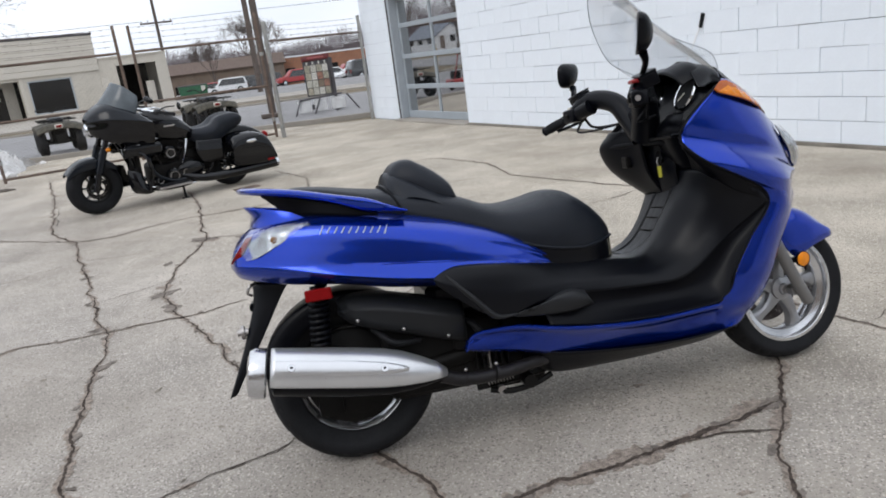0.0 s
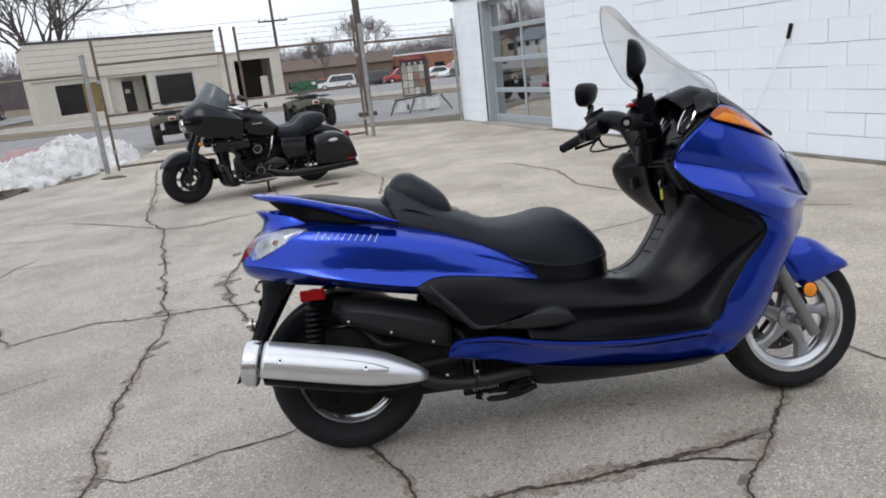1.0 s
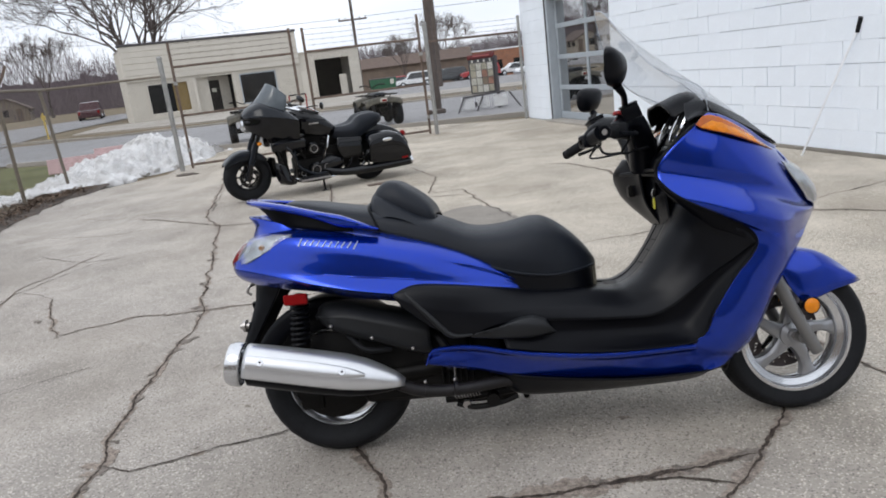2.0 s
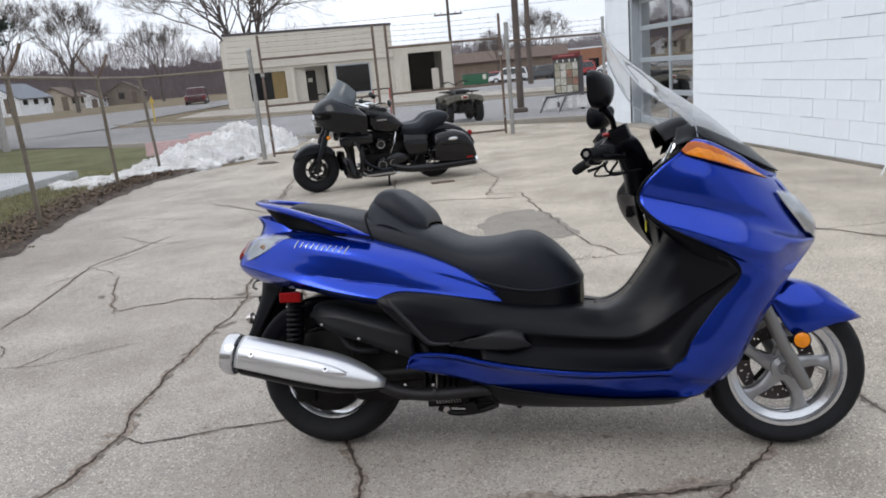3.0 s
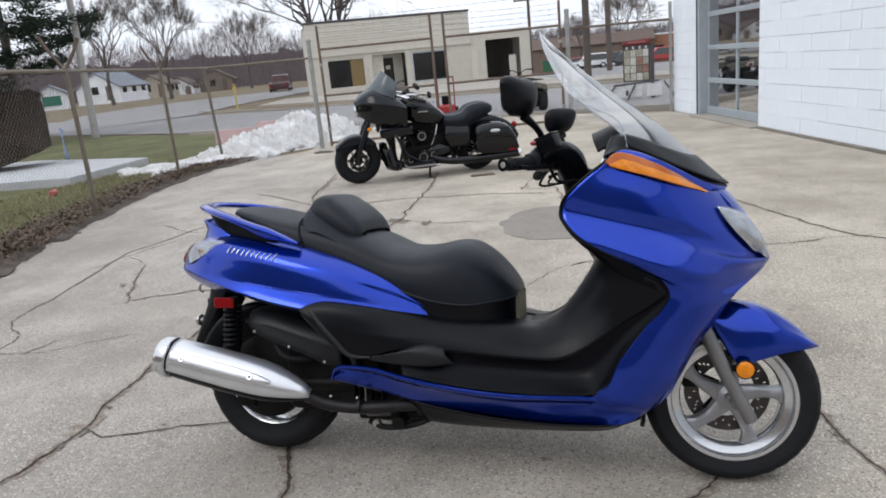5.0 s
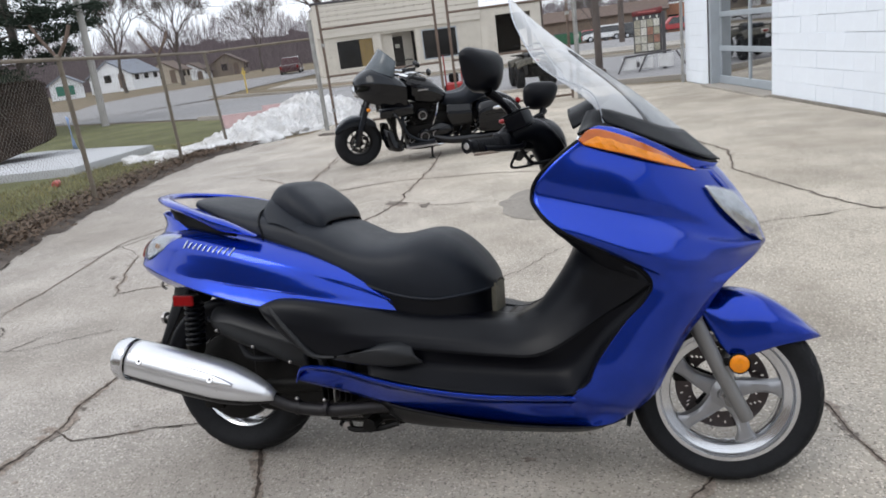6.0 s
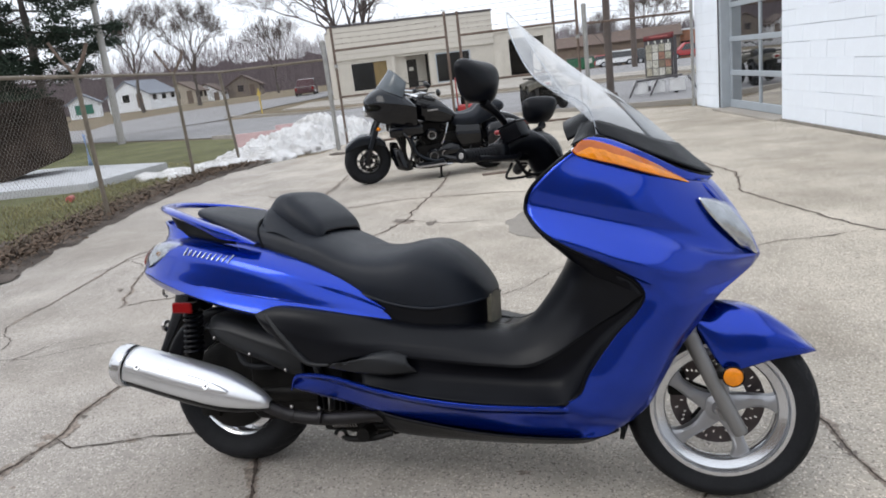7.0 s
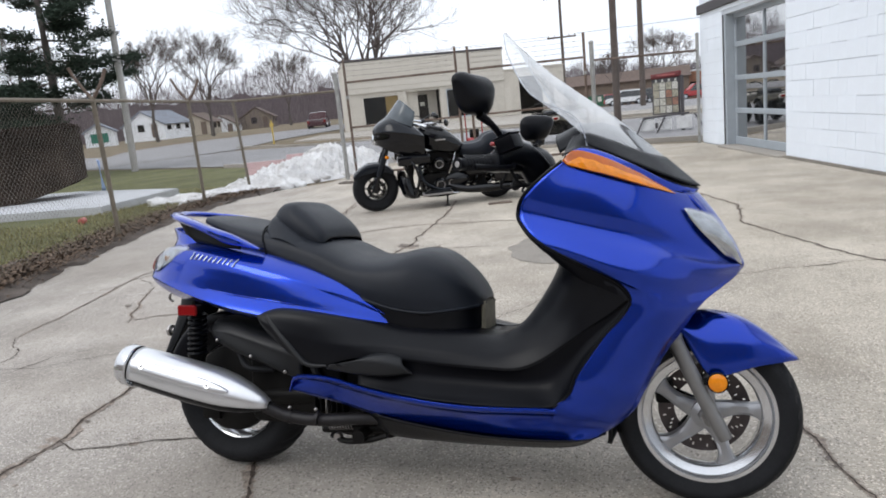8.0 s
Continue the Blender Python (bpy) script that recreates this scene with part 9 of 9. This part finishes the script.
def atv(x, y, yaw, rack_paint):
    a = thing("quad_bike", pose(x, y, 0, 0, 0, yaw) @ Matrix.Diagonal((0.92, 0.8, 0.92, 1)), "muddy camouflage quad bike with racks and knobbly tyres", "quad bike", "quad bikes")
    for xx, s in ((-0.62, -1), (-0.62, 1), (0.62, -1), (0.62, 1)):
        w = part("wheel", tyre(0.30, 0.24, 0.15, 18, 72, centre=(xx, 0.46 * s, 0.30), depth=0.014), M_RUBBER, a, "knobbly black tyre")
        part("rim", lathe([(0.0, 0.06 * s), (0.05, 0.07 * s), (0.14, 0.04 * s), (0.15, 0.09 * s)], 18, "y", centre=(xx, 0.46 * s, 0.30)), M_ENGINE, w)
    part("chassis", box((-0.6, -0.2, 0.25), (0.62, 0.2, 0.62), bevel=0.05), M_ENGINE, a, "dark engine and chassis")
    for xx in (-0.62, 0.62):
        part("axle", tube([(xx, -0.45, 0.30), (xx, 0.45, 0.30)], 0.035, 8, n=2), M_ENGINE, a)
        rows = [[(xx - 0.36, 0, 0.62), (xx - 0.36, 0.3, 0.60), (xx - 0.36, 0.56, 0.52)], [(xx - 0.18, 0, 0.74), (xx - 0.18, 0.3, 0.72), (xx - 0.18, 0.58, 0.66)], [(xx + 0.18, 0, 0.74), (xx + 0.18, 0.3, 0.72), (xx + 0.18, 0.58, 0.66)], [(xx + 0.36, 0, 0.62), (xx + 0.36, 0.3, 0.60), (xx + 0.36, 0.56, 0.52)]]
        part("mudguard", patch(rows, 14, 14, mirror=True), rack_paint, a, "camouflage plastic mudguard", thick=0.02)
        rk = part("rack", tube([(xx - 0.25, -0.45, 0.80), (xx + 0.25, -0.45, 0.80), (xx + 0.25, 0.45, 0.80), (xx - 0.25, 0.45, 0.80), (xx - 0.25, -0.45, 0.80)], 0.014, 6, n=5), M_ENGINE, a, "black steel luggage rack")
        for k in range(6):
            yy = -0.36 + k * 0.145
            part("rack_bar", tube([(xx - 0.25, yy, 0.80), (xx + 0.25, yy, 0.80)], 0.010, 6, n=2), M_ENGINE, rk)
        for yy in (-0.3, 0.3):
            part("rack_leg", tube([(xx, yy, 0.70), (xx, yy, 0.80)], 0.014, 6, n=2), M_ENGINE, rk)
    part("seat", box((-0.55, -0.17, 0.66), (0.22, 0.17, 0.86), bevel=0.07, segs=3), M_SEAT, a, "black padded seat")
    part("tank", box((0.15, -0.17, 0.64), (0.5, 0.17, 0.88), bevel=0.07, segs=3), rack_paint, a)
    hb = part("handlebar", tube([(0.30, -0.40, 1.05), (0.36, -0.2, 1.06), (0.38, 0, 0.98), (0.36, 0.2, 1.06), (0.30, 0.40, 1.05)], 0.014, 8), M_ENGINE, a)
    for s in (-1, 1):
        part("grip", tube([(0.33, 0.28 * s, 1.055), (0.30, 0.41 * s, 1.05)], 0.02, 8, n=2), M_RUBBER, hb)
    part("bracket", box((-0.99, -0.10, 0.62), (-0.93, 0.10, 0.72), bevel=0.02), M_PAPER, a, "pale tail panel")
    part("tail_lamp", box((-1.01, -0.07, 0.645), (-0.985, 0.07, 0.70), bevel=0.01), M_RED, a, "red tail lamp")
    part("tow_plate", box((-0.95, -0.15, 0.30), (-0.86, 0.15, 0.50), bevel=0.02), M_ENGINE, a)


def pole(x, y, h, r, mat, lab, arms=(), lean=(0, 0)):
    p = thing("utility_pole", pose(x, y, -0.05, lean[0], lean[1], 0), lab, "utility pole", "utility poles")
    part("shaft", tube([(0, 0, 0), (0, 0, h)], [r, r * 0.72], 14, n=6), mat, p)
    for z, w, yaw in arms:
        d = Vector((math.cos(radians(yaw)), math.sin(radians(yaw)), 0))
        a = part("crossarm", tube([-d * w + Vector((0, 0, z)), d * w + Vector((0, 0, z))], 0.07, 6, n=2), mat, p)
        for k in (-0.9, -0.5, 0.5, 0.9):
            part("insulator", lathe([(0.0, 0.0), (0.05, 0.02), (0.04, 0.14), (0.0, 0.16)], 8, "z", centre=tuple(d * w * k + Vector((0, 0, z + 0.06)))), M_POLEGREY, a)
    return p


def wires(pairs):
    w = thing("overhead_wires", Matrix(), "thin sagging overhead power lines", "wire")
    for a, b, sag in pairs:
        a, b = Vector(a), Vector(b)
        part("wire", tube([a, (a + b) / 2 - Vector((0, 0, sag)), b], 0.014, 4, n=14), M_DARKTRIM, w)


def dealer_sign():
    s = thing("display_sign", pose(0.09, 16.6, 0, 0, 0, 6) @ Matrix.Scale(0.8, 4), "leaning display board with a dark red header and rows of posters", "sign")
    part("board", box((-0.46, -0.03, 0.52), (0.36, 0.05, 1.62), bevel=0.01), M_DARKTRIM, s, "dark board")
    part("header", patch([[(-0.48, -0.05, 1.60), (0.40, -0.05, 1.62)], [(-0.48, -0.05, 1.74), (0.40, -0.05, 1.80)]], 4, 8), M_SIGNRED, s, "dark red header", thick=0.09)
    part("header_bar", box((-0.30, -0.056, 1.68), (0.22, -0.051, 1.72)), surf("faded_sign_text", (0.42, 0.12, 0.11), 0.6), s, smooth=0)
    rng = random.Random(6)
    mats = [surf("faded_poster", (0.52, 0.50, 0.43), 0.7, var=0.35, scale=14), M_PAPERB, surf("olive_poster", (0.36, 0.34, 0.26), 0.7, var=0.5, scale=14), M_PAPER, surf("green_poster", (0.42, 0.38, 0.29), 0.7, var=0.5, scale=12), surf("red_poster", (0.34, 0.17, 0.12), 0.7, var=0.45, scale=12)]
    for r in range(4):
        for c in range(4):
            x, z = -0.42 + c * 0.185, 0.56 + r * 0.235
            part("poster", box((x, -0.042, z), (x + 0.165, -0.032, z + 0.215)), mats[rng.randrange(6)], s, smooth=0)
    for c in range(4):
        part("price_tag", box((-0.36 + c * 0.19, -0.045, 1.50), (-0.31 + c * 0.19, -0.034, 1.58)), M_PAPER, s, smooth=0)
    part("side_post", box((0.37, -0.08, 0.0), (0.47, 0.12, 1.66), bevel=0.01), M_DARKTRIM, s, "black side post")
    part("base_rail", tube([(-0.75, -0.2, 0.45), (0.6, -0.2, 0.52)], 0.03, 8, n=2), M_DARKTRIM, s)
    for x0, x1 in ((-0.72, -0.95), (-0.10, -0.35), (0.75, 1.05)):
        part("leg", tube([(x0, -0.2, 0.48), (x1, -0.45, 0.0)], 0.028, 6, n=2), M_DARKTRIM, s)
    for x, w, h in ((-0.62, 0.42, 0.34), (-0.12, 0.40, 0.33), (0.45, 0.45, 0.35)):
        b = part("white_panel", box((x - w / 2, -0.26, 0.02), (x + w / 2, -0.18, h + 0.05), bevel=0.01), M_WHITEBOARD, s, "weathered white panel")
        b.matrix_local = pose(0, 0, 0, -10, 0, 0)
    part("numeral_bar", box((-0.40, -0.295, 0.13), (-0.32, -0.285, 0.28)), M_DARKTRIM, s, smooth=0)


snow_mound()
verge_litter()
hedge()
woods()
shop_building()
house(-75.9, 78.9, -78, 7.2, 6.4, 2.0, M_WHITESIDE, M_ROOFGREY, "small white clapboard house with a grey roof", 0.75)
house(-73.8, 66.7, -48, 4.2, 3.4, 1.5, M_WHITESIDE, M_ROOFGREY, "small white garage with a green door", 0.9, garage=True)
house(-80.1, 92.6, -70, 5.5, 5, 2.0, surf("tan_siding", (0.42, 0.37, 0.30), 0.8), M_ROOFBROWN, "tan clapboard house with a brown roof", 0.4)
house(-83.4, 102.9, -65, 6.5, 5, 1.5, M_WHITESIDE, M_ROOFBROWN, "pale clapboard house with a brown roof", 0.3)
house(-84, 66, -40, 8, 6, 2.0, surf("grey_siding", (0.36, 0.37, 0.38), 0.8), M_ROOFGREY, "grey clapboard house behind the hedge", 0.6)
house(-81.6, 110.5, -60, 8, 6, 2.0, surf("brown_siding", (0.22, 0.18, 0.14), 0.8), M_ROOFBROWN, "brown house among the trees", 0.4)
house(-13.0, 102.0, 7.7, 17, 4.2, 3.75, M_BROWNWALL, M_ROOFBROWN, "long low brown building with a shingle roof", -1.75)
bld = thing("brick_building", pose(-1.0, 108, -1.7), "flat-roofed orange brick building", "building")
part("wall", box((-4, -5, -0.5), (9, 8, 4.0)), M_BRICKO, bld, smooth=0)
part("roof_edge", box((-4.1, -5.1, 4.0), (9.1, 8.1, 4.2)), M_WHITESIDE, bld, smooth=0)
for k in range(4):
    part("window", box((-3.3 + k * 3.0, -5.06, 1.2), (-1.9 + k * 3.0, -4.98, 2.6)), M_FARGLASS, bld, smooth=0)

bare_tree(-28.1, 53.6, 0.1, 34, 1.0, 3, levels=6, trunk=0.42, limbs=13, fork=0.33, bole=0.08, limb=5.0)
bare_tree(-57.3, 59.2, 0.6, 12.0, 0.72, 7, levels=6, trunk=0.24)
bare_tree(-53.0, 63.2, 0.6, 11.2, 0.8, 12, levels=6, trunk=0.24)
bare_tree(-66, 98, 0.5, 12, 0.7, 21, levels=6, trunk=0.24)
bare_tree(-9.1, 108, -1.6, 10.5, 0.85, 17, levels=6, trunk=0.24)
bare_tree(-17, 112, -1.5, 7.5, 0.8, 19, levels=6, trunk=0.2)
bare_tree(-12.6, 92, -1.1, 6.5, 0.5, 33, levels=5, trunk=0.12, lab="slim leafless tree by the car park")
bare_tree(-75, 57, 0.5, 13, 0.8, 41, levels=6, trunk=0.24)
bare_tree(-90, 55, 0.5, 13, 0.8, 43, levels=6, trunk=0.24)
pine(-20.6, 16.65, 11.0, 5, 2.3)
pine(-26.5, 15.6, 12, 8, 0.5)
pine(-23.9, 18.0, 4.6, 15, 0.3)

pole(-18.3, 17.4, 9.0, 0.125, M_POLEGREY, "tall pale weathered utility pole beside the lawn", lean=(0, 1.8))
pole(-1.28, 17.55, 9.0, 0.10, M_POLEWOOD, "dark brown wooden pole by the street")
pole(-3.3, 40.6, 13.5, 0.165, M_POLEWOOD, "brown wooden utility pole by the car park", arms=((12.8, 1.1, 10),))
pole(-10.65, 53.7, 9.0, 0.13, M_POLEWOOD, "dark utility pole with a slender crossarm", arms=((5.4, 1.1, 12), (8.3, 1.2, 12)))
wires([((-11.7, 53.5, 5.5), (-60, 72, 9.5), 0.8), ((-9.6, 53.9, 5.5), (30, 50, 6.5), 0.6), ((-3.3, 40.6, 9.0), (30, 34, 9.2), 0.6), ((-3.3, 40.6, 12.8), (30, 34, 13), 0.6)])
base = thing("timber_block", pose(-1.30, 17.1, 0, 0, 0, 15), "dark timber block at the foot of the pole", "timber")
part("beam", box((-0.24, -0.14, 0.0), (0.24, 0.14, 0.11), bevel=0.015), M_POLEWOOD, base)

atv(-5.85, 15.1, 112, M_CAMO)
atv(-2.57, 15.35, 112, M_CAMO)
cart = thing("hand_machine", pose(-4.55, 15.3, 0, 0, 0, 110), "small red walk-behind machine with upright handles", "machine")
part("deck", box((-0.25, -0.22, 0.08), (0.3, 0.22, 0.30), bevel=0.04), M_REDPAINT, cart, "red deck")
part("motor", box((-0.1, -0.12, 0.30), (0.15, 0.12, 0.52), bevel=0.03), M_ENGINE, cart)
for s in (-1, 1):
    part("handle", tube([(-0.2, 0.2 * s, 0.25), (-0.5, 0.2 * s, 0.8), (-0.55, 0.2 * s, 0.98)], 0.016, 8), M_REDPAINT, cart)
    part("wheel", lathe([(0, -0.03), (0.12, -0.03), (0.12, 0.03), (0, 0.03)], 18, "y", centre=(-0.12, 0.25 * s, 0.12)), M_RUBBER, cart)
part("cross_handle", tube([(-0.55, -0.2, 0.98), (-0.55, 0.2, 0.98)], 0.016, 8, n=2), M_ENGINE, cart)
dealer_sign()
car(-37.9, 61.4, 117, M_MAROON, "maroon pickup truck on the side street", "pickup", 0.12, cat="pickup truck")
car(-12.6, 85.0, 200, M_REDPAINT, "red hatchback in the far car park", "sedan", -0.98)
car(-10.6, 85.2, 195, M_WHITECAR, "white utility vehicle in the far car park", "suv", -0.98)
car(-9.2, 88.5, 190, M_DARKCAR, "dark grey utility vehicle in the far car park", "suv", -1.04)
car(-6.6, 87.5, 190, M_DARKCAR, "dark green utility vehicle in the far car park", "suv", -1.04)
car(-2.6, 86.0, 195, M_REDPAINT, "red utility vehicle in the far car park", "suv", -1.0)
car(1.5, 88.0, 195, M_WHITECAR, "white sedan in the far car park", "sedan", -1.05)
car(-7.6, 92.0, 190, M_DARKCAR, "dark grey utility vehicle in the far car park", "suv", -1.1)
car(-13.6, 90.5, 20, M_DARKCAR, "dark saloon in the far car park", "sedan", -1.05)
car(3.7, 66.0, 205, M_WHITECAR, "white saloon near the dark jeep in the car park", "sedan", -0.72)
car(5.0, 63.5, 15, M_DARKCAR, "dark green jeep in the car park", "suv", -0.70)
car(4.2, 92.0, 195, M_REDPAINT, "red pickup in the far car park", "pickup", -1.1, cat="pickup truck")
dump = thing("dumpster", pose(-11.6, 68.8, -0.58, 0, 0, 12), "green steel rubbish dumpster", "dumpster")
part("bin", slab_xz([(-1.2, 0.15), (-1.3, 1.15), (1.3, 1.15), (1.2, 0.15)], -0.75, 0.75, bevel=0.03), M_GREENBIN, dump)
part("lid", box((-1.32, -0.8, 1.15), (1.32, 0.8, 1.22), bevel=0.02), M_DARKTRIM, dump)
part("label_plate", box((0.7, -0.79, 0.6), (1.05, -0.752, 1.05)), M_PAPER, dump, smooth=0)
ypost = thing("marker_post", pose(-22.8, 32.2, -0.02), "yellow painted marker post on the grass island", "post")
part("post", tube([(0, 0, 0), (0, 0, 1.35)], 0.045, 10, n=2), M_YELLOW, ypost)
part("post_cap", box((-0.11, -0.04, 1.0), (0.11, 0.04, 1.2), bevel=0.01), M_YELLOW, ypost)
for x, y, w, h, yaw in ((-8.6, 12.1, 1.2, 0.32, 20), (-7.8, 13.0, 1.6, 0.4, 24)):
    pb = thing("pink_board", pose(x, y, 0, -18, 0, yaw), "weathered pink board lying by the snow", "board")
    part("sheet", box((-w / 2, -0.03, 0), (w / 2, 0.03, h), bevel=0.008), M_PINK, pb)
sheet = thing("hanging_sheet", pose(-12.4, 10.6, 0, 0, 0, -35), "pale blue plastic sheet beside the hedge", "sheet")
part("cloth", patch([[(-0.12, 0, 0.75), (0.12, 0.03, 0.72)], [(-0.16, 0.03, 0.4), (0.17, 0.0, 0.4)], [(-0.2, 0, 0.0), (0.22, 0.05, 0.0)]], 10, 8), M_BLUECLOTH, sheet, thick=0.01)
# drain plate and a long pole resting against the wall
plate = thing("ground_plate", pose(-0.91, 5.87, 0.0, 0, 0, 25), "small rusty steel plate set in the concrete", "plate")
part("plate", box((-0.14, -0.06, 0.0), (0.14, 0.06, 0.012), bevel=0.004), M_RUST, plate)
stick = thing("marker_stick", WALL, "thin white fibreglass stick with a black tip against the wall", "stick")
part("shaft", tube([(7.92, -0.26, 0.0), (8.12, -0.13, 0.6), (8.31, -0.012, 1.14)], 0.009, 8, n=6), M_WHITESIDE, stick)
part("tip", tube([(8.30, -0.018, 1.10), (8.335, -0.014, 1.23)], [0.018, 0.021], 10, n=3), M_RUBBER, stick, "black rubber tip")
clod = thing("dirt_heap", pose(-4.75, 9.0, 0), "little heap of wet dirt on the concrete", "dirt")
bm = ball((0, 0, 0), (1, 1, 1), u=20, v=12)
for v in bm.verts:
    k = 1 + 0.4 * noise.noise(v.co * 2.3)
    v.co = Vector((v.co.x * 0.19 * k, v.co.y * 0.09 * k, v.co.z * 0.035 * k))
part("dirt", bm, M_DIRT, clod, smooth=70)

# ---- wall blocks, laid last ----
def build_blocks():
    bw, bh, gap, d = 0.4064, 0.2032, 0.0035, 0.02
    rng = random.Random(14)

    def block_mesh(w, name, gx, gz):
        b = box((0, -0.006, 0), (w - gx, 0.02, bh - gz), bevel=0.0022)
        me = bpy.data.meshes.new(name)
        b.to_mesh(me)
        b.free()
        me.materials.append(M_BLOCK)
        return me

    # joints that the paint has bridged in places, open in others
    joints = ((0.006, 0.0055), (0.0008, 0.005), (0.005, 0.0008), (0.0008, 0.0008), (0.003, 0.007))
    full, half = [block_mesh(bw, "block", *g) for g in joints], [block_mesh(bw / 2, "half_block", *g) for g in joints]
    loose = bmesh.new()
    A, B, HD = 1.18, 3.66, 2.18
    for r in range(17):
        z = 0.02 + r * bh
        x = 0.0
        first = True
        while x < 15.5:
            w = bw
            if first and r % 2:
                w = bw / 2
            first = False
            spans = [(x, x + w)]
            if z < HD - 0.02:
                lo, hi = x, x + w
                if hi <= A or lo >= B:
                    pass
                elif lo < A:
                    spans = [(lo, A)]
                elif hi > B:
                    spans = [(B, hi)]
                else:
                    spans = []
            for lo, hi in spans:
                if hi - lo < 0.03:
                    continue
                j = rng.uniform(-0.0016, 0.0016)
                near = 3.6 < lo < 12.2 and r < 13
                if near and abs(hi - lo - bw) < 0.01:
                    ob = new("block", full[rng.randrange(5)])
                elif near and abs(hi - lo - bw / 2) < 0.01:
                    ob = new("block", half[rng.randrange(5)])
                else:
                    box((lo, -0.006 + j, z), (hi - gap, 0.02, z + bh - gap), bm=loose)
                    continue
                ob.parent = WALL_SHOP
                ob.matrix_local = pose(lo, j, z + rng.uniform(-0.0008, 0.0008), rng.uniform(-0.25, 0.25), rng.uniform(-0.15, 0.15), rng.uniform(-0.25, 0.25))
            x += w
    ob = part("far_blocks", loose, M_BLOCK, WALL_SHOP, smooth=0)
    ob["kind"] = "stuff"


build_blocks()
